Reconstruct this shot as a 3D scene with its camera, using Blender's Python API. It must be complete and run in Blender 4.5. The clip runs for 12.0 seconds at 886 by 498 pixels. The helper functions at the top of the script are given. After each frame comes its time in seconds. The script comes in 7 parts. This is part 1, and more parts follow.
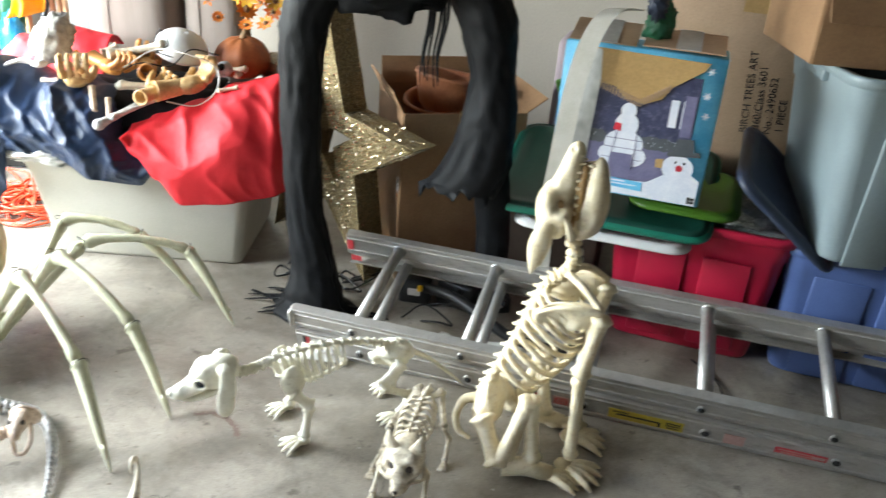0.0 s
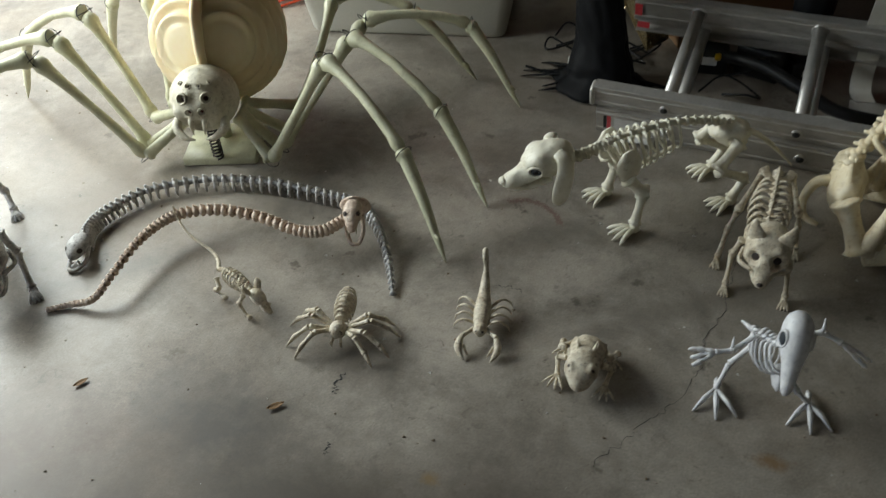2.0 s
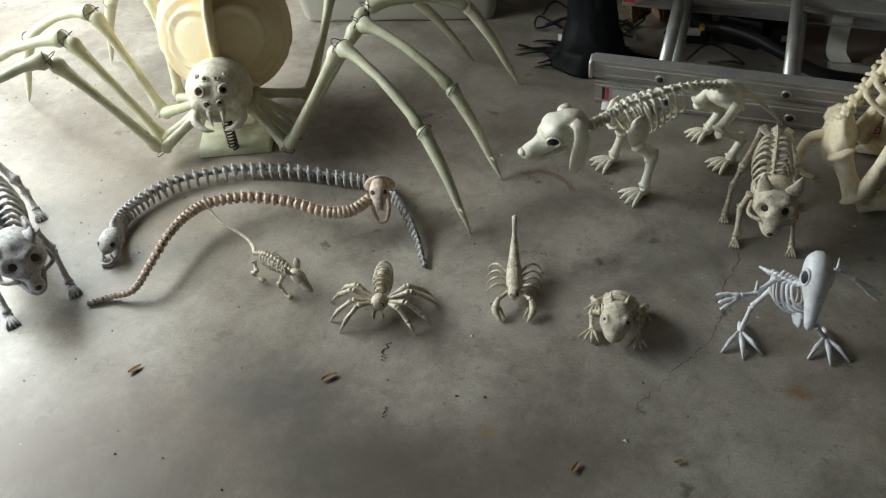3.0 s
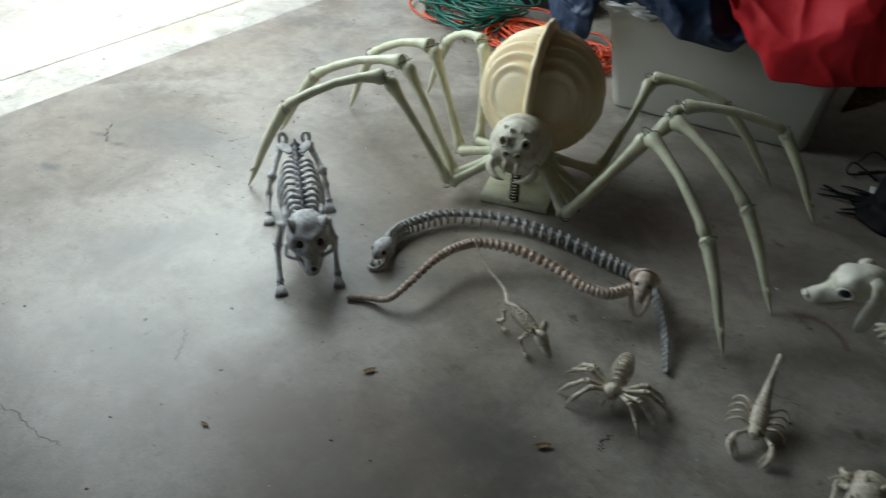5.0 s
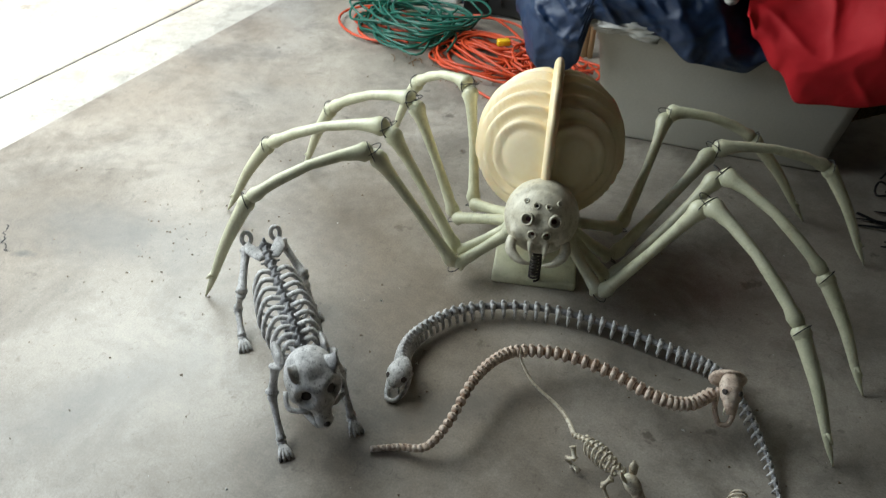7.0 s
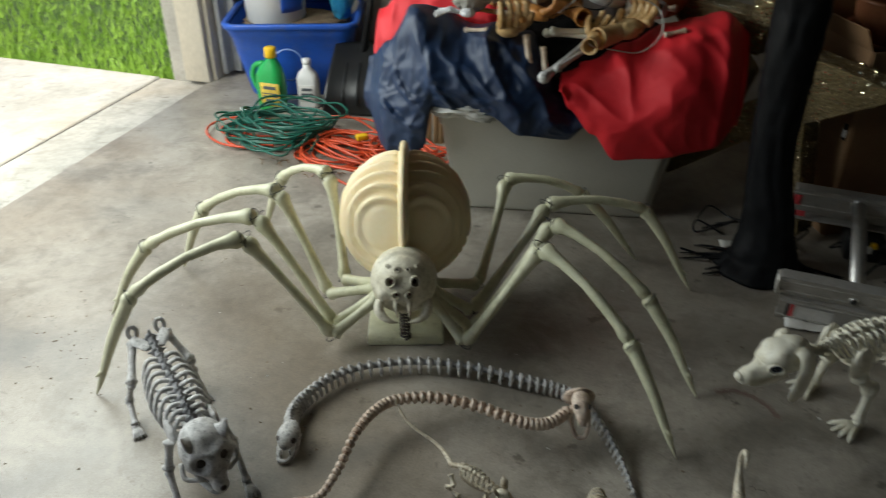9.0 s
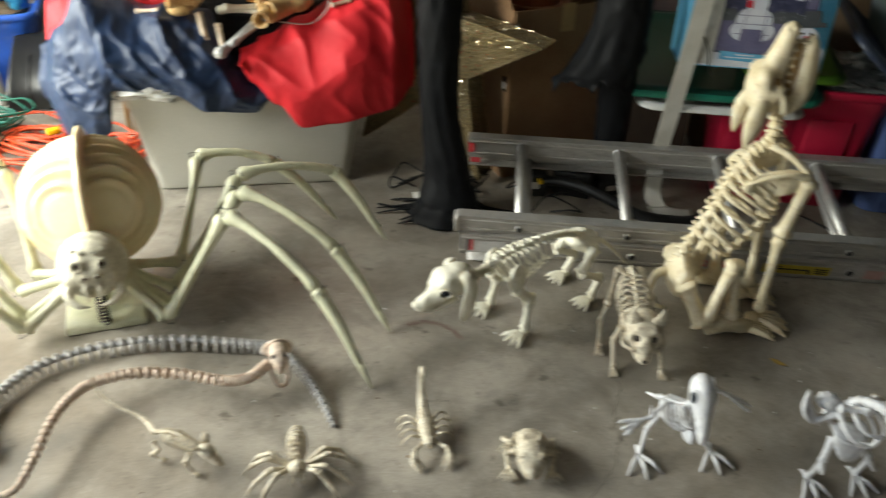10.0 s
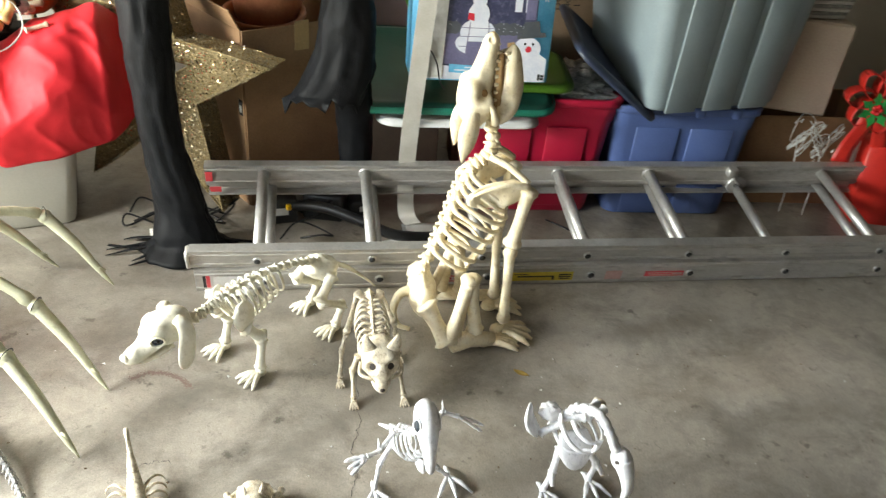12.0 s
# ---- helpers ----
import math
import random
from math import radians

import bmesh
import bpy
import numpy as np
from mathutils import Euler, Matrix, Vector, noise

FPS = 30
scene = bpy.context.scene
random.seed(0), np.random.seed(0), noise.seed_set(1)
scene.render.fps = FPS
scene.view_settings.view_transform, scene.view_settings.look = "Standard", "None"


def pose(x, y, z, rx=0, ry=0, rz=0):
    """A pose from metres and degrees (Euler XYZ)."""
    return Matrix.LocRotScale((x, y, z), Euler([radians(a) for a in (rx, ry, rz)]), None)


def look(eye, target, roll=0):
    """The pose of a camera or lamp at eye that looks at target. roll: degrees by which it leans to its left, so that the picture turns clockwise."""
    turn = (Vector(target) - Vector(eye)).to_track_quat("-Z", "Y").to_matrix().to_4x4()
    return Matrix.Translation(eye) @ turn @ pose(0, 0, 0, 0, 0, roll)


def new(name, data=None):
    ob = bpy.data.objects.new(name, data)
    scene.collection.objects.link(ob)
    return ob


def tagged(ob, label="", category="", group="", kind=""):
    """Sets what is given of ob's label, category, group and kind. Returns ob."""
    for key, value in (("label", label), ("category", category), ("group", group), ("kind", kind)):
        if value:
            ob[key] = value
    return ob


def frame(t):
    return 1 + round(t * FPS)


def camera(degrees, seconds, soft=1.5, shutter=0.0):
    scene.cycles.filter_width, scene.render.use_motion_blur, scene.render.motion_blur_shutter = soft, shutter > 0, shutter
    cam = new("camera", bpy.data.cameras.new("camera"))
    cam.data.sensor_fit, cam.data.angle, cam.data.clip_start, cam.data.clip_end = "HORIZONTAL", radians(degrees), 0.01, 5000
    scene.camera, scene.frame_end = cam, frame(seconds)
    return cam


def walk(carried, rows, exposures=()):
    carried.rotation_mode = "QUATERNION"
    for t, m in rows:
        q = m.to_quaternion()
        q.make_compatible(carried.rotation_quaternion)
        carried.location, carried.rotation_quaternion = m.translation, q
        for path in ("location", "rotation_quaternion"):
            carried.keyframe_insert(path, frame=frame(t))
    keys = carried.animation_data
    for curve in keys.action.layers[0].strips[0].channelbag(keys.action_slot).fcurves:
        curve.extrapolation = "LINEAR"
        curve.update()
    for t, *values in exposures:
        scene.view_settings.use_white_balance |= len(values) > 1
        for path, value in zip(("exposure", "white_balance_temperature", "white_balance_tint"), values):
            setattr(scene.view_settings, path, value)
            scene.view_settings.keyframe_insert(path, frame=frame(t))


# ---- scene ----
cam = camera(57.7, 12.0, 1.2, 0.5)
PATH = [
    (0, (0.022, 0.097, 1.256), (-0.626, 1.782, 0.396), 4.5),
    (0.5, (-0.106, 0.017, 1.28), (-0.797, 1.664, 0.38), 4.0),
    (1, (-0.215, -0.044, 1.282), (-0.933, 1.606, 0.408), 4.3),
    (1.5, (-0.332, -0.021, 1.216), (-1.148, 1.508, 0.218), 1.6),
    (2, (-0.425, 0.041, 1.178), (-1.23, 1.299, -0.152), -3.4),
    (2.5, (-0.498, -0.033, 1.204), (-1.238, 1.244, -0.146), -5.2),
    (2.7, (-0.518, -0.09, 1.206), (-1.216, 1.204, -0.151), -4.3),
    (4.3, (-0.512, -0.128, 1.225), (-1.481, 1.079, -0.042), -1.7),
    (4.5, (-0.5, -0.126, 1.219), (-1.556, 1.036, -0.02), -0.6),
    (5, (-0.587, -0.184, 1.206), (-1.772, 0.894, 0.008), 2.3),
    (5.5, (-0.751, -0.246, 1.224), (-1.93, 0.829, 0.019), 3.4),
    (6, (-0.869, -0.17, 1.181), (-1.929, 0.951, -0.091), 4.2),
    (6.5, (-1.06, -0.03, 1.188), (-2.031, 1.157, -0.096), 1.9),
    (6.7, (-1.124, -0.026, 1.195), (-2.083, 1.173, -0.087), 2.1),
    (8.3, (-1.073, -0.16, 1.253), (-1.989, 1.283, 0.214), 1.0),
    (8.5, (-1.034, -0.156, 1.244), (-1.945, 1.3, 0.22), 1.3),
    (9, (-0.951, -0.167, 1.259), (-1.779, 1.32, 0.209), -0.1),
    (9.5, (-0.897, -0.267, 1.282), (-1.419, 1.333, 0.203), 3.0),
    (10, (-0.715, -0.22, 1.268), (-1.015, 1.442, 0.198), 2.3),
    (10.5, (-0.479, -0.109, 1.255), (-0.715, 1.558, 0.174), 1.8),
    (11, (-0.411, -0.059, 1.255), (-0.586, 1.614, 0.172), 2.0),
    (11.5, (-0.398, -0.039, 1.265), (-0.463, 1.668, 0.226), 2.7),
    (12, (-0.478, -0.093, 1.245), (-0.37, 1.629, 0.234), 4.4),
]
LIGHT = [
    (0, 3.12, 6500, 6), (.5, 2.58, 6600, 6), (1, 2.15, 6500, 6), (1.5, 1.8, 6700, 6), (2, .95, 6900, 5), (2.5, 1.2, 6900, 5), (4.5, .38, 6350, 4), (5, .05, 6250, 3), (5.5, -.12, 6200, 2),
    (6, .1, 6350, 3), (6.5, .32, 6500, 5), (8.5, -.05, 6750, 4), (9, .15, 6900, 4), (9.5, .95, 7150, 5), (10, 1.8, 7500, 5), (10.5, 2.5, 7700, 5), (11, 2.78, 7750, 5), (12, 3.15, 7300, 7),
]
walk(cam, [(t, look(eye, target, roll)) for t, eye, target, roll in PATH], LIGHT)

# ---- light ----
world = bpy.data.worlds.new("sky")
scene.world = world
world.use_nodes = True
wn, wl = world.node_tree.nodes, world.node_tree.links
sky = wn.new("ShaderNodeTexSky")
sky.sky_type, sky.sun_disc = "NISHITA", False
sky.sun_elevation, sky.sun_rotation = radians(58), radians(170)
sky.air_density, sky.dust_density, sky.ozone_density = 1.0, 3.0, 1.0
wl.new(sky.outputs["Color"], wn["Background"].inputs["Color"])
wn["Background"].inputs["Strength"].default_value = 0.15

sun = new("sun", bpy.data.lights.new("sun", "SUN"))
sun.data.energy, sun.data.angle, sun.data.color = 5.0, radians(10), (1.0, .96, .90)
sun.matrix_basis = look((.6, -3, 5.0), (0, 0, 0))

# the sky's light that comes in through the open garage door
lamp = new("door_daylight", bpy.data.lights.new("door_daylight", "AREA"))
lamp.data.shape, lamp.data.size, lamp.data.size_y = "RECTANGLE", 1.8, 0.9
lamp.data.energy, lamp.data.color = 41.0, (.93, .985, 1.0)
lamp.matrix_basis = Matrix.Rotation(radians(11), 4, "Z") @ look((-3.06, 1.50, 1.12), (-2.30, 1.50, -.05))

scene.view_settings.exposure = 0.0

# ---- frames of reference ----
GA = radians(11.0)          # the garage's walls stand turned by this angle
GM = Matrix.Rotation(GA, 4, "Z")


# ---- mesh helpers ----
def V(*a):
    return Vector(a)


def B():
    return bmesh.new()


def spl(pts, n):
    """Catmull-Rom through the points, n steps a span."""
    p = [Vector(q) for q in pts]
    p = [2 * p[0] - p[1]] + p + [2 * p[-1] - p[-2]]
    out = []
    for i in range(1, len(p) - 2):
        a, b, c, d = p[i - 1:i + 3]
        for k in range(n):
            t = k / n
            out.append(0.5 * (2 * b + (c - a) * t + (2 * a - 5 * b + 4 * c - d) * t * t + (3 * b - a - 3 * c + d) * t ** 3))
    out.append(p[-2])
    return out


def tube(bm, pts, rads, seg=8, flat=1.0, up=None):
    """A round tube along the points; rads: one radius or one for each point."""
    pts = [Vector(p) for p in pts]
    n = len(pts)
    if isinstance(rads, (int, float)):
        rads = [rads] * n
    side = None
    rings = []
    for i, p in enumerate(pts):
        d = (pts[min(i + 1, n - 1)] - pts[max(i - 1, 0)])
        if d.length < 1e-9:
            d = V(0, 0, 1)
        d.normalize()
        if side is None:
            ref = Vector(up) if up else (V(0, 0, 1) if abs(d.z) < 0.9 else V(1, 0, 0))
            side = d.cross(ref).normalized()
        else:
            side = (side - d * side.dot(d))
            side = side.normalized() if side.length > 1e-6 else d.orthogonal().normalized()
        top = side.cross(d)
        rings.append([bm.verts.new(p + rads[i] * (math.cos(a) * side + flat * math.sin(a) * top)) for a in (2 * math.pi * k / seg for k in range(seg))])
    for a, b in zip(rings, rings[1:]):
        for k in range(seg):
            bm.faces.new((a[k], a[(k + 1) % seg], b[(k + 1) % seg], b[k]))
    bm.faces.new(list(reversed(rings[0])))
    bm.faces.new(rings[-1])
    return bm


def ball(bm, c, r, m=None, u=12, v=8):
    r = (r, r, r) if isinstance(r, (int, float)) else r
    t = Matrix.Translation(c) @ (m or Matrix()) @ Matrix.Diagonal((*r, 1))
    bmesh.ops.create_uvsphere(bm, u_segments=u, v_segments=v, radius=1.0, matrix=t)
    return bm


def bone(bm, a, b, r, k=1.7, seg=8, bow=(0, 0, 0), k2=None):
    """A long bone with a knob at each end."""
    a, b, bow = Vector(a), Vector(b), Vector(bow)
    k2 = k2 or k
    ts = (0, .03, .07, .13, .25, .5, .75, .87, .93, .97, 1)
    rr = (.45 * k, .85 * k, k, .75 * k, 1.05, .92, 1.05, .75 * k2, k2, .85 * k2, .45 * k2)
    tube(bm, [a.lerp(b, t) + bow * (4 * t * (1 - t)) for t in ts], [r * max(q, .5) for q in rr], seg)
    return bm


def rbox(bm, size, m=None, bev=0.004, seg=1):
    """A box about the origin of m, its edges rounded."""
    g = bmesh.ops.create_cube(bm, size=1.0, matrix=Matrix.Diagonal((*size, 1)))
    if bev:
        es = list({e for v in g["verts"] for e in v.link_edges})
        g2 = bmesh.ops.bevel(bm, geom=es, offset=bev, segments=seg, affect="EDGES", profile=0.5)
        vs = list({v for f in g2["faces"] for v in f.verts} | {v for v in g["verts"] if v.is_valid})
    else:
        vs = g["verts"]
    if m is not None:
        bmesh.ops.transform(bm, matrix=m, verts=[v for v in vs if v.is_valid])
    return bm


def lathe(bm, prof, seg=20, m=None, cap=True):
    m = m or Matrix()
    rings = [[bm.verts.new(m @ V(r * math.cos(2 * math.pi * k / seg), r * math.sin(2 * math.pi * k / seg), z)) for k in range(seg)] for r, z in prof]
    for a, b in zip(rings, rings[1:]):
        for k in range(seg):
            bm.faces.new((a[k], a[(k + 1) % seg], b[(k + 1) % seg], b[k]))
    if cap:
        bm.faces.new(list(reversed(rings[0])))
        bm.faces.new(rings[-1])
    return bm


def sheet(bm, nu, nv, fn):
    """A sheet of nu by nv cells from fn(u, v)."""
    vs = [[bm.verts.new(fn(i / nu, j / nv)) for j in range(nv + 1)] for i in range(nu + 1)]
    for i in range(nu):
        for j in range(nv):
            bm.faces.new((vs[i][j], vs[i + 1][j], vs[i + 1][j + 1], vs[i][j + 1]))
    return bm


def poly(bm, pts, depth, m=None):
    """A flat outline in xy given a depth in z."""
    m = m or Matrix()
    lo = [bm.verts.new(m @ V(x, y, 0)) for x, y in pts]
    hi = [bm.verts.new(m @ V(x, y, depth)) for x, y in pts]
    bm.faces.new(list(reversed(lo)))
    bm.faces.new(hi)
    n = len(pts)
    for i in range(n):
        bm.faces.new((lo[i], lo[(i + 1) % n], hi[(i + 1) % n], hi[i]))
    return bm


def ns(p, s, o=0.0):
    return noise.noise(Vector(p) * s + V(o, o * 1.7, -o))


def part(name, bm, material, parent=None, label="", smooth=True, thick=0.0):
    me = bpy.data.meshes.new(name)
    bmesh.ops.recalc_face_normals(bm, faces=bm.faces)
    bm.to_mesh(me)
    bm.free()
    if smooth:
        for p in me.polygons:
            p.use_smooth = True
    me.materials.append(material)
    ob = new(name, me)
    if parent:
        ob.parent = parent
    if label:
        tagged(ob, label)
    if thick:
        s = ob.modifiers.new("thickness", "SOLIDIFY")
        s.thickness, s.offset = thick, 0
    return ob


def thing(name, m, label, category, group=""):
    ob = new(name)
    ob.empty_display_size = 0.05
    ob.matrix_basis = m
    return tagged(ob, label, category, group)


def setting(name, bm, material, label="", m=None, smooth=False):
    ob = part(name, bm, material, None, label, smooth)
    if m is not None:
        ob.matrix_basis = m
    return tagged(ob, kind="structure")


def crease(ob, degrees=35):
    ob.data.set_sharp_from_angle(angle=radians(degrees))
    return ob


# ---- materials ----
def mat(name, c1, c2=None, rough=0.5, big=6.0, fine=90.0, bump=0.15, metal=0.0, grain=0.12, spec=0.5, dirt=None, dirt_amount=0.0, stretch=(1, 1, 1), sub=0.0, coat=0.0):
    m = bpy.data.materials.new(name)
    m.use_nodes = True
    nt = m.node_tree
    n, l = nt.nodes, nt.links
    bs = n["Principled BSDF"]
    c2 = c2 or tuple(0.75 * q for q in c1)
    tc = n.new("ShaderNodeTexCoord")
    mp = n.new("ShaderNodeMapping")
    mp.inputs["Scale"].default_value = stretch
    l.new(tc.outputs["Object"], mp.inputs["Vector"])
    a = n.new("ShaderNodeTexNoise")
    a.inputs["Scale"].default_value, a.inputs["Detail"].default_value, a.inputs["Roughness"].default_value = big, 5, 0.6
    b = n.new("ShaderNodeTexNoise")
    b.inputs["Scale"].default_value, b.inputs["Detail"].default_value = fine, 3
    for q in (a, b):
        l.new(mp.outputs["Vector"], q.inputs["Vector"])
    ra = n.new("ShaderNodeValToRGB")
    ra.color_ramp.elements[0].position, ra.color_ramp.elements[1].position = 0.35, 0.68
    ra.color_ramp.elements[0].color, ra.color_ramp.elements[1].color = (*c1, 1), (*c2, 1)
    l.new(a.outputs["Fac"], ra.inputs["Fac"])
    col = ra.outputs["Color"]
    if dirt:
        d = n.new("ShaderNodeTexNoise")
        d.inputs["Scale"].default_value, d.inputs["Detail"].default_value, d.inputs["Roughness"].default_value = big * 2.7, 6, 0.7
        l.new(mp.outputs["Vector"], d.inputs["Vector"])
        rd = n.new("ShaderNodeValToRGB")
        rd.color_ramp.elements[0].position, rd.color_ramp.elements[1].position = 0.52, 0.72
        rd.color_ramp.elements[0].color, rd.color_ramp.elements[1].color = (0, 0, 0, 1), (dirt_amount,) * 3 + (1,)
        l.new(d.outputs["Fac"], rd.inputs["Fac"])
        mx = n.new("ShaderNodeMix")
        mx.data_type = "RGBA"
        l.new(rd.outputs["Color"], mx.inputs[0])
        l.new(col, mx.inputs[6])
        mx.inputs[7].default_value = (*dirt, 1)
        col = mx.outputs[2]
    mg = n.new("ShaderNodeMix")
    mg.data_type, mg.blend_type = "RGBA", "OVERLAY"
    mg.inputs[0].default_value = min(1.0, grain * 2)
    l.new(col, mg.inputs[6])
    l.new(b.outputs["Fac"], mg.inputs[7])
    l.new(mg.outputs[2], bs.inputs["Base Color"])
    mr = n.new("ShaderNodeMapRange")
    mr.inputs[3].default_value, mr.inputs[4].default_value = max(0.02, rough - 0.1), min(1, rough + 0.1)
    l.new(a.outputs["Fac"], mr.inputs[0])
    l.new(mr.outputs[0], bs.inputs["Roughness"])
    bs.inputs["Metallic"].default_value = metal
    bs.inputs["Specular IOR Level"].default_value = spec
    if coat:
        bs.inputs["Coat Weight"].default_value, bs.inputs["Coat Roughness"].default_value = coat, 0.2
    if sub:
        bs.inputs["Subsurface Weight"].default_value = sub
        bs.inputs["Subsurface Radius"].default_value = (0.01, 0.006, 0.003)
        bs.inputs["Subsurface Scale"].default_value = 1.0
    if bump:
        bp = n.new("ShaderNodeBump")
        bp.inputs["Strength"].default_value, bp.inputs["Distance"].default_value = bump, 0.004
        l.new(b.outputs["Fac"], bp.inputs["Height"])
        l.new(bp.outputs["Normal"], bs.inputs["Normal"])
    return m


BONE_CREAM = mat("cream_bone_plastic", (.86, .77, .58), (.76, .64, .41), .42, 26, 320, .2, dirt=(.36, .22, .08), dirt_amount=.55, grain=.1)
BONE_GREEN = mat("pale_green_bone_plastic", (.66, .65, .47), (.52, .52, .36), .36, 16, 300, .2, dirt=(.30, .28, .16), dirt_amount=.45, grain=.1)
BONE_BEIGE = mat("beige_bone_plastic", (.72, .68, .55), (.54, .50, .38), .42, 40, 320, .3, dirt=(.20, .16, .09), dirt_amount=.6, grain=.14)
GUM = mat("brown_mouth_paint", (.46, .29, .12), (.28, .15, .06), .6, 60, 300, .3)
BONE_IVORY = mat("ivory_bone_plastic", (.84, .81, .69), (.73, .69, .55), .40, 30, 320, .2, dirt=(.34, .28, .15), dirt_amount=.5, grain=.1)
BONE_GREY = mat("grey_bone_plastic", (.70, .69, .68), (.36, .355, .35), .5, 55, 400, .4, dirt=(.05, .05, .055), dirt_amount=.95, grain=.2)
BONE_TAN = mat("tan_bone_plastic", (.76, .65, .52), (.50, .36, .24), .48, 60, 400, .35, dirt=(.17, .08, .04), dirt_amount=.85, grain=.16)
BONE_PINK = mat("pinkish_bone_plastic", (.76, .64, .53), (.52, .38, .29), .48, 60, 400, .35, dirt=(.17, .08, .05), dirt_amount=.85, grain=.16)
BONE_WHITE = mat("white_bone_plastic", (.84, .84, .85), (.66, .66, .69), .42, 50, 400, .2, dirt=(.28, .28, .31), dirt_amount=.5, grain=.1)
BONE_OLD = mat("ivory_brown_bone_plastic", (.78, .72, .58), (.50, .41, .29), .5, 70, 420, .35, dirt=(.12, .075, .04), dirt_amount=.9, grain=.16)
SPINE_GREY = mat("dark_grey_bone_plastic", (.30, .30, .31), (.13, .13, .135), .5, 60, 400, .4, dirt=(.04, .04, .045), dirt_amount=.9, grain=.2)
SPINE_TAN = mat("dark_brown_bone_plastic", (.30, .19, .12), (.17, .10, .06), .55, 60, 400, .35, dirt=(.08, .04, .025), dirt_amount=.8, grain=.16)
SHELL = mat("translucent_cream_plastic", (.90, .77, .52), (.82, .65, .38), .34, 5, 100, .08, grain=.05, sub=.10)
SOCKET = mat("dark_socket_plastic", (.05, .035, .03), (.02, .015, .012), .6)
RED_EYE = mat("dark_red_eye_plastic", (.12, .025, .02), (.05, .012, .01), .4)
EYE_BLUE = mat("grey_blue_eye_plastic", (.045, .055, .07), (.02, .024, .03), .2)
EYE_BLACK = mat("black_eye_plastic", (.012, .012, .014), (.006, .006, .006), .15)
STEEL_DARK = mat("dark_spring_steel", (.10, .09, .08), (.05, .04, .04), .4, metal=.9)
ALU = mat("worn_aluminium", (.58, .56, .53), (.42, .40, .37), .50, 10, 160, .1, metal=.65, grain=.12, dirt=(.22, .20, .17), dirt_amount=.65, stretch=(.35, 1, 1))
ALU_SHINY = mat("bright_aluminium", (.56, .55, .53), (.44, .43, .41), .46, 14, 160, .06, metal=.75, grain=.08, dirt=(.3, .3, .3), dirt_amount=.3)
HOLE = mat("dark_hole", (.03, .03, .03), (.015, .015, .015), .7)
STICK_YEL = mat("yellow_sticker", (.62, .48, .05), (.50, .38, .05), .5, dirt=(.2, .16, .08), dirt_amount=.5)
STICK_RED = mat("red_sticker", (.62, .06, .07), (.50, .05, .06), .5, dirt=(.3, .1, .1), dirt_amount=.4)
STICK_PINK = mat("faded_pink_sticker", (.55, .34, .30), (.46, .27, .24), .55)
STICK_WHITE = mat("white_sticker", (.62, .60, .58), (.5, .48, .46), .55)
INK = mat("black_ink", (.02, .02, .02), (.015, .015, .015), .6)
TUB_GREY = mat("warm_grey_tub_plastic", (.50, .49, .44), (.43, .42, .37), .5, 3, 200, .08, grain=.05)
TARP_BLUE = mat("navy_blue_cloth", (.014, .034, .088), (.009, .022, .060), .42, 8, 400, .3, grain=.15, dirt=(.06, .10, .18), dirt_amount=.3, spec=.4)
CLOTH_RED = mat("red_nonwoven_cloth", (.78, .020, .034), (.70, .014, .025), .62, 6, 420, .25, grain=.12)
FILM = mat("crumpled_clear_film", (.62, .62, .60), (.42, .42, .40), .12, 30, 120, .3)
PLASTIC_ORANGE = mat("orange_latex_prop", (.66, .33, .10), (.52, .20, .05), .42, 26, 120, .2, dirt=(.24, .07, .02), dirt_amount=.6)
PLASTIC_TAN = mat("tan_latex_prop", (.68, .48, .24), (.50, .28, .10), .42, 26, 120, .2, dirt=(.22, .08, .03), dirt_amount=.6)
LINEN = mat("dirty_white_gauze", (.52, .50, .46), (.34, .32, .29), .85, 30, 160, .5, dirt=(.12, .11, .1), dirt_amount=.6)
WHITE_PL = mat("white_plastic", (.74, .74, .73), (.64, .64, .63), .4, 5, 150, .06, grain=.05)
BLACK_CLOTH = mat("black_creased_cloth", (.0055, .006, .007), (.003, .0032, .004), .55, 10, 300, .35, dirt=(.014, .015, .018), dirt_amount=.5, spec=.14)
# the pale dirt colour here paints the glitter's bright sparkle as specks
GLITTER = mat("gold_glitter", (.26, .19, .085), (.085, .058, .026), .38, 110, 360, 1.0, metal=.6, grain=.5, dirt=(.80, .68, .44), dirt_amount=.8)
CARD = mat("brown_cardboard", (.29, .165, .082), (.22, .12, .058), .8, 5, 160, .12, dirt=(.2, .11, .06), dirt_amount=.35)
CARD_DARK = mat("dark_brown_cardboard", (.055, .035, .022), (.035, .022, .015), .85, 5, 160, .12)
CARD_PALE = mat("pale_cardboard", (.42, .29, .19), (.36, .24, .15), .8, 5, 160, .12, dirt=(.26, .17, .1), dirt_amount=.3)
COPPER = mat("copper_brown_bowl", (.42, .17, .08), (.30, .10, .045), .4, 12, 120, .1)
# lid and rim greens are darkened for the shade under the printed box
GREEN_LID = mat("shaded_green_lid_plastic", (.007, .055, .038), (.006, .042, .030), .38, 6, 150, .08)
TEAL_LID = mat("teal_green_rim_plastic", (.012, .19, .13), (.012, .15, .10), .36, 6, 150, .08)
LIME = mat("lime_green_plastic", (.07, .17, .014), (.055, .14, .011), .38, 6, 150, .06)
RED_BIN = mat("crimson_bin_plastic", (.46, .012, .045), (.38, .010, .035), .40, 4, 180, .06, grain=.05)
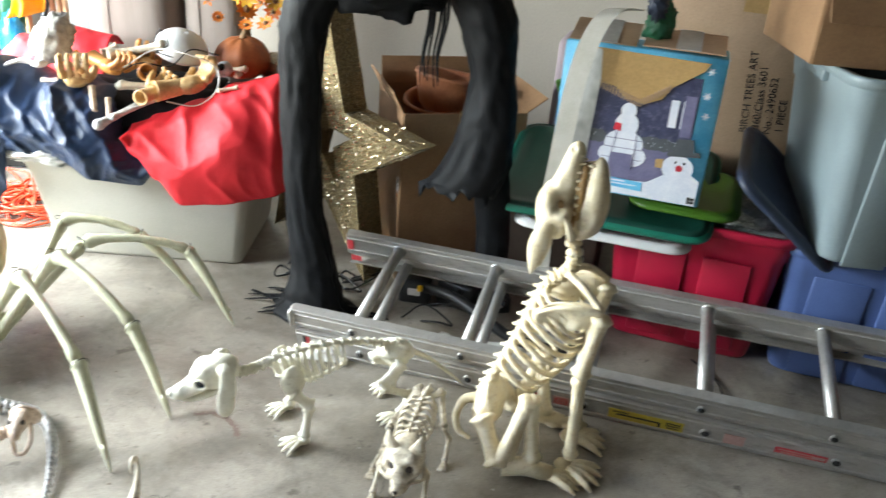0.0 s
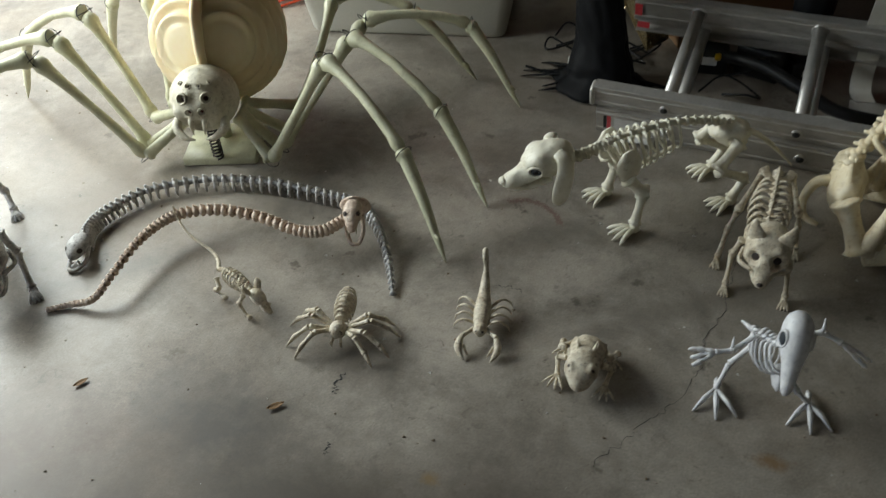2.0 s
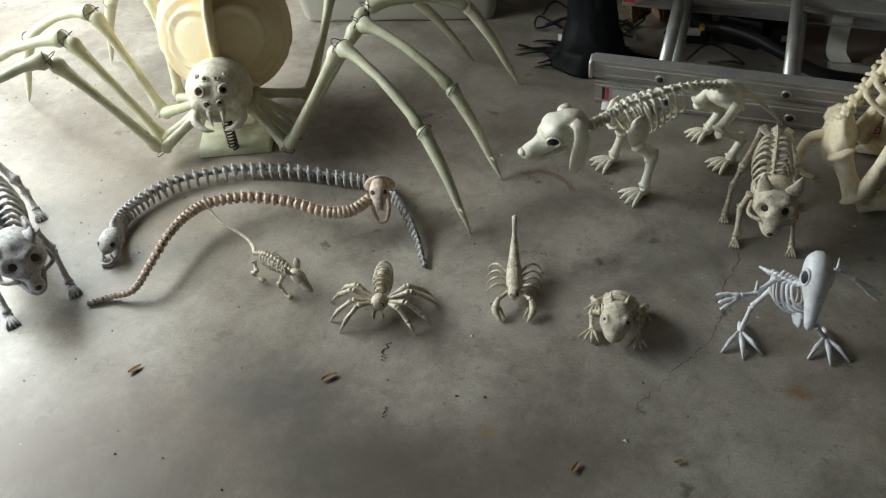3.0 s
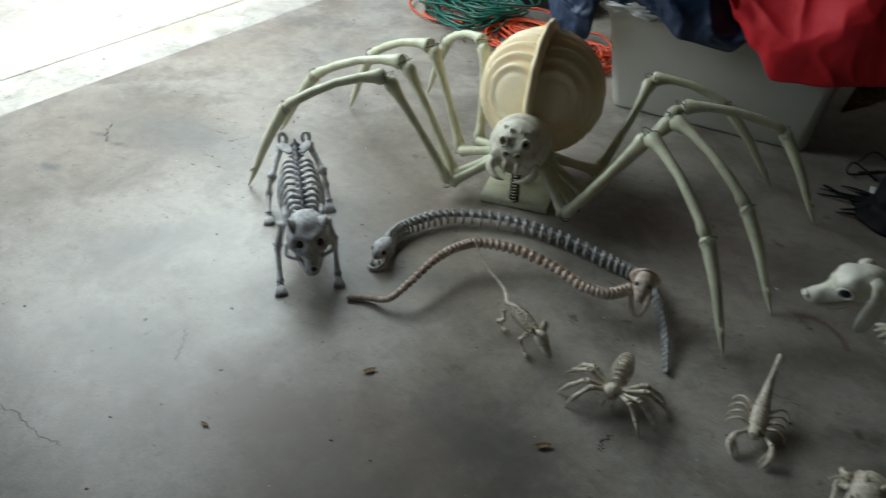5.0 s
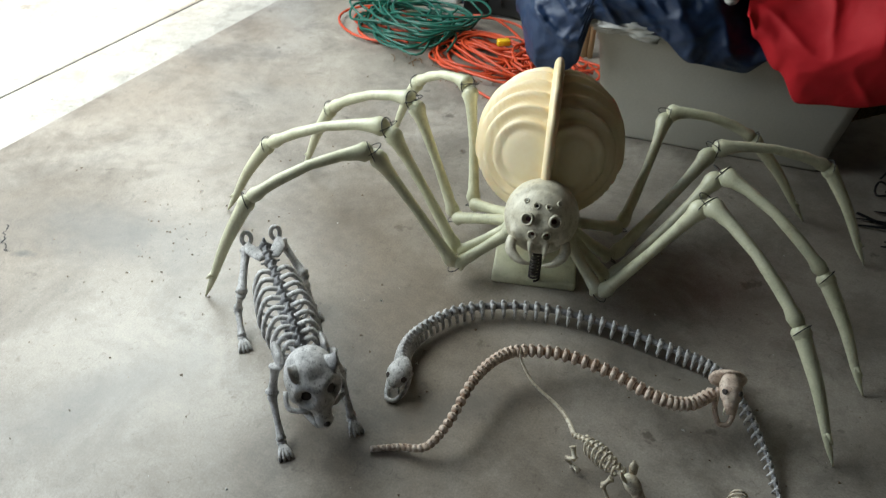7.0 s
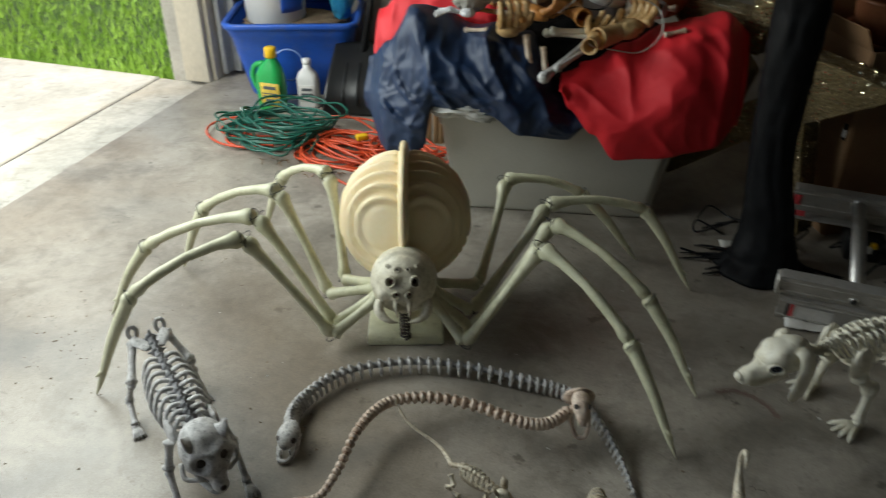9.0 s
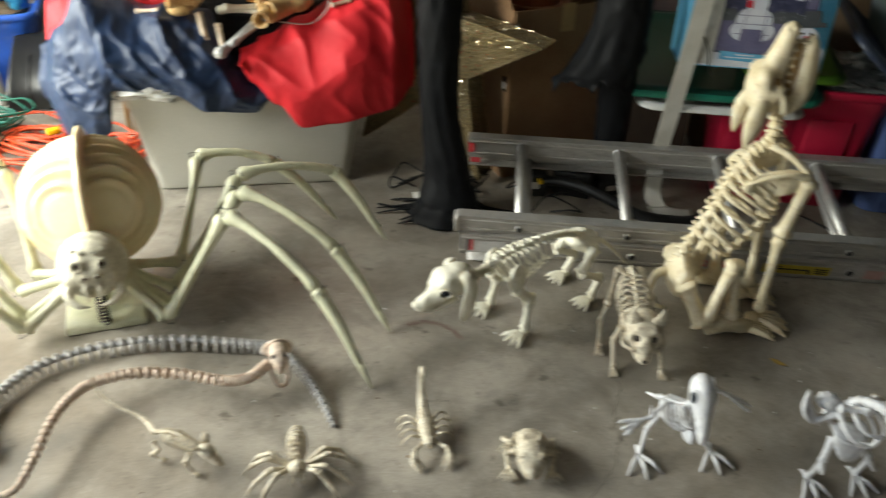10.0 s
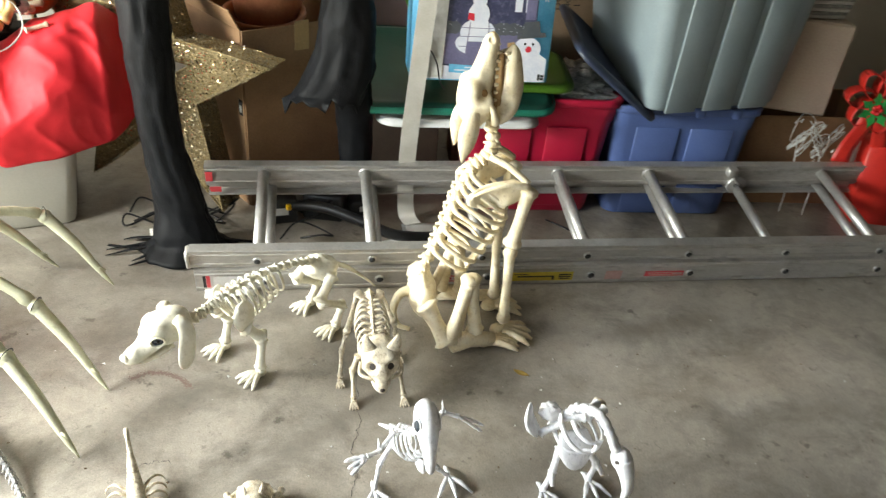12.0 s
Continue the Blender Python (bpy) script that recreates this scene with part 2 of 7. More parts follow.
BLUE_BIN = mat("dusty_blue_bin_plastic", (.085, .135, .32), (.068, .108, .26), .45, 4, 180, .06, grain=.06)
NAVY_LID = mat("dark_navy_lid_plastic", (.030, .042, .075), (.022, .030, .055), .42, 5, 160, .06)
GREY_BIN = mat("blue_grey_bin_plastic", (.24, .295, .315), (.20, .245, .26), .42, 4, 180, .05, grain=.05)
FOIL = mat("silvery_bag_plastic", (.42, .43, .42), (.22, .23, .23), .25, 40, 120, .6, metal=.3)
BOX_BLUE = mat("printed_light_blue_card", (.07, .36, .62), (.16, .50, .72), .5, 14, 160, .05)
BOX_NIGHT = mat("printed_night_blue_card", (.025, .028, .07), (.06, .065, .13), .5, 26, 160, .05, dirt=(.25, .26, .36), dirt_amount=.4)
BOX_SNOW = mat("printed_white_card", (.72, .74, .80), (.58, .62, .72), .5, 18, 160, .05)
BOX_LILAC = mat("printed_lilac_card", (.17, .16, .27), (.12, .115, .21), .5, 18, 160, .05)
HAT_GREY = mat("printed_grey_card", (.09, .10, .11), (.06, .07, .08), .5)
NOSE_RED = mat("printed_red_card", (.6, .03, .05), (.5, .02, .04), .5)
TAPE_TAN = mat("brown_packing_tape", (.46, .30, .13), (.40, .25, .10), .32, 12, 150, .15)
TAPE_SILVER = mat("silver_duct_tape", (.42, .42, .42), (.33, .33, .33), .4, 20, 200, .15)
STRAP = mat("white_webbing", (.68, .66, .61), (.58, .56, .50), .75, 12, 300, .3)
GREEN_CORD = mat("green_cord_rubber", (.010, .11, .075), (.008, .08, .055), .42, 30, 200, .1)
ORANGE_CORD = mat("orange_cord_rubber", (.60, .075, .022), (.48, .05, .015), .42, 30, 200, .1)
BLACK_RUBBER = mat("black_rubber", (.008, .008, .009), (.005, .005, .006), .42, 20, 200, .15)
TUB_BLUE = mat("bright_blue_tub_plastic", (.018, .10, .50), (.015, .08, .40), .36, 5, 160, .06, dirt=(.15, .16, .2), dirt_amount=.35)
GREEN_PL = mat("bright_green_plastic", (.02, .36, .09), (.015, .30, .07), .32, 8, 160, .05)
YELLOW_PL = mat("yellow_plastic", (.82, .52, .02), (.74, .44, .015), .35, 8, 160, .05)
LABEL_YEL = mat("printed_yellow_label", (.70, .48, .06), (.55, .40, .08), .45, 40, 160, .05, dirt=(.2, .16, .05), dirt_amount=.7)
BAG_BLUE = mat("blue_foil_bag", (.02, .17, .34), (.03, .26, .42), .28, 12, 100, .3)
BAG_GREEN = mat("dark_green_foil_bag", (.02, .14, .07), (.015, .10, .05), .3, 12, 100, .3)
DARK_PL = mat("dark_grey_plastic", (.016, .017, .018), (.011, .011, .012), .38, 8, 160, .06)
SOIL = mat("dry_soil", (.22, .16, .10), (.12, .08, .05), .95, 30, 200, .6)
BEIGE_FAB = mat("greyish_beige_fabric", (.30, .25, .22), (.25, .21, .185), .85, 5, 300, .25, stretch=(6, 6, .6))
PUMPKIN = mat("orange_pumpkin_foam", (.36, .11, .03), (.26, .07, .02), .6, 12, 140, .15)
FLOWER = mat("orange_silk_petal", (.72, .26, .02), (.55, .10, .02), .7, 30, 200, .1)
FLOWER_Y = mat("yellow_silk_petal", (.80, .50, .04), (.65, .32, .02), .7, 30, 200, .1)
LEAF_BROWN = mat("dry_brown_leaf", (.24, .14, .06), (.14, .075, .03), .75, 60, 200, .4)
LEAF_YEL = mat("yellowed_leaf", (.44, .30, .07), (.32, .18, .04), .7, 60, 200, .3)
WOOD = mat("pale_wood", (.50, .33, .18), (.38, .24, .12), .6, 10, 160, .2, stretch=(1, 1, .15))
RED_RIBBON = mat("red_satin_ribbon", (.62, .03, .02), (.50, .02, .015), .4, 14, 200, .15)
HOLLY = mat("shiny_green_holly", (.02, .26, .06), (.015, .18, .04), .25, 30, 200, .1)
BERRY = mat("shiny_red_berry", (.55, .015, .02), (.45, .01, .015), .15)
WHITE_WIRE = mat("white_wire_plastic", (.66, .66, .62), (.55, .54, .5), .45)
PAPER = mat("white_paper", (.66, .65, .62), (.56, .55, .52), .8, 10, 160, .1)
PAPER_DARK = mat("printed_paper", (.24, .24, .23), (.4, .39, .36), .7, 60, 160, .1)
WALL_PAINT = mat("off_white_wall_paint", (.50, .455, .385), (.44, .40, .34), .75, 1.2, 120, .15, grain=.05, dirt=(.45, .41, .35), dirt_amount=.25)
# the ceiling is out of view; its assumed dark tone lowers the fill
DARK_CEILING = mat("unseen_dark_ceiling", (.16, .148, .132), (.13, .12, .108), .85, 1.0, 120, .2, grain=.05)
TRIM_PAINT = mat("beige_trim_paint", (.52, .47, .38), (.46, .41, .33), .5, 3, 120, .12, dirt=(.3, .26, .2), dirt_amount=.35, stretch=(1, 1, .3))
# for walls out of view: an assumed dark brown that cuts bounced light
DARK_WALL = mat("unseen_dark_wall", (.11, .092, .074), (.085, .07, .055), .85, 2, 120, .15, dirt=(.12, .1, .085), dirt_amount=.4)
MASONRY = mat("grey_rendered_masonry", (.40, .38, .34), (.30, .29, .26), .85, 8, 120, .4, dirt=(.2, .19, .17), dirt_amount=.4)
GALV = mat("galvanised_steel", (.45, .46, .47), (.36, .37, .38), .4, 14, 120, .1, metal=.8)


def concrete(name, c1, c2, stain, rough, big, marks=()):
    """Trowelled concrete: cloudy tone, dark stains, fine pitting and trowel marks."""
    m = bpy.data.materials.new(name)
    m.use_nodes = True
    nt = m.node_tree
    n, l = nt.nodes, nt.links
    bs = n["Principled BSDF"]
    tc = n.new("ShaderNodeTexCoord")

    def tex(scale, detail, rough_=0.6, dist=0.0):
        q = n.new("ShaderNodeTexNoise")
        q.inputs["Scale"].default_value, q.inputs["Detail"].default_value = scale, detail
        q.inputs["Roughness"].default_value, q.inputs["Distortion"].default_value = rough_, dist
        l.new(tc.outputs["Object"], q.inputs["Vector"])
        return q.outputs["Fac"]

    def ramp(fac, a, b, ca, cb):
        r = n.new("ShaderNodeValToRGB")
        r.color_ramp.elements[0].position, r.color_ramp.elements[1].position = a, b
        r.color_ramp.elements[0].color, r.color_ramp.elements[1].color = (*ca, 1), (*cb, 1)
        l.new(fac, r.inputs["Fac"])
        return r.outputs["Color"]

    def mix(fac, a, b, mode="MIX"):
        q = n.new("ShaderNodeMix")
        q.data_type, q.blend_type = "RGBA", mode
        if isinstance(fac, float):
            q.inputs[0].default_value = fac
        else:
            l.new(fac, q.inputs[0])
        l.new(a, q.inputs[6])
        if isinstance(b, tuple):
            q.inputs[7].default_value = (*b, 1)
        else:
            l.new(b, q.inputs[7])
        return q.outputs[2]

    base = ramp(tex(big, 7, .66, .4), .40, .62, c1, c2)
    swirl = ramp(tex(big * 4.0, 9, .70, .35), .46, .64, (0, 0, 0), (.75, .75, .75))
    base = mix(swirl, base, tuple(.62 * a for a in c2))
    base = mix(ramp(tex(big * .9, 7, .68, .4), .54, .70, (0, 0, 0), (.8, .8, .8)), base, stain)
    base = mix(ramp(tex(big * 9, 4, .65), .64, .70, (0, 0, 0), (.7, .7, .7)), base, tuple(.6 * q for q in stain))
    base = mix(ramp(tex(big * .55, 5, .6, .5), .50, .66, (0, 0, 0), (.55, .55, .55)), base, tuple(a * b for a, b in zip(c2, (1.0, .84, .68))))
    base = mix(ramp(tex(big * 26, 6, .75, 1.5), .58, .68, (0, 0, 0), (.55, .55, .55)), base, stain)
    base = mix(.46, base, tex(230, 4, .7), "OVERLAY")
    base = mix(.30, base, tex(34, 6, .75), "OVERLAY")
    # single stains with ragged edges: place, half length, half width, turn, colour, strength
    for x, y, a, b, deg, tint, k in marks:
        mp = n.new("ShaderNodeMapping")
        mp.vector_type = "TEXTURE"
        mp.inputs["Location"].default_value, mp.inputs["Rotation"].default_value, mp.inputs["Scale"].default_value = (x, y, 0), (0, 0, radians(deg)), (a, b, 1)
        wob = n.new("ShaderNodeVectorMath")
        wob.operation = "MULTIPLY_ADD"
        q = n.new("ShaderNodeTexNoise")
        q.inputs["Scale"].default_value, q.inputs["Detail"].default_value, q.inputs["Roughness"].default_value = 1.6 / max(a, b), 8, .72
        l.new(tc.outputs["Object"], q.inputs["Vector"])
        l.new(tc.outputs["Object"], mp.inputs["Vector"])
        l.new(q.outputs["Color"], wob.inputs[0])
        wob.inputs[1].default_value = (2.2, 2.2, 0)
        l.new(mp.outputs["Vector"], wob.inputs[2])
        off = n.new("ShaderNodeVectorMath")
        off.operation = "SUBTRACT"
        off.inputs[1].default_value = (1.1, 1.1, 0)
        l.new(wob.outputs["Vector"], off.inputs[0])
        flat = n.new("ShaderNodeVectorMath")
        flat.operation = "MULTIPLY"
        flat.inputs[1].default_value = (1, 1, 0)
        l.new(off.outputs["Vector"], flat.inputs[0])
        ln = n.new("ShaderNodeVectorMath")
        ln.operation = "LENGTH"
        l.new(flat.outputs["Vector"], ln.inputs[0])
        mk = n.new("ShaderNodeMapRange")
        mk.inputs[1].default_value, mk.inputs[2].default_value, mk.inputs[3].default_value, mk.inputs[4].default_value = .25, 1.15, k, 0
        l.new(ln.outputs["Value"], mk.inputs[0])
        base = mix(mk.outputs[0], base, tint)
    l.new(base, bs.inputs["Base Color"])
    mr = n.new("ShaderNodeMapRange")
    mr.inputs[3].default_value, mr.inputs[4].default_value = rough - .1, rough + .16
    l.new(tex(big * 2.1, 6, .65, .8), mr.inputs[0])
    l.new(mr.outputs[0], bs.inputs["Roughness"])
    bs.inputs["Specular IOR Level"].default_value = .5
    b1 = n.new("ShaderNodeBump")
    b1.inputs["Strength"].default_value, b1.inputs["Distance"].default_value = .12, .003
    l.new(tex(140, 5, .7), b1.inputs["Height"])
    b2 = n.new("ShaderNodeBump")
    b2.inputs["Strength"].default_value, b2.inputs["Distance"].default_value = .05, .02
    l.new(tex(7, 4, .55, .6), b2.inputs["Height"])
    l.new(b1.outputs["Normal"], b2.inputs["Normal"])
    l.new(b2.outputs["Normal"], bs.inputs["Normal"])
    return m


def on_slab(x, y, *rest):
    """A place of the world in the slab's own turned axes."""
    c, s = math.cos(GA), math.sin(GA)
    return (x * c + y * s, -x * s + y * c, *rest)


STAINS = [on_slab(*q) for q in (
    (-1.60, .26, .36, .22, 30, (.125, .085, .060), .95), (-1.27, .55, .18, .12, -20, (.105, .098, .088), .85), (-1.06, .48, .20, .14, 10, (.105, .092, .076), .85),
    (-.80, .60, .30, .16, 25, (.120, .102, .082), .8), (-1.72, .78, .20, .05, 40, (.150, .138, .122), .55), (-2.70, .66, .34, .12, 20, (.135, .130, .122), .6),
    (-2.76, .29, .045, .022, 20, (.12, .115, .11), .75), (-2.865, .466, .032, .016, 20, (.12, .115, .11), .75), (-2.768, .488, .034, .014, 20, (.10, .095, .09), .8),
    (-.383, .948, .034, .016, 0, (.20, .115, .045), .8), (-.866, .647, .018, .014, 0, (.24, .165, .08), .8), (-1.11, .80, .14, .06, -10, (.115, .098, .080), .7), (-1.95, .15, .22, .10, 15, (.15, .128, .106), .6), (-1.35, .30, .26, .14, 40, (.125, .105, .084), .75),
    (.31, 1.25, .10, .06, 40, (.14, .125, .105), .65), (.22, 1.66, .24, .05, 8, (.17, .145, .115), .6), (-.62, 1.22, .30, .035, 35, (.155, .138, .115), .55), (.55, 1.35, .22, .10, 20, (.15, .132, .108), .5),
    (-.95, 1.30, .24, .05, 25, (.150, .135, .112), .5), (-2.25, .35, .26, .09, 60, (.16, .15, .138), .45), (-1.45, 1.15, .30, .08, -15, (.14, .126, .106), .5), (-1.0, 1.62, .35, .10, 10, (.14, .122, .10), .5))]
FLOOR_MAT = concrete("garage_concrete", (.382, .347, .300), (.243, .216, .181), (.125, .106, .086), .33, 1.25, STAINS)
DRIVE_MAT = concrete("driveway_concrete", (.53, .515, .48), (.47, .455, .42), (.37, .355, .325), .8, 1.4)
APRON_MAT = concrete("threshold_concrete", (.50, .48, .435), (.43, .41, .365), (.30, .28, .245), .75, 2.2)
GRASS_SOIL = mat("lawn_soil", (.045, .09, .018), (.035, .06, .015), .95, 8, 120, .5)
GRASS = mat("lawn_grass", (.27, .45, .06), (.17, .34, .04), .6, 5, 60, 0)

# ---- the setting ----
WX, WY, WE, WS, CEIL = -3.05, 3.35, 4.2, -3.0, 2.6    # the door's line, the long wall, the far end, the side behind, the ceiling


def gbox(x0, x1, y0, y1, z0, z1, bev=0.0):
    return rbox(B(), (x1 - x0, y1 - y0, z1 - z0), Matrix.Translation(((x0 + x1) / 2, (y0 + y1) / 2, (z0 + z1) / 2)), bev)


floor = setting("floor", gbox(WX, WE + .15, WS - .15, WY + .15, -.15, 0, .006), FLOOR_MAT, "stained grey trowelled concrete garage floor", GM)
setting("wall_north", gbox(-3.05, WE + .15, WY, WY + .15, 0.0, CEIL), WALL_PAINT, "off-white painted garage wall", GM)
setting("wall_east", gbox(WE, WE + .15, WS, WY - .002, 0.0, CEIL), DARK_WALL, "unseen wall, dark brown to lessen bounced light", GM)
setting("wall_south", gbox(-3.05, WE + .15, WS - .15, WS - .002, 0.0, CEIL), DARK_WALL, "unseen wall, dark brown to lessen bounced light", GM)
setting("wall_west", gbox(-3.25, -3.05, -3.15, -2.2, -.1, CEIL), DARK_WALL, "wall beside the garage opening", GM)
setting("lintel", gbox(-3.25, -3.05, -2.2, 3.02, 2.15, CEIL), WALL_PAINT, "header over the garage opening", GM)
setting("ceiling", gbox(-3.25, WE + .15, WS - .15, WY + .15, CEIL + .002, CEIL + .1), DARK_CEILING, "unseen ceiling, dark to lessen bounced light", GM)
pier = setting("wall_pier", gbox(-3.25, -3.062, 3.02, 3.5, -.1, CEIL, .004), MASONRY, "grey rendered pier beside the garage opening", GM)
setting("trim", gbox(-3.16, -3.035, 2.985, 3.018, -.002, 2.15, .004), TRIM_PAINT, "beige painted door jamb board", GM)
setting("trim", gbox(-3.06, -3.02, 3.02, 3.10, 0.0, 2.15, .003), TRIM_PAINT, "beige painted door jamb board", GM)
bm = gbox(-3.01, -2.985, 3.06, 3.12, .02, 2.2, .003)
rbox(bm, (.05, .006, 2.18), Matrix.Translation((-2.97, 3.12, 1.11)), .001)
for k in range(14):
    rbox(bm, (.012, .008, .03), Matrix.Translation((-2.97, 3.115, .12 + .14 * k)), .001)
setting("door_track", bm, GALV, "galvanised steel garage door track", GM)

# outdoors
bm = B()
sheet(bm, 40, 40, lambda u, v: V(-300 + 600 * u, -300 + 600 * v, -.09))
setting("ground", bm, GRASS_SOIL, "lawn ground reaching away from the house", GM)
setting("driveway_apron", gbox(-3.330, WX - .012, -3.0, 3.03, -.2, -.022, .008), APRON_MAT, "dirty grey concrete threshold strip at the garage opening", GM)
setting("driveway_joint", gbox(-3.347, -3.3305, -3.0, 3.03, -.12, -.034), HOLE, "dark joint between driveway slabs", GM)
for a, b in ((-3.348, -6.3), (-6.315, -9.3), (-9.315, -14)):
    setting("driveway", rbox(B(), (a - b, 6.1, .2), Matrix.Translation(((a + b) / 2, .0, -.125)), .006), DRIVE_MAT, "pale concrete driveway slab", GM)
rng = random.Random(4)
verts, faces = [], []
for k in range(26000):
    x, y = -3.34 - 6.5 * rng.random() ** 1.2, 3.07 + 4.0 * rng.random() ** 1.6
    if rng.random() < .06:
        y = 3.03 + .06 * rng.random()
    a, h, w = rng.random() * 6.283, .03 + .06 * rng.random(), .0035 + .003 * rng.random()
    t = (rng.random() - .5) * .06, (rng.random() - .5) * .06
    z = -.085
    i = len(verts)
    verts += [(x - w * math.cos(a), y - w * math.sin(a), z), (x + w * math.cos(a), y + w * math.sin(a), z), (x + t[0], y + t[1], z + h)]
    faces.append((i, i + 1, i + 2))
me = bpy.data.meshes.new("grass")
me.from_pydata(verts, [], faces)
me.materials.append(GRASS)
grass = tagged(new("grass", me), "bright green mown lawn grass", "grass", kind="stuff")
grass.matrix_basis = GM

# ---- skeleton figures ----
def at(x, y, z=0.0, deg=0.0):
    return pose(x, y, z, 0, 0, deg)


def vertebrae(th, pts, r, n, material, spike=1.4, name="spine", side=.9, tail=None):
    """A row of knobbed vertebrae along a curve; the radius may taper to tail."""
    c = spl(pts, 12)
    tail = tail or r
    bm = B()
    tube(bm, c, [(r + (tail - r) * i / (len(c) - 1)) * .62 for i in range(len(c))], 7)
    core = part(name, bm, material, th)
    for i in range(n):
        f = (i + .5) / n * (len(c) - 1)
        k = min(int(f), len(c) - 2)
        p = c[k].lerp(c[k + 1], f - k)
        d = (c[k + 1] - c[k]).normalized()
        q = d.to_track_quat("X", "Z").to_matrix().to_4x4()
        rr = r + (tail - r) * i / n
        bm = ball(B(), p, (rr * .62, rr, rr), q, 8, 6)
        if spike:
            top = q.to_3x3() @ V(0, 0, 1)
            lat = q.to_3x3() @ V(0, 1, 0)
            tube(bm, [p, p + top * rr * spike - d * rr * .4], [rr * .42, rr * .2], 5)
            if side:
                for s in (1, -1):
                    tube(bm, [p, p + lat * s * rr * (.6 + side) - d * rr * .2], [rr * .36, rr * .16], 5)
        part("vertebra", bm, material, core)
    return core


def ribcage(th, pts, n, wid, deep, r, material, taper=.25, sternum=True, down=(0, 0, -1)):
    """Pairs of ribs that hang from a curve of the back, each a part of its own."""
    c = spl(pts, 10)
    ends = []
    for i in range(n):
        f = (i + .5) / n
        g = f * (len(c) - 1)
        k = min(int(g), len(c) - 2)
        p = c[k].lerp(c[k + 1], g - k)
        d = (c[k + 1] - c[k]).normalized()
        dn = Vector(down)
        dn = (dn - d * dn.dot(d)).normalized()
        lat = d.cross(dn).normalized()
        s = 1 - taper * abs(2 * f - .8) ** 1.5
        for sg in (1, -1):
            bm = B()
            pp = [p, p + lat * sg * wid * s * .62 - dn * r * .8, p + lat * sg * wid * s * 1.0 + dn * deep * .42 * s + d * r,
                  p + lat * sg * wid * s * .80 + dn * deep * .8 * s + d * 2 * r, p + lat * sg * wid * s * .22 + dn * deep * s + d * 3 * r]
            q = spl(pp, 4)
            tube(bm, q, [r * (1.0 - .35 * j / len(q)) for j in range(len(q))], 6, flat=.7)
            part("rib", bm, material, th)
        ends.append(p + dn * deep * s * 1.0 + d * 3 * r)
    if sternum:
        part("breastbone", tube(B(), spl(ends, 3), r * 1.5, 6, flat=.6), material, th)


def paw(bm, p, head, ln, r, toes=4, spread=.5):
    """A foot with separate toes, pointing along head (degrees)."""
    p = Vector(p)
    ball(bm, p + V(0, 0, r * 1.2), (r * 1.5, r * 1.4, r * 1.1), None, 8, 6)
    for k in range(toes):
        a = radians(head) + spread * (k - (toes - 1) / 2) / max(1, (toes - 1)) * 1.4
        d = V(math.cos(a), math.sin(a), 0)
        tube(bm, [p + V(0, 0, r * 1.2), p + d * ln * .45 + V(0, 0, r * 1.35), p + d * ln * .8 + V(0, 0, r * .9), p + d * ln + V(0, 0, r * .25)], [r * .6, r * .72, r * .55, r * .2], 6)
    return bm


def limb(th, pts, r, material, foot=None, name="leg"):
    """A jointed leg of long bones; foot: heading, length, radius."""
    up = part(name, bone(B(), pts[0], pts[1], r * 1.15, 1.6), material, th)
    for a, b in zip(pts[1:], pts[2:]):
        part("shin_bone", bone(B(), a, b, r * .9, 1.55), material, up)
    if foot:
        part("paw", paw(B(), pts[-1], *foot), material, up)
    return up


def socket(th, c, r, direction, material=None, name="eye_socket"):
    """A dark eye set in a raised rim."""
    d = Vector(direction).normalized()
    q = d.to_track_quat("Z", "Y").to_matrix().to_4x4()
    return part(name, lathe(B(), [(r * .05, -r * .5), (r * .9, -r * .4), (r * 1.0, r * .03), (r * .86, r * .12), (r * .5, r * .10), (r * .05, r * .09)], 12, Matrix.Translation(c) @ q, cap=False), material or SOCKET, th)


def shaped(c, r, fn, m=None, u=24, v=16):
    """A ball pushed in and out by fn(unit direction)."""
    bm = B()
    bmesh.ops.create_uvsphere(bm, u_segments=u, v_segments=v, radius=1.0)
    rr = Vector(r) if not isinstance(r, (int, float)) else V(r, r, r)
    t = Matrix.Translation(c) @ (m or Matrix())
    for q in bm.verts:
        k = fn(q.co.copy())
        q.co = t @ V(q.co.x * rr.x * k, q.co.y * rr.y * k, q.co.z * rr.z * k)
    return bm


def swept(pts, half, n=4, seg=24, lat=(0, 1, 0)):
    """A closed body along a curve; half: half height and half width at each point."""
    c = spl(pts, n)
    hw = spl([(a, b, 0) for a, b in half], n)
    bm = B()
    rings = []
    for i, p in enumerate(c):
        d = (c[min(i + 1, len(c) - 1)] - c[max(i - 1, 0)]).normalized()
        y = Vector(lat)
        y = (y - d * y.dot(d)).normalized()
        z = d.cross(y)
        a, b = max(.0006, hw[i].x), max(.0006, hw[i].y)
        rings.append([bm.verts.new(p + z * a * math.cos(q) + y * b * math.sin(q)) for q in (2 * math.pi * k / seg for k in range(seg))])
    for r, t in zip(rings, rings[1:]):
        for k in range(seg):
            bm.faces.new((r[k], r[(k + 1) % seg], t[(k + 1) % seg], t[k]))
    bm.faces.new(rings[0][::-1])
    bm.faces.new(rings[-1])
    bmesh.ops.recalc_face_normals(bm, faces=bm.faces)
    return bm


def push(bm, c, w, by):
    """Moves the surface round c softly: a dent or a bulge."""
    c, by = Vector(c), Vector(by)
    for q in bm.verts:
        e = (q.co - c).length_squared / (w * w)
        if e < 6:
            q.co += by * math.exp(-e * e)
    return bm


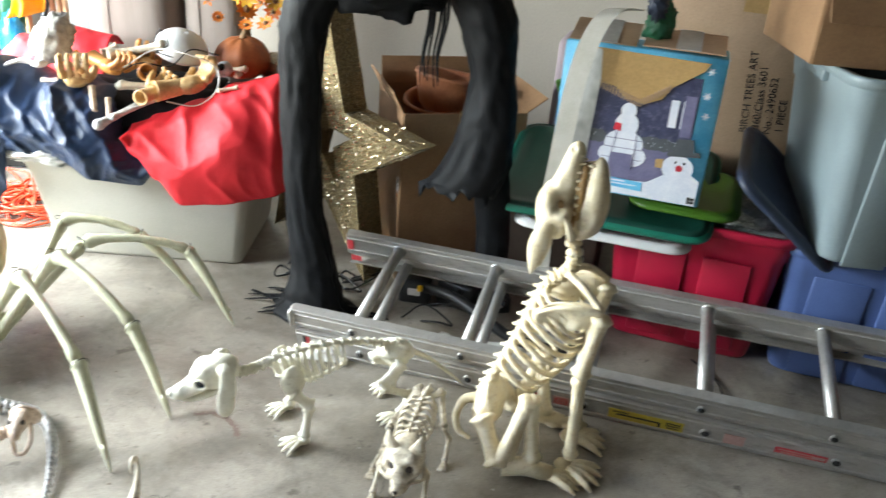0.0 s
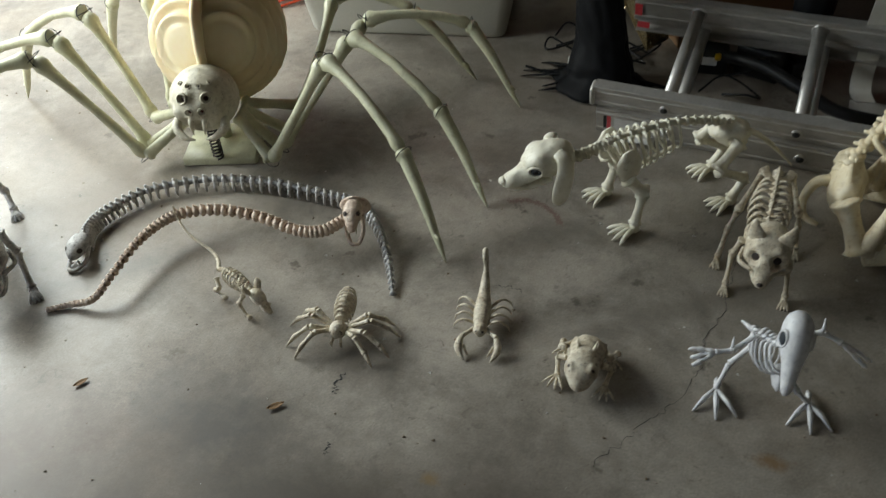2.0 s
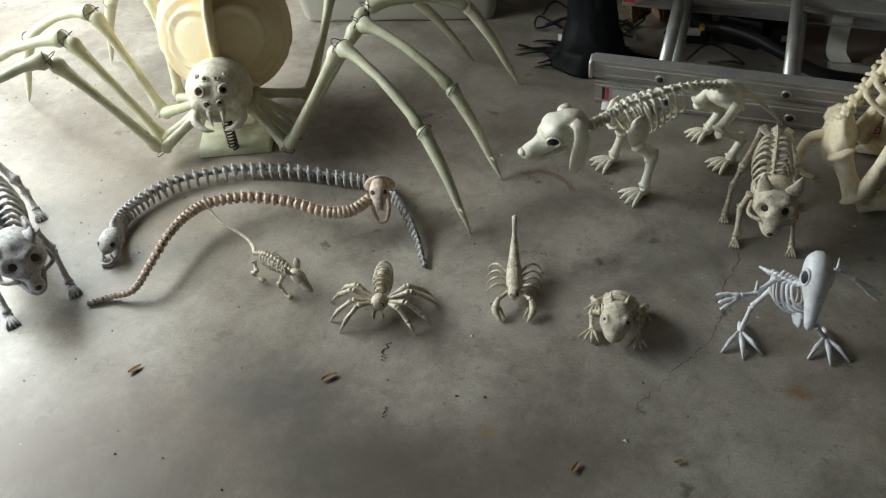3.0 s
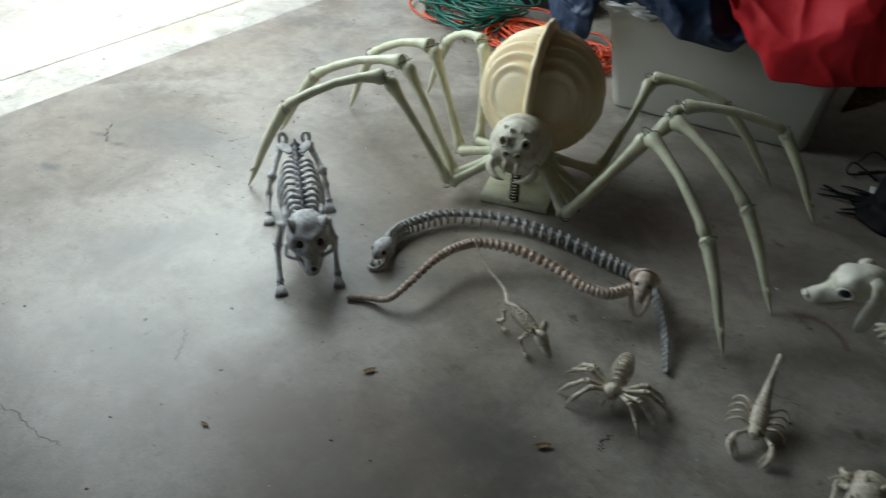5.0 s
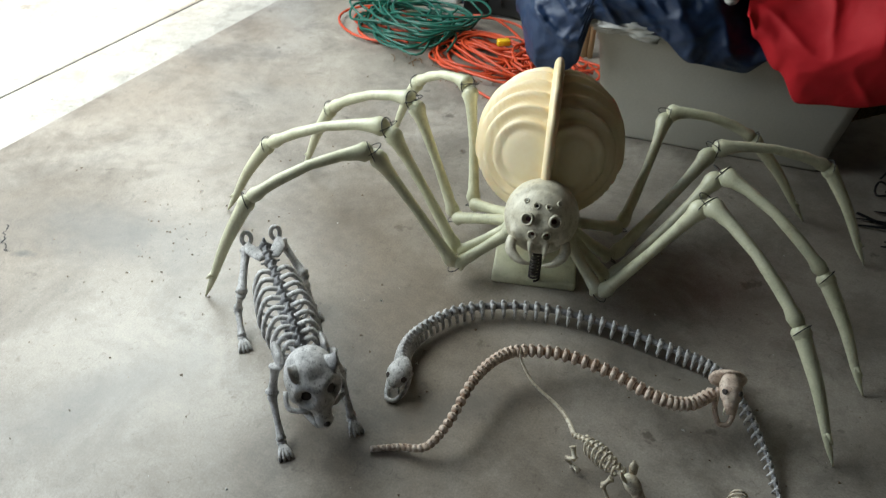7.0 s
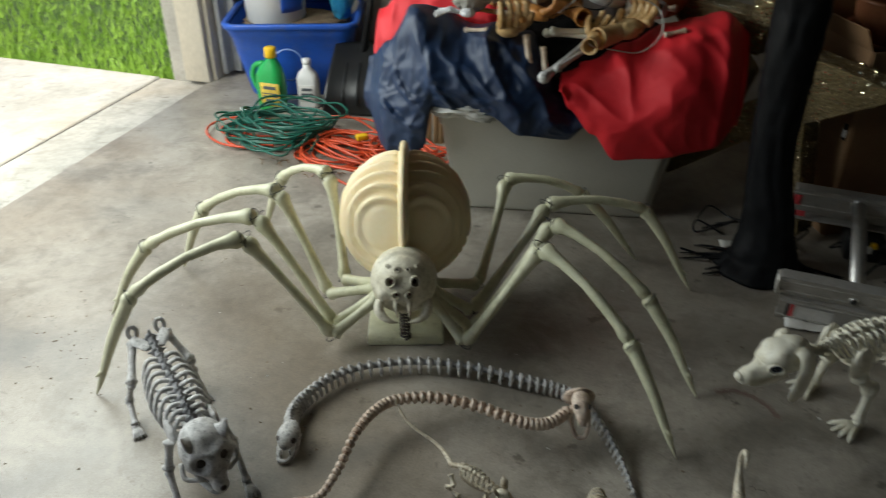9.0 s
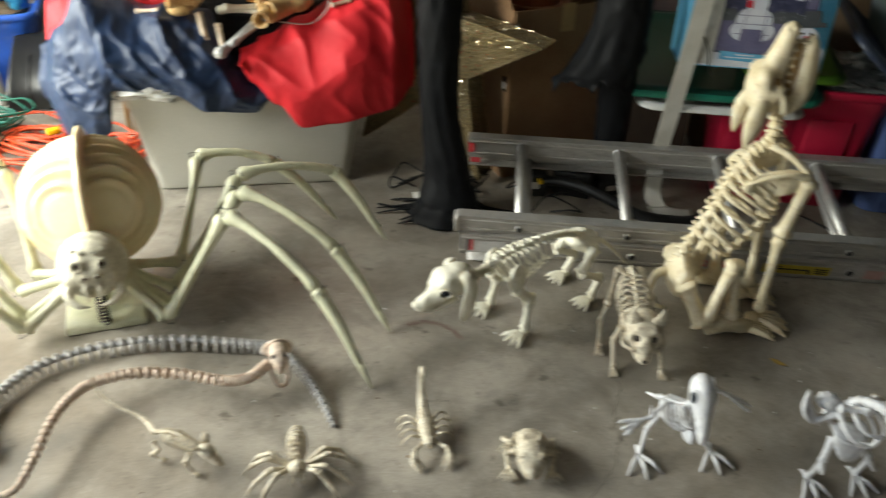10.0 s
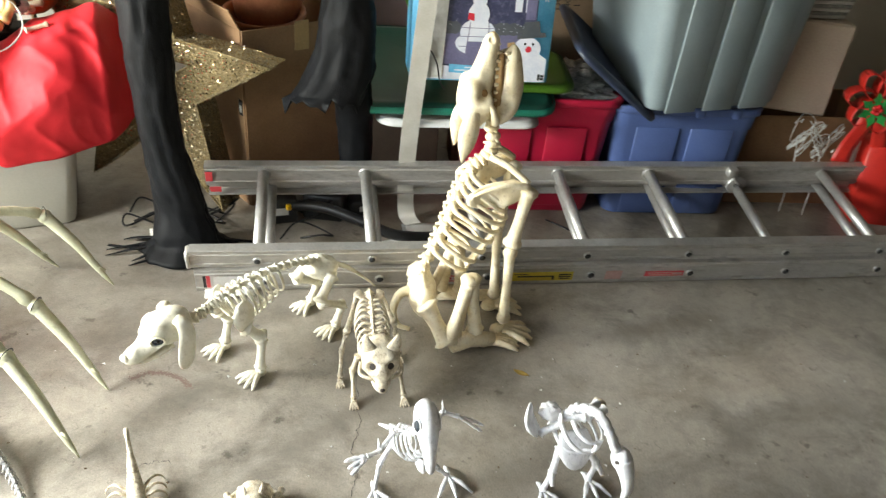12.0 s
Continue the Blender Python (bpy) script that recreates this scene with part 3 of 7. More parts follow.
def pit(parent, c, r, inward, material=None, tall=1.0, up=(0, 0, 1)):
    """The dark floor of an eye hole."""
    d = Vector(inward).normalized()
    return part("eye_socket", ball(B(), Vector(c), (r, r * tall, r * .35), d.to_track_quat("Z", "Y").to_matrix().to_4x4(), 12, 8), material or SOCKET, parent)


def giant_spider():
    bx, by = -1.843, 1.240
    th = thing("giant_spider_decoration", Matrix.Translation((bx, by, 0)), "huge pale plastic skeleton spider standing on the concrete floor", "spider decoration")

    def w(x, y, z):
        return V(x - bx, y - by, z)
    turn = Matrix.Rotation(radians(-60), 4, "Z")          # the way it faces
    part("base_plate", rbox(B(), (.165, .19, .024), turn @ Matrix.Translation((.0, 0, .012)), .006, 2), BONE_GREEN, th)
    bm = B()
    tube(bm, [turn @ V(.078 + .0115 * math.cos(a), .0115 * math.sin(a), .024 + .00150 * a) for a in (k * .45 for k in range(150))], .0026, 5)
    part("spring", bm, STEEL_DARK, th, "dark coiled steel spring")
    part("post", tube(B(), [turn @ V(-.02, 0, .02), turn @ V(-.02, .0, .17)], .014, 10), BONE_GREEN, th)
    # head
    hc = V(.060, 0, .186)

    def hf(d):
        e = math.acos(max(-1, min(1, d.dot(V(.93, 0, .12).normalized()))))
        k = 1 - .030 * math.exp(-((e - 1.02) / .07) ** 2) * (1 if d.z > -.35 else 0) + .022 * math.exp(-((e - 1.18) / .09) ** 2)
        k += .014 * ns(d, 5.1) * max(0, d.x)
        return k + .03 * math.exp(-((d.x - .8) ** 2 + (d.y) ** 2 * 2 + (d.z - .1) ** 2) * 9)
    bm = shaped(hc, (.088, .080, .079), hf, None, 72, 48)
    eyes = []
    for y, z, r in ((.028, .020, .0105), (-.028, .020, .0105), (.0125, .047, .0050), (-.0125, .047, .0055), (.015, -.010, .0075), (-.015, -.010, .0075), (.034, .051, .0045), (-.034, .051, .0045)):
        x = .088 * math.sqrt(max(.05, 1 - (y / .080) ** 2 - (z / .079) ** 2)) * 1.02
        d = V(x, y, z).normalized()
        push(bm, hc + V(x, y, z), r * 1.7, d * r * .42)
        push(bm, hc + V(x, y, z) + d * r * .4, r * .9, d * r * -1.2)
        eyes.append((hc + V(x, y, z) - d * r * .55, r, d))
    push(bm, hc + V(.085, 0, .020), .012, (-.006, 0, 0))
    for sg in (1, -1):
        push(bm, hc + V(.066, .046 * sg, -.020), .018, (.007, .006 * sg, 0))
        push(bm, hc + V(.072, .030 * sg, -.040), .012, (-.006, 0, .003))
        push(bm, hc + V(.080, .014 * sg, -.030), .010, (.007, 0, -.002))
    push(bm, hc + V(.072, 0, -.055), .022, (-.022, 0, .006))
    head = part("head", bm, BONE_BEIGE, th, "carved beige head with eye holes")
    head.matrix_basis = turn @ Matrix.Translation(hc) @ Matrix.Rotation(radians(-15), 4, "Y") @ Matrix.Translation(-hc)
    for c, r, d in eyes:
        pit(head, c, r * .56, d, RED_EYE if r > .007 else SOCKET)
        part("eye_rim", lathe(B(), [(r * .92, -r * .2), (r * 1.45, -r * .3), (r * 1.30, r * .28), (r * 1.08, r * .40), (r * .90, r * .15)], 16, Matrix.Translation(c + d * r * .75) @ d.to_track_quat("Z", "Y").to_matrix().to_4x4(), cap=False), BONE_BEIGE, head)
    for s in (1, -1):
        part("fang", tube(B(), spl([hc + V(.078, .015 * s, -.026), hc + V(.086, .016 * s, -.040), hc + V(.086, .013 * s, -.066)], 4), [.0075, .0078, .0074, .0068, .006, .005, .004, .0026, .001], 8), BONE_BEIGE, head)
        part("mandible", tube(B(), spl([hc + V(.052, .056 * s, -.034), hc + V(.070, .056 * s, -.056), hc + V(.084, .036 * s, -.072), hc + V(.086, .012 * s, -.078)], 4), [.009, .0105, .0115, .012, .0115, .011, .010, .009, .0078, .0065, .005, .0034, .001], 9), BONE_BEIGE, head)
    # abdomen: a rounded shell with curved ridges and a tall fin
    ac = V(-.160, 0, .238)

    def af(d):
        a = abs(d.y)
        q = V(.92, .32, .06).normalized()
        e = math.acos(max(-1, min(1, V(d.x, a, d.z).dot(q))))
        s = math.sin(2 * math.pi * e / .215 + .8)
        k = 1 + .082 * (abs(s) ** .8 if s > 0 else .55 * s) * max(0, min(1, (e - .32) * 6)) * max(0, min(1, (1.9 - e) * 3)) * min(1, a * 8)
        return k - .045 * math.exp(-(e / .30) ** 2)
    ab = part("abdomen", shaped(ac, (.172, .160, .158), af, Matrix.Rotation(radians(-14), 4, "Y"), 120, 84), SHELL, th, "translucent cream ribbed shell")
    ab.matrix_basis = turn
    bm = B()
    arc = [ac + V(.165 * math.cos(a), 0, .155 * math.sin(a)) for a in (radians(-8 + 10 * k) for k in range(15))]
    bm = swept([p + (p - ac) * (.03 + .10 * math.sin(math.pi * min(1, (i + 1) / 15)) + (.035 if 3 < i < 13 and i % 2 else 0)) for i, p in enumerate(arc)], [(.012 + .014 * math.sin(math.pi * (i + 1) / 16), .0105 + .0020 * math.sin(math.pi * (i + 1) / 16)) for i in range(15)], 4, 14)
    fin = part("fin", bm, SHELL, ab)
    # legs: root, low joint, knee, elbow, tip
    legs = (
        (turn @ V(.04, -.06, .12), w(-1.955, 1.075, .040), w(-2.112, .985, .318), w(-2.268, .772, .235), w(-2.331, .670, 0)),
        (turn @ V(.02, -.06, .12), w(-1.975, 1.110, .045), w(-2.152, 1.078, .318), w(-2.440, .975, .205), w(-2.545, .905, 0)),
        (turn @ V(.00, -.06, .12), w(-2.066, 1.215, .042), w(-2.190, 1.205, .318), w(-2.440, 1.180, .215), w(-2.545, 1.165, 0)),
        (turn @ V(-.02, -.06, .12), w(-2.060, 1.280, .050), w(-2.160, 1.375, .300), w(-2.345, 1.400, .235), w(-2.470, 1.430, 0)),
        (turn @ V(.04, .06, .12), w(-1.655, 1.205, .040), w(-1.510, 1.290, .308), w(-1.258, 1.205, .190), w(-1.109, 1.119, 0)),
        (turn @ V(.02, .06, .12), w(-1.665, 1.260, .042), w(-1.540, 1.428, .294), w(-1.275, 1.392, .185), w(-1.119, 1.328, 0)),
        (turn @ V(.00, .06, .12), w(-1.700, 1.330, .042), w(-1.618, 1.590, .245), w(-1.398, 1.758, .208), w(-1.245, 1.753, 0)),
        (turn @ V(-.02, .06, .12), w(-1.736, 1.434, .050), w(-1.775, 1.670, .245), w(-1.583, 1.770, .205), w(-1.420, 1.830, 0)))
    for a, b, c, d, e in legs:
        leg = part("leg", bone(B(), a, b, .0130, 1.5, 10), BONE_GREEN, th)
        part("thigh_bone", bone(B(), b, c, .0120, 1.5, 10, bow=(c - b).cross(V(0, 0, 1)).normalized() * .006, k2=1.75), BONE_GREEN, leg)
        up = V(0, 0, 1)
        part("shin_bone", bone(B(), c, d, .0120, 1.85, 10, bow=up * .026, k2=1.35), BONE_GREEN, leg)
        q = spl([d, d.lerp(e, .45) + up * .014, e.lerp(d, .18) + up * .004, e + V(0, 0, .002)], 6)
        bm = tube(B(), q, [.0165 * (1 - .9 * (i / (len(q) - 1)) ** 1.3) for i in range(len(q))], 9)
        k = q[11]
        tube(bm, [k, k + V(e.x - c.x, e.y - c.y, 0).normalized() * .020 - up * .010], [.010, .001], 6)
        ball(bm, d.lerp(e, .03), .019, None, 10, 8)
        part("claw", bm, BONE_GREEN, leg)
        for o, ax, r in ((b, c - b, .0185), (c, c - b, .0225), (c, d - c, .0228), (d, d - c, .0195)):
            u = ax.normalized()
            s1 = u.cross(V(.31, .2, .93)).normalized()
            s2 = u.cross(s1)
            o2 = o + u * (.004 if o != b else -.002)
            part("joint_seam", tube(B(), [o2 + s1 * r * math.cos(a) + s2 * r * math.sin(a) for a in (2 * math.pi * j / 16 for j in range(17))], .0011, 5), HOLE, leg)


giant_spider()


def wolf_skeleton():
    th = thing("wolf_skeleton", at(-.456, 1.620, 0, 8), "cream plastic skeleton of a sitting, howling wolf beside the ladder", "skeleton decoration")
    M = BONE_CREAM
    vertebrae(th, [(.018, 0, .090), (.030, 0, .150), (.052, 0, .215), (.088, 0, .305), (.110, 0, .385), (.138, 0, .448), (.172, 0, .480)], .0175, 17, M, 1.35, "spine", .8)
    vertebrae(th, [(.172, 0, .480), (.186, 0, .508), (.182, -.002, .545), (.166, -.006, .600)], .0185, 6, M, .9, "neck", .7)
    ribcage(th, [(.150, 0, .452), (.122, 0, .395), (.096, 0, .315), (.062, 0, .225)], 9, .080, .128, .0080, M, .22, True, (1, 0, -.42))
    # tail curls round at the floor
    part("tail", tube(B(), spl([(.012, .0, .115), (-.020, -.01, .105), (-.034, -.02, .065), (-.022, -.03, .028), (.008, -.035, .016)], 5), [.0135 - .0004 * i for i in range(21)], 8), M, th)
    bm = shaped((.040, 0, .110), (.036, .078, .056), lambda d: 1 + .18 * ns(d, 2.2))
    part("pelvis", bm, M, th)
    # shoulders
    for s in (1, -1):
        bm = shaped((.196, .072 * s, .418), (.078, .013, .034), lambda d: 1 + .08 * ns(d, 2.0) - .18 * max(0, d.x) ** 2, Matrix.Rotation(radians(-13), 4, "Y"), 44, 28)
        push(bm, (.172, .084 * s, .408), .034, (0, -.013 * s, 0))
        push(bm, (.200, .086 * s, .440), .012, (0, .004 * s, .002))
        part("shoulder_blade", bm, M, th)
        part("blade_ridge", tube(B(), spl([(.128, .078 * s, .414), (.165, .086 * s, .436), (.215, .086 * s, .448), (.262, .080 * s, .440)], 5), [.004 + .0004 * k for k in range(16)], 8), M, th)
        part("collar_bone", tube(B(), spl([(.180, .02 * s, .490), (.220, .055 * s, .478), (.262, .076 * s, .446)], 5), .0085, 8), M, th)
        limb(th, [(.266, .076 * s, .436), (.240, .070 * s, .275), (.248, .056 * s, .040)], .0138, M, None, "foreleg")
        part("forepaw", paw(B(), (.236, .056 * s, .0), 0 + 8 * s, .092, .0150, 4, .75), M, th)
        limb(th, [(.036, .078 * s, .125), (.092, .124 * s, .030), (.144, .092 * s, .212), (.166, .094 * s, .040)], .018, M, None, "hind_leg")
        part("hind_paw", tube(paw(B(), (.190, .100 * s, .0), 3 * s, .092, .0145, 4, .45), [(.100, .118 * s, .026), (.15, .106 * s, .030), (.215, .100 * s, .022)], [.024, .022, .018], 8), M, th)
        part("stifle_bone", bone(B(), (.142, .100 * s, .200), (.112, .108 * s, .036), .0125, 1.5, 9), M, th)
    # head thrown back, jaws open
    y0 = -.012
    bm = swept([(.120, y0, .606), (.116, y0, .628), (.113, y0, .660), (.116, y0, .692), (.130, y0, .717), (.141, y0, .746), (.150, y0, .776), (.157, y0, .802), (.159, y0, .814)],
               [(.010, .016), (.034, .042), (.040, .050), (.038, .047), (.030, .033), (.025, .027), (.021, .023), (.016, .019), (.005, .007)], 6, 32)
    for s in (1, -1):
        push(bm, (.104, y0 + .036 * s, .704), .020, (-.004, .009 * s, .004))
        push(bm, (.140, y0 + .044 * s, .668), .020, (.006, .010 * s, 0))
        push(bm, (.128, y0 + .047 * s, .683), .0115, (0, -.012 * s, 0))
        push(bm, (.131, y0 + .040 * s, .698), .0095, (0, -.011 * s, 0))
        push(bm, (.116, y0 + .050 * s, .640), .016, (0, -.006 * s, 0))
        push(bm, (.138, y0 + .032 * s, .735), .014, (0, -.004 * s, 0))
        push(bm, (.152, y0 + .018 * s, .802), .006, (-.003, -.006 * s, 0))
    push(bm, (.092, y0, .715), .014, (.006, 0, 0))
    skull = part("skull", bm, M, th)
    skull.matrix_basis = Matrix.Translation((.160, .004, .778)) @ Matrix.Rotation(radians(-6.4), 4, "Y") @ Matrix.Translation((-.159, 0, -.814))
    jaw = part("jaw", push(push(swept([(.160, y0, .616), (.178, y0, .642), (.194, y0, .686), (.199, y0, .730), (.203, y0, .766), (.205, y0, .782)],
               [(.016, .034), (.032, .040), (.031, .031), (.025, .024), (.016, .018), (.004, .006)], 6, 28), (.176, y0 - .042, .660), .018, (0, .010, 0)), (.176, y0 + .042, .660), .018, (0, -.010, 0)), M, skull)
    part("gum", swept([(.158, y0, .640), (.166, y0, .680), (.170, y0, .730), (.176, y0, .768)], [(.016, .030), (.016, .026), (.013, .022), (.008, .016)], 4, 14), GUM, skull, "brown inside of the mouth")
    for s in (1, -1):
        pit(skull, (.129, y0 + .0355 * s, .690), .0075, (0, s, 0), GUM, 1.5)
        part("cheekbone", tube(B(), spl([(.152, y0 + .038 * s, .618), (.149, y0 + .045 * s, .642), (.141, y0 + .049 * s, .664), (.128, y0 + .046 * s, .670)], 4), [.010, .010, .009, .0085, .008, .0075, .007, .0068, .0065, .006, .0055, .004, .002], 8), M, skull)
        part("ear", swept([(.108, y0 + .034 * s, .655), (.097, y0 + .044 * s, .632), (.088, y0 + .050 * s, .604), (.080, y0 + .052 * s, .574), (.070, y0 + .050 * s, .538)], [(.012, .010), (.020, .014), (.023, .014), (.017, .010), (.002, .002)], 4, 16), M, skull)
        bm = B()
        for k in range(8):
            f = k / 7
            b0 = V(.160 + .006 * f, y0 + s * (.0215 - .009 * f), .668 + .122 * f)
            tube(bm, [b0 - V(.007, 0, 0), b0 + V(.003, 0, 0), b0 + V(.0115 if k == 6 else .0065, -.001 * s, .001)], [.0046, .0042, .0012], 7)
            b0 = V(.172 + .016 * f, y0 + s * (.0205 - .009 * f), .664 + .104 * f)
            tube(bm, [b0 + V(.007, 0, 0), b0 - V(.002, 0, 0), b0 - V(.0100 if k == 7 else .0060, .001 * s, -.001)], [.0044, .0040, .0012], 7)
        part("teeth", bm, BONE_CREAM, skull)


wolf_skeleton()


def dog_skeleton():
    th = thing("dog_skeleton", at(-.785, 1.513, 0, 229), "ivory plastic skeleton of a long-eared dog standing on the floor", "skeleton decoration")
    M = BONE_IVORY
    vertebrae(th, [(.238, -.006, .190), (.200, 0, .190), (.126, 0, .211), (.010, 0, .220), (-.080, 0, .208), (-.150, 0, .184), (-.205, 0, .156)], .0115, 24, M, 1.1, "spine", .7)
    vertebrae(th, [(.250, -.008, .190), (.215, -.003, .188), (.170, 0, .196), (.120, 0, .210)], .0140, 8, M, 1.1, "neck", .9)
    q = spl([(-.205, 0, .156), (-.262, 0, .118), (-.325, 0, .058), (-.370, 0, .010)], 5)
    part("tail", tube(B(), q, [.0085 - .00042 * i for i in range(len(q))], 7), M, th)
    ribcage(th, [(.135, 0, .206), (.060, 0, .214), (-.030, 0, .212)], 9, .042, .085, .0046, M, .3)
    part("pelvis", shaped((-.165, 0, .162), (.045, .048, .028), lambda d: 1 + .2 * ns(d, 2)), M, th)
    for s, f, h in ((1, .102, -.146), (-1, .096, -.176)):
        part("shoulder_blade", shaped((.108, .046 * s, .168), (.028, .013, .040), lambda d: 1 + .1 * ns(d, 2)), M, th)
        limb(th, [(.110, .050 * s, .140), (.072, .060 * s, .098), (f - .012, .070 * s, .022)], .0115, M, None, "foreleg")
        part("paw", paw(B(), (f - .012, .070 * s, 0), 0, .058, .0098, 4, .8), M, th)
        limb(th, [(-.165, .045 * s, .158), (h + .040, .062 * s, .108), (h - .040, .062 * s, .066), (h - .012, .063 * s, .018)], .0115, M, None, "hind_leg")
        part("paw", paw(B(), (h - .012, .063 * s, 0), 0, .056, .0098, 4, .75), M, th)
    # head
    tilt = Matrix.Translation((.270, -.006, .186)) @ Matrix.Rotation(radians(-6), 4, "Z") @ Matrix.Rotation(radians(7), 4, "Y")
    bm = swept([(-.054, 0, .004), (-.036, 0, .012), (.000, 0, .014), (.028, 0, .008), (.046, 0, -.004), (.074, 0, -.015), (.098, 0, -.021), (.111, 0, -.022)],
               [(.014, .018), (.036, .038), (.042, .043), (.036, .037), (.027, .029), (.0215, .024), (.017, .019), (.006, .008)], 6, 32)
    for s in (1, -1):
        push(bm, (.026, .030 * s, .034), .018, (.003, .003 * s, .006))
        push(bm, (.040, .036 * s, .010), .012, (-.004, -.007 * s, 0))
        push(bm, (.034, .040 * s, -.008), .014, (0, .005 * s, 0))
        push(bm, (.070, .022 * s, -.002), .014, (0, -.004 * s, -.001))
    push(bm, (.050, 0, .020), .014, (0, 0, -.005))
    push(bm, (.000, 0, .056), .012, (0, 0, -.004))
    skull = part("skull", bm, M, th)
    skull.matrix_basis = tilt @ Matrix.Scale(.93, 4)
    part("nose", shaped((.107, 0, -.014), (.010, .013, .009), lambda d: 1 + .08 * ns(d, 4)), M, skull)
    part("jaw", swept([(.0, 0, -.030), (.040, 0, -.040), (.075, 0, -.040), (.094, 0, -.037)], [(.010, .026), (.010, .022), (.009, .016), (.003, .006)], 4, 16), M, skull)
    for s in (1, -1):
        q = V(.50, .84 * s, .14).normalized().to_track_quat("Z", "Y").to_matrix().to_4x4()
        part("eye_rim", lathe(B(), [(.0120, -.004), (.0172, -.004), (.0164, .0012), (.0142, .0026), (.0122, .0008)], 18, Matrix.Translation((.0395, .0345 * s, .010)) @ q @ Matrix.Diagonal((1.12, .82, 1, 1)), cap=False), M, skull)
        part("eyeball", ball(B(), V(.0360, .0310 * s, .010), (.0136, .0105, .0046), q, 14, 10), EYE_BLUE, skull, "dark grey-blue eye")
        part("pupil", ball(B(), V(.0385, .0345 * s, .0102), (.0052, .0052, .0016), q, 10, 6), EYE_BLACK, skull)
        part("ear", swept([(-.016, .030 * s, .044), (-.024, .046 * s, .034), (-.024, .054 * s, .008), (-.014, .055 * s, -.030), (-.006, .051 * s, -.070), (-.004, .048 * s, -.088)], [(.008, .013), (.010, .017), (.0085, .020), (.007, .022), (.0055, .019), (.002, .007)], 5, 18, (1, 0, 0)), M, skull)


dog_skeleton()


def cat_skeleton(name, label, m, M, k, head, spine, front, hind, ears, jaw_open, blotch=SOCKET, seams=9):
    th = thing(name, m, label, "skeleton decoration", "cat skeletons")
    vertebrae(th, spine, (.0132 if M is BONE_GREY else .0112) * k, 16, SPINE_GREY if M is BONE_GREY else M, 1.5, "spine", .8)
    n = len(spine)
    ribcage(th, spine[1:n - 1], seams, .052 * k, .082 * k, .0066 * k, M, .3)
    p = Vector(spine[0])
    for s in (1, -1):
        part("hip_bone", swept([p + V(.050 * k, .012 * s, .002), p + V(.022 * k, .026 * s, .003), p + V(-.005, .031 * s * k, -.002)], [(.003 * k, .009 * k), (.0045 * k, .014 * k), (.007 * k, .008 * k)], 4, 12), M, th)
        q = p + V(-.024 * k, .029 * s * k, .002)
        if M is BONE_GREY:
            part("hip_ring", tube(B(), [q + V(-.004 * k * math.cos(a), .009 * k * math.sin(a), .013 * k * math.cos(a)) for a in (2 * math.pi * j / 14 for j in range(15))], .0048 * k, 7), M, th)
    sh = Vector(spine[-2])
    for i, s in enumerate((1, -1)):
        part("shoulder_blade", shaped(sh + V(-.01, .040 * s * k, -.018), (.030 * k, .009 * k, .020 * k), lambda d: 1 + .15 * ns(d, 2)), M, th)
        f = Vector(front[i])
        a = sh + V(.012, .048 * s * k, -.018)
        e = a.lerp(f, .45) + V(-.022, .008 * s, 0)
        limb(th, [a, e, f + V(0, 0, .012)], .0070 * k, M, None, "foreleg")
        part("paw", paw(B(), f, 0, .036 * k, .0068 * k, 4, .5), M, th)
        f = Vector(hind[i])
        a = p + V(-.005, .034 * s * k, -.004)
        e = a.lerp(f, .40) + V(.040, .014 * s, .010)
        g = a.lerp(f, .72) + V(-.022, .008 * s, 0)
        limb(th, [a, e, g, f + V(0, 0, .012)], .0072 * k, M, None, "hind_leg")
        part("paw", paw(B(), f, 0, .036 * k, .0068 * k, 4, .5), M, th)
    hx, hy, hz, pitch, yaw, hr = head
    hm = Matrix.Translation((hx, hy, hz)) @ Matrix.Rotation(radians(yaw), 4, "Z") @ Matrix.Rotation(radians(pitch), 4, "Y")

    bm = swept([(x * hr, 0, z * hr) for x, z in ((-1.08, -.02), (-.80, .04), (-.25, .10), (.28, .06), (.70, -.08), (1.08, -.26), (1.42, -.42), (1.58, -.50))],
               [(h * hr, w * hr) for h, w in ((.20, .28), (.58, .66), (.74, .90), (.70, .88), (.54, .62), (.37, .37), (.27, .28), (.10, .10))], 5, 30)
    for s in (1, -1):
        push(bm, (.66 * hr, .44 * s * hr, .40 * hr), .46 * hr, (.10 * hr, .06 * s * hr, .10 * hr))
        push(bm, (.72 * hr, .46 * s * hr, .42 * hr), .27 * hr, (-.34 * hr, -.20 * s * hr, -.30 * hr))
        push(bm, (.55 * hr, .80 * s * hr, -.22 * hr), .30 * hr, (0, .14 * s * hr, 0))
        push(bm, (1.10 * hr, .34 * s * hr, -.20 * hr), .22 * hr, (0, -.07 * s * hr, 0))
    push(bm, (.30 * hr, 0, .80 * hr), .28 * hr, (0, 0, -.08 * hr))
    skull = part("skull", bm, M, th)
    skull.matrix_basis = hm
    bm = tube(B(), spl([(hr * .1, hr * .58, -hr * .45), (hr * .6, hr * .44, -hr * (.65 + jaw_open)), (hr * 1.18, hr * .20, -hr * (.72 + jaw_open)), (hr * 1.3, 0, -hr * (.72 + jaw_open)), (hr * 1.18, -hr * .20, -hr * (.72 + jaw_open)), (hr * .6, -hr * .44, -hr * (.65 + jaw_open)), (hr * .1, -hr * .58, -hr * .45)], 4), hr * .13, 8)
    part("jaw", bm, M, skull)
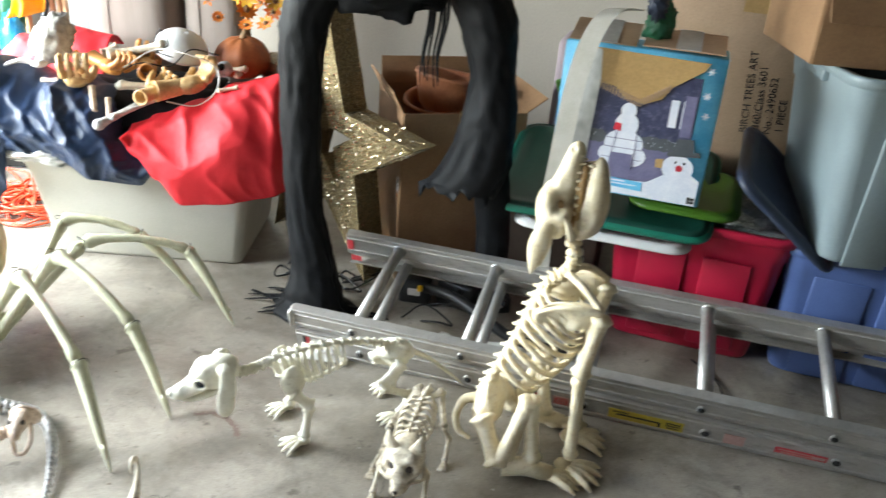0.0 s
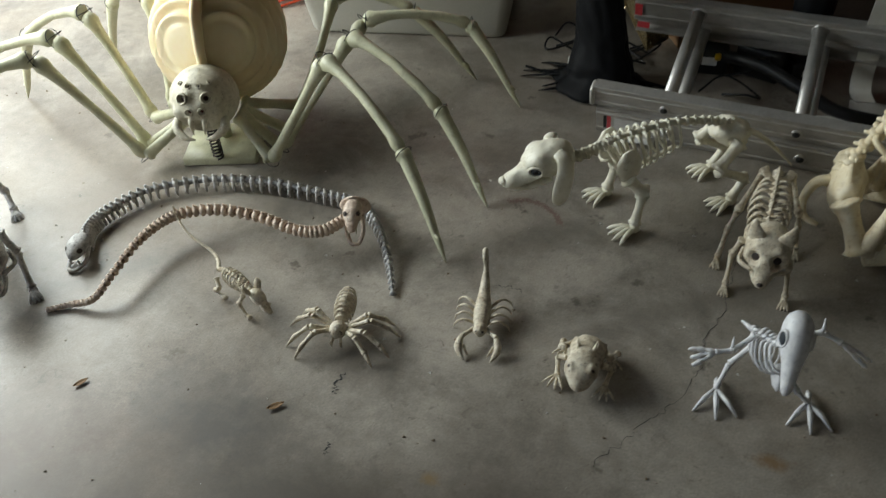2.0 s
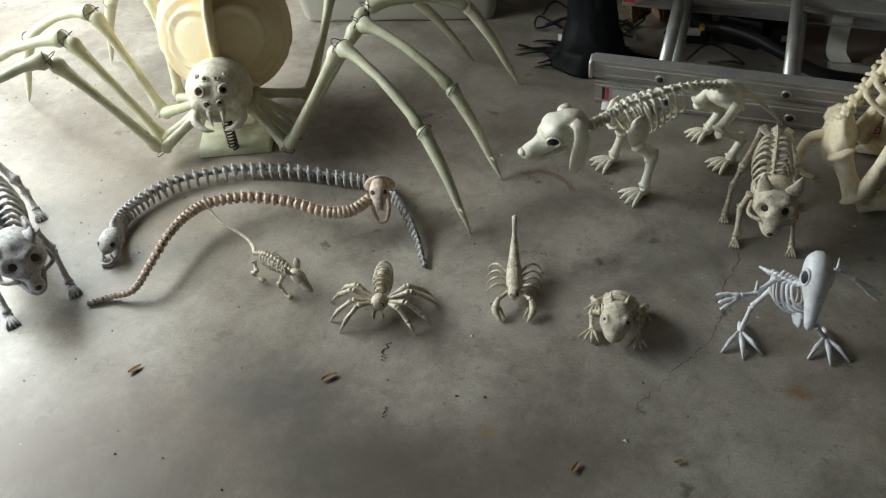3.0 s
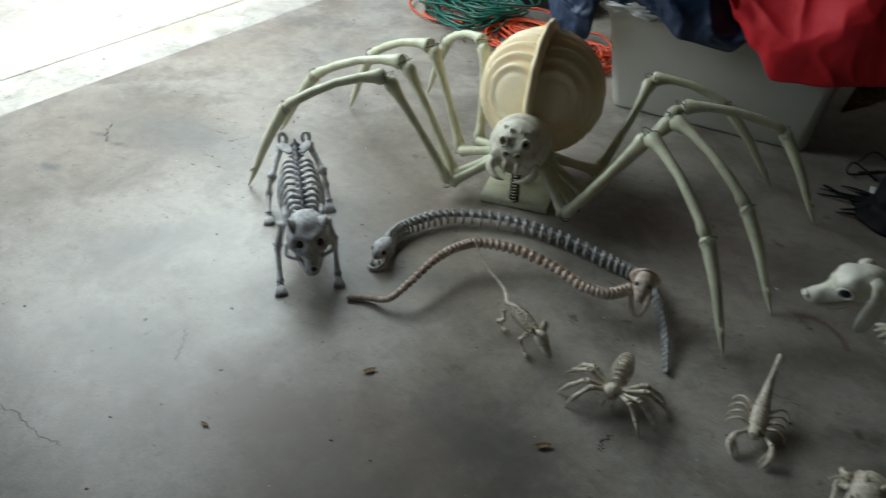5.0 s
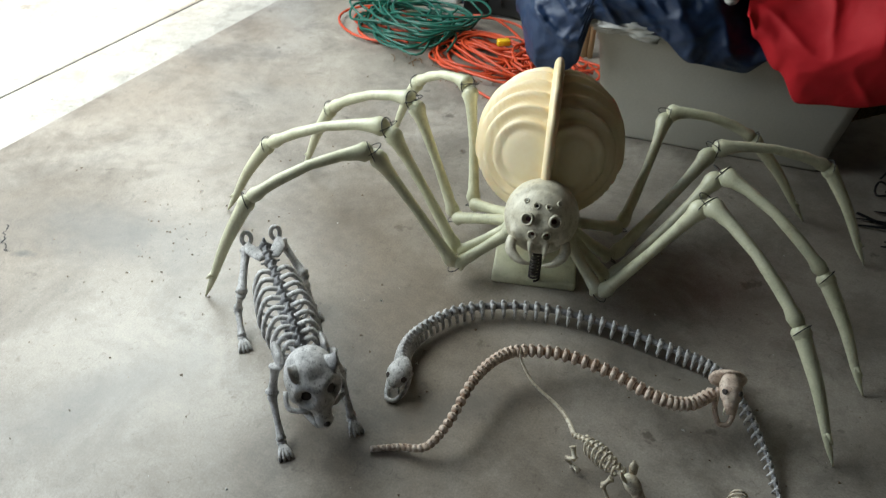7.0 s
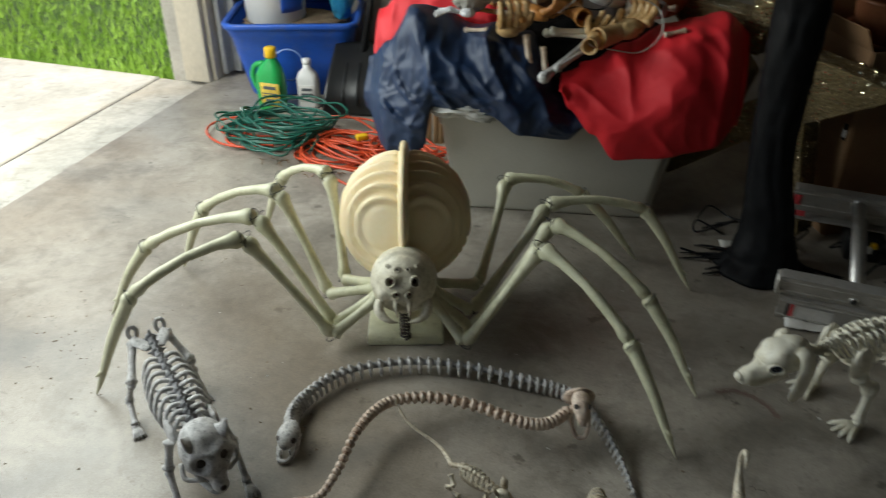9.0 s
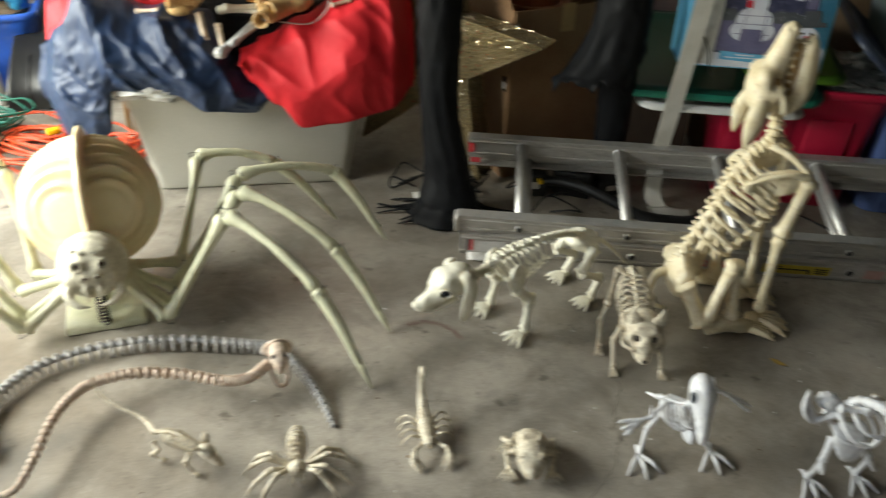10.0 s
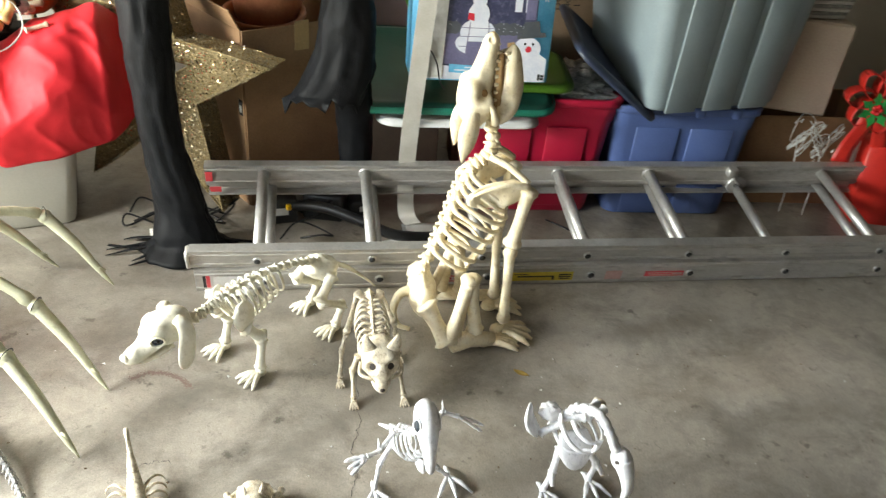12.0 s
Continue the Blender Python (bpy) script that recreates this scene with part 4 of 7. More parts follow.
    part("mouth_hollow", shaped((hr * .75, 0, -hr * .66), (hr * .50, hr * .34, hr * .16), lambda d: 1, None, 12, 8), SOCKET, skull)
    part("nose_hole", shaped((hr * 1.50, 0, -hr * .26), (hr * .14, hr * .14, hr * .12), lambda d: 1, None, 10, 8), SOCKET, skull)
    for s in (1, -1):
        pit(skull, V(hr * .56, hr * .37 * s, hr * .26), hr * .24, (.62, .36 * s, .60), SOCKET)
        part("cheekbone", tube(B(), spl([(hr * .95, hr * .45 * s, -hr * .30), (hr * .6, hr * .98 * s, -hr * .40), (hr * .05, hr * .92 * s, -hr * .25)], 4), hr * .09, 7), M, skull)
        x, z, out = ears
        part("ear", tube(B(), spl([V(-.1 * hr, .50 * s * hr, .55 * hr), V(x * .5 * hr, (.62 + out * .5) * s * hr, (.55 + z * .5) * hr), V(x * hr, (.66 + out) * s * hr, (.55 + z) * hr)], 4), [hr * q for q in (.34, .36, .35, .32, .28, .22, .16, .10, .02)], 9, flat=.4), M, skull)
        bm = B()
        for q in range(3):
            tube(bm, [V(hr * (1.30 - .14 * q), hr * (.15 + .05 * q) * s, -hr * .58), V(hr * (1.30 - .14 * q), hr * (.15 + .05 * q) * s, -hr * (.76 if q == 1 else .68))], [hr * .05, hr * .01], 6)
        part("teeth", bm, BONE_IVORY, skull)
    return th


cat_skeleton("cat_skeleton", "grey plastic skeleton of a snarling cat on the floor", at(-2.0, .64, 0, -29), BONE_GREY, 1.05,
             (.118, .004, .120, 24, 4, .054), [(-.255, .0, .150), (-.170, 0, .150), (-.080, 0, .158), (.010, 0, .162), (.062, 0, .150), (.098, 0, .128)],
             ((.141, .065, 0), (.149, -.069, 0)), ((-.175, .075, 0), (-.141, -.085, 0)), (-.3, .45, .15), .30)
cat_skeleton("cat_skeleton", "small tan plastic skeleton of a crouching horned cat", at(-.53, 1.42, 0, -83), BONE_OLD, .78,
             (.072, .012, .106, 26, 0, .048), [(-.150, .0, .138), (-.100, 0, .150), (-.050, 0, .146), (.000, 0, .132), (.040, 0, .118), (.066, .006, .104)],
             ((.096, .066, 0), (.098, -.049, 0)), ((-.060, .070, 0), (.022, -.077, 0)), (-.5, .95, .10), .02, SOCKET, 8)


def rat_skeleton():
    th = thing("rat_skeleton", at(-1.42, .82, 0, -12), "small ivory plastic rat skeleton with a long tail", "skeleton decoration")
    M = BONE_OLD
    vertebrae(th, [(-.072, 0, .052), (-.035, 0, .070), (.005, 0, .072), (.042, 0, .062)], .0058, 12, M, 1.2)
    ribcage(th, [(-.045, 0, .066), (-.01, 0, .072), (.03, 0, .066)], 7, .017, .030, .0026, M, .3)
    q = spl([(-.072, 0, .052), (-.105, .020, .044), (-.140, .028, .046), (-.200, .018, .066), (-.240, .022, .092), (-.243, .022, .122)], 5)
    part("tail", tube(B(), q, [.0052 - .00015 * i for i in range(len(q))], 7), M, th)
    for s in (1, -1):
        limb(th, [(-.060, .016 * s, .048), (-.045, .024 * s, .032), (-.062, .026 * s, .018), (-.047, .022 * s, .006)], .004, M, (0, .016, .003, 4, .5), "hind_leg")
        limb(th, [(.030, .014 * s, .050), (.022, .024 * s, .030), (.040, .024 * s, .006)], .0038, M, (0, .016, .003, 4, .5), "foreleg")
    skull = part("skull", shaped((.062, 0, .056), (.021, .0145, .0135), lambda d: 1, Matrix.Rotation(radians(30), 4, "Y")), M, th)
    part("muzzle", tube(B(), [(.066, 0, .053), (.084, 0, .042), (.098, 0, .032)], [.0115, .0085, .0035], 10), M, skull)
    part("jaw", tube(B(), [(.060, 0, .044), (.076, 0, .032), (.088, 0, .026)], [.007, .0055, .002], 8, flat=.6), M, skull)
    for s in (1, -1):
        part("ear", tube(B(), [(.052, .010 * s, .066), (.047, .016 * s, .078), (.043, .018 * s, .088)], [.0065, .008, .001], 8, flat=.4), M, skull)
        socket(skull, V(.070, .0105 * s, .058), .0036, (.4, .9 * s, .4))


rat_skeleton()


def small_spider():
    th = thing("spider_skeleton", at(-1.190, .850, 0, -70), "small ivory plastic skeleton spider with eight legs", "spider decoration")
    M = BONE_OLD
    part("abdomen", shaped((-.032, 0, .036), (.034, .016, .018), lambda d: 1 + .05 * math.sin(d.x * 24), Matrix.Rotation(radians(14), 4, "Y"), 32, 24), M, th, "ribbed bony abdomen")
    for k in range(8):
        x = -.066 + .009 * k
        w = math.sqrt(max(.05, 1 - ((x + .035) / .041) ** 2))
        part("rib", tube(B(), [(x, .0200 * w * math.cos(a), .037 + .0230 * w * math.sin(a) - (x + .035) * .25) for a in (radians(-25 + 23 * j) for j in range(11))], .0021, 6), M, th)
    head = part("head", shaped((.022, 0, .030), (.019, .017, .017), lambda d: 1 + .05 * ns(d, 3)), M, th)
    for s in (1, -1):
        socket(head, V(.036, .008 * s, .035), .0048, (.9, .3 * s, .3))
        part("fang", tube(B(), [(.036, .007 * s, .022), (.046, .010 * s, .014), (.044, .009 * s, .002)], [.004, .0035, .0008], 7), M, head)
    for t in ((.000, .118, .7), (-.028, .102, .75), (.055, .108, .6), (.082, .080, .5)):
        for s in (1, -1):
            x, y, f = t
            y = y * (1.0 if s > 0 else .93)
            a, b, c = V(.012 + .1 * x, .014 * s, .026), V(x * .55 + .005, y * .52 * s, .046), V(x * .85, y * .82 * s, .024)
            leg = part("leg", bone(B(), a, b, .0050, 1.35, 7), M, th)
            part("shin_bone", bone(B(), b, c, .0047, 1.4, 7), M, leg)
            part("claw", tube(B(), [c, V(x, y * s, .001)], [.0052, .0012], 7), M, leg)


small_spider()


def scorpion_skeleton():
    th = thing("scorpion_skeleton", at(-.958, 1.005, 0, -68), "small ivory plastic scorpion skeleton with its tail raised", "scorpion decoration")
    M = BONE_OLD
    bm = swept([(.042, 0, .024), (.025, 0, .026), (-.005, 0, .030), (-.035, 0, .040), (-.058, 0, .056), (-.070, 0, .072)], [(.008, .010), (.013, .0165), (.014, .0170), (.012, .0130), (.009, .0090), (.006, .0058)], 12, 18)
    for i, q in enumerate(bm.verts):
        if (i // 18) % 3 == 1 and i // 18 < 46:
            q.co.z -= .0022
            q.co.y *= .90
    part("body", bm, M, th, "ribbed bony body")
    head = part("head", shaped((.046, 0, .026), (.015, .013, .012), lambda d: 1 + .12 * ns(d, 3)), M, th)
    for s in (1, -1):
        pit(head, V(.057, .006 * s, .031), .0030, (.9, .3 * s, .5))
    q = spl([(-.066, 0, .066), (-.079, 0, .092), (-.076, 0, .120), (-.062, 0, .134), (-.049, 0, .126), (-.047, 0, .106)], 5)
    part("tail", tube(B(), q, [.0062, .0058, .0054, .005, .0047, .0046, .0046, .0046, .0046, .0047, .0047, .0048, .0050, .0052, .0054, .0055, .0055, .0053, .0049, .0044, .0038, .0032, .0026, .0020, .0013, .0006], 9), M, th)
    for s in (1, -1):
        arm = part("claw_arm", bone(B(), (.040, .012 * s, .022), (.066, .034 * s, .026), .0042, 1.4, 7), M, th)
        part("pincer", tube(B(), spl([(.066, .034 * s, .026), (.086, .038 * s, .016), (.108, .026 * s, .004)], 5), [.005, .0062, .007, .0075, .0078, .0075, .007, .0058, .0045, .003, .001], 8, flat=.7), M, arm)
        part("pincer", tube(B(), [(.080, .030 * s, .016), (.098, .018 * s, .006)], [.0042, .001], 7), M, arm)
        for i, x in enumerate((.026, .012, -.002, -.016)):
            q = spl([(x, .012 * s, .022), (x + .004 - .006 * i, .034 * s, .034), (x - .008 * i, .050 * s, .020), (x - .004 - .009 * i, .056 * s, .001)], 4)
            part("leg", tube(B(), q, [.0036 - .0002 * j for j in range(len(q))], 7), M, th)


scorpion_skeleton()


def toad_skeleton():
    th = thing("toad_skeleton", at(-.732, .985, 0, -80), "squat ivory plastic toad skeleton on the floor", "skeleton decoration")
    M = BONE_OLD
    part("body", shaped((-.006, 0, .042), (.046, .034, .026), lambda d: 1 + .05 * math.sin(d.x * 18) + .05 * ns(d, 4), Matrix.Rotation(radians(-16), 4, "Y"), 28, 20), M, th, "ribbed bony back")
    bm = shaped((.038, 0, .046), (.040, .031, .021), lambda d: 1 + .03 * ns(d, 4) - .30 * max(0, d.x - .2) * abs(d.y), Matrix.Rotation(radians(26), 4, "Y"), 40, 26)
    for s in (1, -1):
        push(bm, (.047, .022 * s, .058), .010, (.002, .003 * s, .005))
        push(bm, (.049, .024 * s, .060), .0055, (-.004, -.005 * s, -.005))
    skull = part("skull", bm, M, th)
    for k in range(5):
        a = radians(120 + 120 * k / 4)
        c = V(.026 + .026 * math.cos(a), .029 * math.sin(a), .050)
        part("spike", tube(B(), [c, c + V(.012 * math.cos(a), .010 * math.sin(a), .010 + .012 * (k % 2))], [.0058, .0008], 7), M, skull)
    part("jaw", tube(B(), spl([(.020, .024, .034), (.052, .016, .024), (.066, 0, .022), (.052, -.016, .024), (.020, -.024, .034)], 4), .005, 7), M, skull)
    for s in (1, -1):
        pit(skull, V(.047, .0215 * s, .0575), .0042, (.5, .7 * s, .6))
        part("horn", tube(B(), [(.010, .012 * s, .060), (-.004, .018 * s, .082)], [.006, .001], 7), M, skull)
        limb(th, [(.012, .030 * s, .038), (.006, .050 * s, .028), (.034, .044 * s, .006)], .005, M, (6 * s, .034, .0042, 4, .9), "foreleg")
        limb(th, [(-.036, .022 * s, .036), (.002, .046 * s, .050), (-.046, .052 * s, .014), (-.040, .044 * s, .005)], .0052, M, (10 * s, .034, .0042, 4, .8), "hind_leg")


toad_skeleton()


def crow_skeleton():
    th = thing("crow_skeleton", at(-.436, 1.080, 0, -72), "white plastic bird skeleton with spread wings standing on the floor", "skeleton decoration")
    M = BONE_WHITE
    vertebrae(th, [(-.055, -.030, .112), (-.020, -.018, .128), (.010, .0, .146), (.018, .010, .175)], .0072, 9, M, .9)
    ribcage(th, [(-.040, -.024, .120), (-.010, -.012, .132), (.014, .0, .146)], 6, .026, .062, .0036, M, .25, True, (.35, .3, -1))
    part("keel", shaped((.022, .012, .078), (.026, .010, .020), lambda d: 1 + .1 * ns(d, 3)), M, th)
    part("tail_bone", tube(B(), [(-.052, -.030, .110), (-.085, -.044, .095)], [.006, .002], 7), M, th)
    skull = part("skull", swept([(.008, .016, .226), (.014, .016, .216), (.026, .016, .196), (.042, .015, .172), (.057, .014, .150), (.070, .013, .130), (.079, .012, .112), (.082, .012, .104)],
                 [(.006, .007), (.023, .019), (.031, .0245), (.027, .0215), (.019, .0155), (.0135, .0120), (.0090, .0085), (.0035, .004)], 5, 24), M, th)
    part("beak", tube(B(), spl([(.024, .016, .166), (.042, .014, .144), (.060, .012, .114)], 5), [.010 - .0008 * i for i in range(11)], 9, flat=.6), M, skull, "narrow lower beak")
    for s in (1, -1):
        q = V(.36, .92 * s, .10).normalized().to_track_quat("Z", "X").to_matrix().to_4x4()
        c = V(.0400, .016 + .0225 * s, .192)
        part("eye_rim", lathe(B(), [(.0088, -.003), (.0128, -.003), (.0120, .0012), (.0106, .0026), (.0088, .0008)], 18, Matrix.Translation(c) @ q @ Matrix.Diagonal((1.5, 1, 1, 1)), cap=False), M, skull)
        part("eyeball", ball(B(), c, (.0138, .0092, .0020), q, 14, 8), EYE_BLUE, skull, "dark grey-blue eye")
    for s, sh, el, wr, tip in ((1, (-.02, .022, .140), (-.030, .074, .146), (-.022, .106, .134), (-.002, .158, .102)), (-1, (-.01, -.034, .140), (.012, -.070, .118), (.020, -.098, .118), (.030, -.142, .112))):
        wing = part("wing", bone(B(), sh, el, .0048, 1.4, 7), M, th)
        part("wing_bone", bone(B(), el, wr, .0045, 1.4, 7), M, wing)
        w2, d = Vector(wr), Vector(tip) - Vector(wr)
        for k in range(3 if s < 0 else 2):
            e = V(.010 * (k - 1), 0, -.011 * k + .004)
            part("finger_bone", tube(B(), spl([w2, w2 + d * .35 + e * .5, w2 + d * .7 + e * .9, w2 + d * (1 - .12 * k) + e], 4), [(.0050 if s < 0 else .0040) * g for g in (.8, 1, 1.15, .9, .8, .95, 1.1, .85, .75, .85, .8, .55, .2)], 7), M, wing)
        part("wing_spur", tube(B(), [el, Vector(el) + V(-.012, 0, .022)], [.004, .001], 6), M, wing)
    for s, hip, kn, ft in ((1, (.005, .022, .088), (.028, .048, .055), (.012, .078, .010)), (-1, (-.025, -.030, .098), (-.012, -.062, .058), (.010, -.078, .010))):
        leg = part("leg", bone(B(), hip, kn, .0052, 1.4, 7), M, th)
        part("shin_bone", bone(B(), kn, ft, .0046, 1.4, 7), M, leg)
        bm = B()
        for a in (-38, 0, 36, 172):
            d = V(math.cos(radians(a)), math.sin(radians(a)), 0)
            ln = .062 if a < 100 else .034
            tube(bm, [Vector(ft), Vector(ft) + d * ln * .5 + V(0, 0, .002), Vector(ft) + d * ln + V(0, 0, -.008)], [.0045, .0052, .0018], 7)
        part("foot", bm, M, leg)


crow_skeleton()


def vulture_skeleton():
    th = thing("vulture_skeleton", at(-.116, 1.072, 0, -72), "white plastic vulture skeleton hunched forward on the floor", "skeleton decoration")
    M, T = BONE_WHITE, BONE_OLD
    vertebrae(th, [(-.050, -.030, .150), (-.020, -.020, .190), (.000, -.010, .225), (.030, .004, .238)], .011, 8, M, .8)
    part("neck", tube(B(), spl([(.010, -.004, .232), (.045, .012, .240), (.064, .030, .205), (.072, .046, .165)], 6), [.0098 + .0016 * math.sin(i * 2.4) for i in range(19)], 9), M, th)
    ribcage(th, [(-.040, -.026, .165), (-.014, -.016, .195), (.012, -.004, .225)], 3, .036, .080, .0056, M, .25, True, (.25, .1, -1))
    part("keel", swept([(.000, -.010, .168), (.016, -.010, .145), (.024, -.006, .118), (.018, .000, .092), (.010, .004, .080)], [(.006, .030), (.010, .038), (.014, .030), (.012, .018), (.003, .006)], 5, 20), M, th, "smooth breast plate")
    part("pelvis", shaped((-.030, -.050, .200), (.020, .022, .016), lambda d: 1 + .25 * ns(d, 3)), M, th)
    skull = part("skull", shaped((.078, .056, .150), (.023, .0195, .024), lambda d: 1 + .03 * ns(d, 4)), M, th)
    part("beak", tube(B(), spl([(.086, .056, .150), (.102, .060, .124), (.108, .062, .094), (.104, .060, .068)], 5), [.0205 - .0010 * i for i in range(16)], 12, flat=.85), M, skull)
    part("jaw", tube(B(), spl([(.076, .064, .134), (.088, .070, .110), (.092, .070, .086)], 4), [.010 - .0009 * i for i in range(9)], 8, flat=.6), T, skull)
    for s in (1, -1):
        socket(skull, V(.0895, .056 + .0165 * s, .154), .0050, (.5, .85 * s, .2))
    for s in (1, -1):
        if s < 0:
            pts = [(-.002, -.034, .190), (-.012, -.078, .165), (-.026, -.094, .190), (-.034, -.094, .226)]
        else:
            pts = [(-.020, .030, .196), (-.040, .062, .186), (-.050, .076, .180), (-.056, .082, .150)]
        wing = part("wing", bone(B(), pts[0], pts[1], .0075, 1.4, 7), M, th)
        part("wing_blade", tube(B(), spl(pts[1:], 5), [(1 if s < 0 else .62) * g for g in (.012, .016, .019, .021, .022, .022, .021, .019, .016, .012, .006)], 9, flat=.35), M if s < 0 else T, wing)
        part("shoulder_bone", bone(B(), (.02, 0, .215), (.006, .050 * s, .214), .007, 1.5, 7), M, th)
        ft = (-.004, .052 * s, .010)
        leg = part("leg", bone(B(), (-.010, .026 * s, .120), (.016, .050 * s, .078), .0075, 1.4, 7), M, th)
        part("shin_bone", bone(B(), (.016, .050 * s, .078), ft, .0062, 1.4, 7), M, leg)
        part("spur", tube(B(), [(.016, .050 * s, .078), (.034, .056 * s, .062)], [.007, .004], 7), M, leg)
        bm = B()
        for a in (-34, 0, 34, 175):
            d = V(math.cos(radians(a)), math.sin(radians(a)), 0)
            ln = .056 if a < 100 else .03
            tube(bm, [Vector(ft), Vector(ft) + d * ln * .5 + V(0, 0, .002), Vector(ft) + d * ln + V(0, 0, -.008)], [.005, .0056, .002], 7)
        part("foot", bm, M, leg)


vulture_skeleton()


def snake_skeleton():
    th = thing("snake_skeleton", at(-1.55, 1.0), "long grey plastic snake skeleton curved along the floor", "skeleton decoration")
    M = BONE_GREY
    pts = [V(x + 1.55, y - 1.0, z) for x, y, z in ((-1.842, .772, .028), (-1.878, .815, .028), (-1.888, .882, .028), (-1.858, .985, .029), (-1.754, 1.082, .030), (-1.62, 1.140, .030), (-1.47, 1.168, .029), (-1.372, 1.178, .027), (-1.290, 1.130, .024), (-1.215, 1.055, .018), (-1.154, .978, .006))]
    c = spl(pts, 14)
    bm = tube(B(), c, [.0075 * (1 - .55 * (i / len(c)) ** 3) for i in range(len(c))], 7)
    part("spine_core", bm, SPINE_GREY, th)
    n = 62
    for i in range(n):
        g = (i + .5) / n * (len(c) - 1)
        k = min(int(g), len(c) - 2)
        p = c[k].lerp(c[k + 1], g - k)
        d = (c[k + 1] - c[k]).normalized()
        lat = d.cross(V(0, 0, 1)).normalized()
        s = 1 - .6 * (i / n) ** 3
        bm = ball(B(), p, (.0085 * s, .0135 * s, .012 * s), d.to_track_quat("X", "Z").to_matrix().to_4x4(), 8, 6)
        tube(bm, [p, p + V(0, 0, .016 * s) - d * .003], [.0052 * s, .0034 * s], 6)
        for sg in (1, -1):
            q = [p, p + lat * sg * .011 * s - V(0, 0, .003), p + lat * sg * .0145 * s - V(0, 0, .018 * s), p + lat * sg * .011 * s - V(0, 0, min(.034 * s, p.z - .002))]
            tube(bm, q, [.0042 * s, .0046 * s, .0038 * s, .0016 * s], 6)
        part("vertebra", bm, M, th)
    h = pts[0]
    d = V(.30, -.95, 0)
    t = Matrix.Translation(h + V(.006, -.018, .006)) @ Matrix.Rotation(math.atan2(d.y, d.x), 4, "Z") @ Matrix.Rotation(radians(20), 4, "Y")
    skull = part("skull", shaped((0, 0, .006), (.034, .024, .017), lambda q: 1 + .08 * ns(q, 3) - .15 * max(0, q.x) * abs(q.y)), M, th)
    skull.matrix_basis = t
    part("jaw", tube(B(), spl([(-.012, .020, -.004), (.022, .019, -.016), (.048, .010, -.012), (.052, 0, -.011), (.048, -.010, -.012), (.022, -.019, -.016), (-.012, -.020, -.004)], 4), .0045, 7), M, skull)
    for s in (1, -1):
        socket(skull, V(.014, .017 * s, .014), .0062, (.5, .7 * s, .6))
        part("fang", tube(B(), [(.030, .010 * s, -.004), (.034, .010 * s, -.018)], [.003, .0008], 6), M, skull)


snake_skeleton()


def cobra_skeleton():
    th = thing("cobra_skeleton", at(-1.5, .9), "tan plastic cobra skeleton with a flared hood and open mouth", "skeleton decoration")
    M = BONE_PINK
    pts = [V(x + 1.5, y - .9, z) for x, y, z in ((-1.772, .603, .006), (-1.735, .636, .010), (-1.690, .662, .024), (-1.682, .716, .050), (-1.703, .810, .058), (-1.704, .882, .060), (-1.682, .934, .060), (-1.614, .981, .060), (-1.513, 1.003, .060), (-1.418, 1.006, .058), (-1.365, 1.030, .058), (-1.338, 1.078, .066))]
    c = spl(pts, 10)
    part("spine_core", tube(B(), c, [.0040 + .0046 * min(1, i / 60) for i in range(len(c))], 8), SPINE_TAN, th)
    n = 58
    for i in range(n):
        g = (i + .5) / n * (len(c) - 1)
        k = min(int(g), len(c) - 2)
        p = c[k].lerp(c[k + 1], g - k)
        d = (c[k + 1] - c[k]).normalized()
        s = .42 + .58 * min(1, i / 34)
        q = d.to_track_quat("X", "Z").to_matrix().to_4x4()
        bm = lathe(B(), [(.007 * s, -.0062), (.0125 * s, -.0050), (.0145 * s, .0), (.0120 * s, .0040), (.0085 * s, .0058)], 9, Matrix.Translation(p) @ q @ Matrix.Rotation(radians(90), 4, "Y"))
        tube(bm, [p + V(0, 0, .010 * s), p + V(0, 0, .018 * s) - d * .003], [.004 * s, .0018 * s], 5)
        part("vertebra", bm, M, th)
    t = Matrix.Translation((1.5 - 1.320, 1.092 - .9, .078)) @ Matrix.Rotation(radians(-62), 4, "Z")
    hood = part("hood", tube(B(), spl([(-.040, 0, -.030), (-.022, 0, -.006), (-.016, 0, .020), (-.004, 0, .044)], 5), [.012, .016, .020, .025, .029, .032, .034, .035, .035, .034, .032, .029, .025, .020, .014, .005], 14, flat=.32), M, th, "pinkish flared bone hood")
    hood.matrix_basis = t
    skull = part("skull", shaped((.018, 0, .020), (.034, .021, .017), lambda q: 1 + .08 * ns(q, 3), Matrix.Rotation(radians(20), 4, "Y")), M, th)
    skull.matrix_basis = t
    part("muzzle", tube(B(), [(.028, 0, .016), (.046, 0, .008), (.060, 0, -.002)], [.017, .014, .006], 10, flat=.7), M, skull)
    part("jaw", tube(B(), spl([(.004, .017, .004), (.022, .018, -.030), (.040, .010, -.048), (.044, 0, -.050), (.040, -.010, -.048), (.022, -.018, -.030), (.004, -.017, .004)], 4), .0052, 7), M, skull)
    for s in (1, -1):
        socket(skull, V(.034, .0145 * s, .028), .0055, (.6, .7 * s, .4))
        part("fang", tube(B(), [(.048, .008 * s, .002), (.050, .008 * s, -.016)], [.003, .0008], 6), BONE_IVORY, skull)


cobra_skeleton()

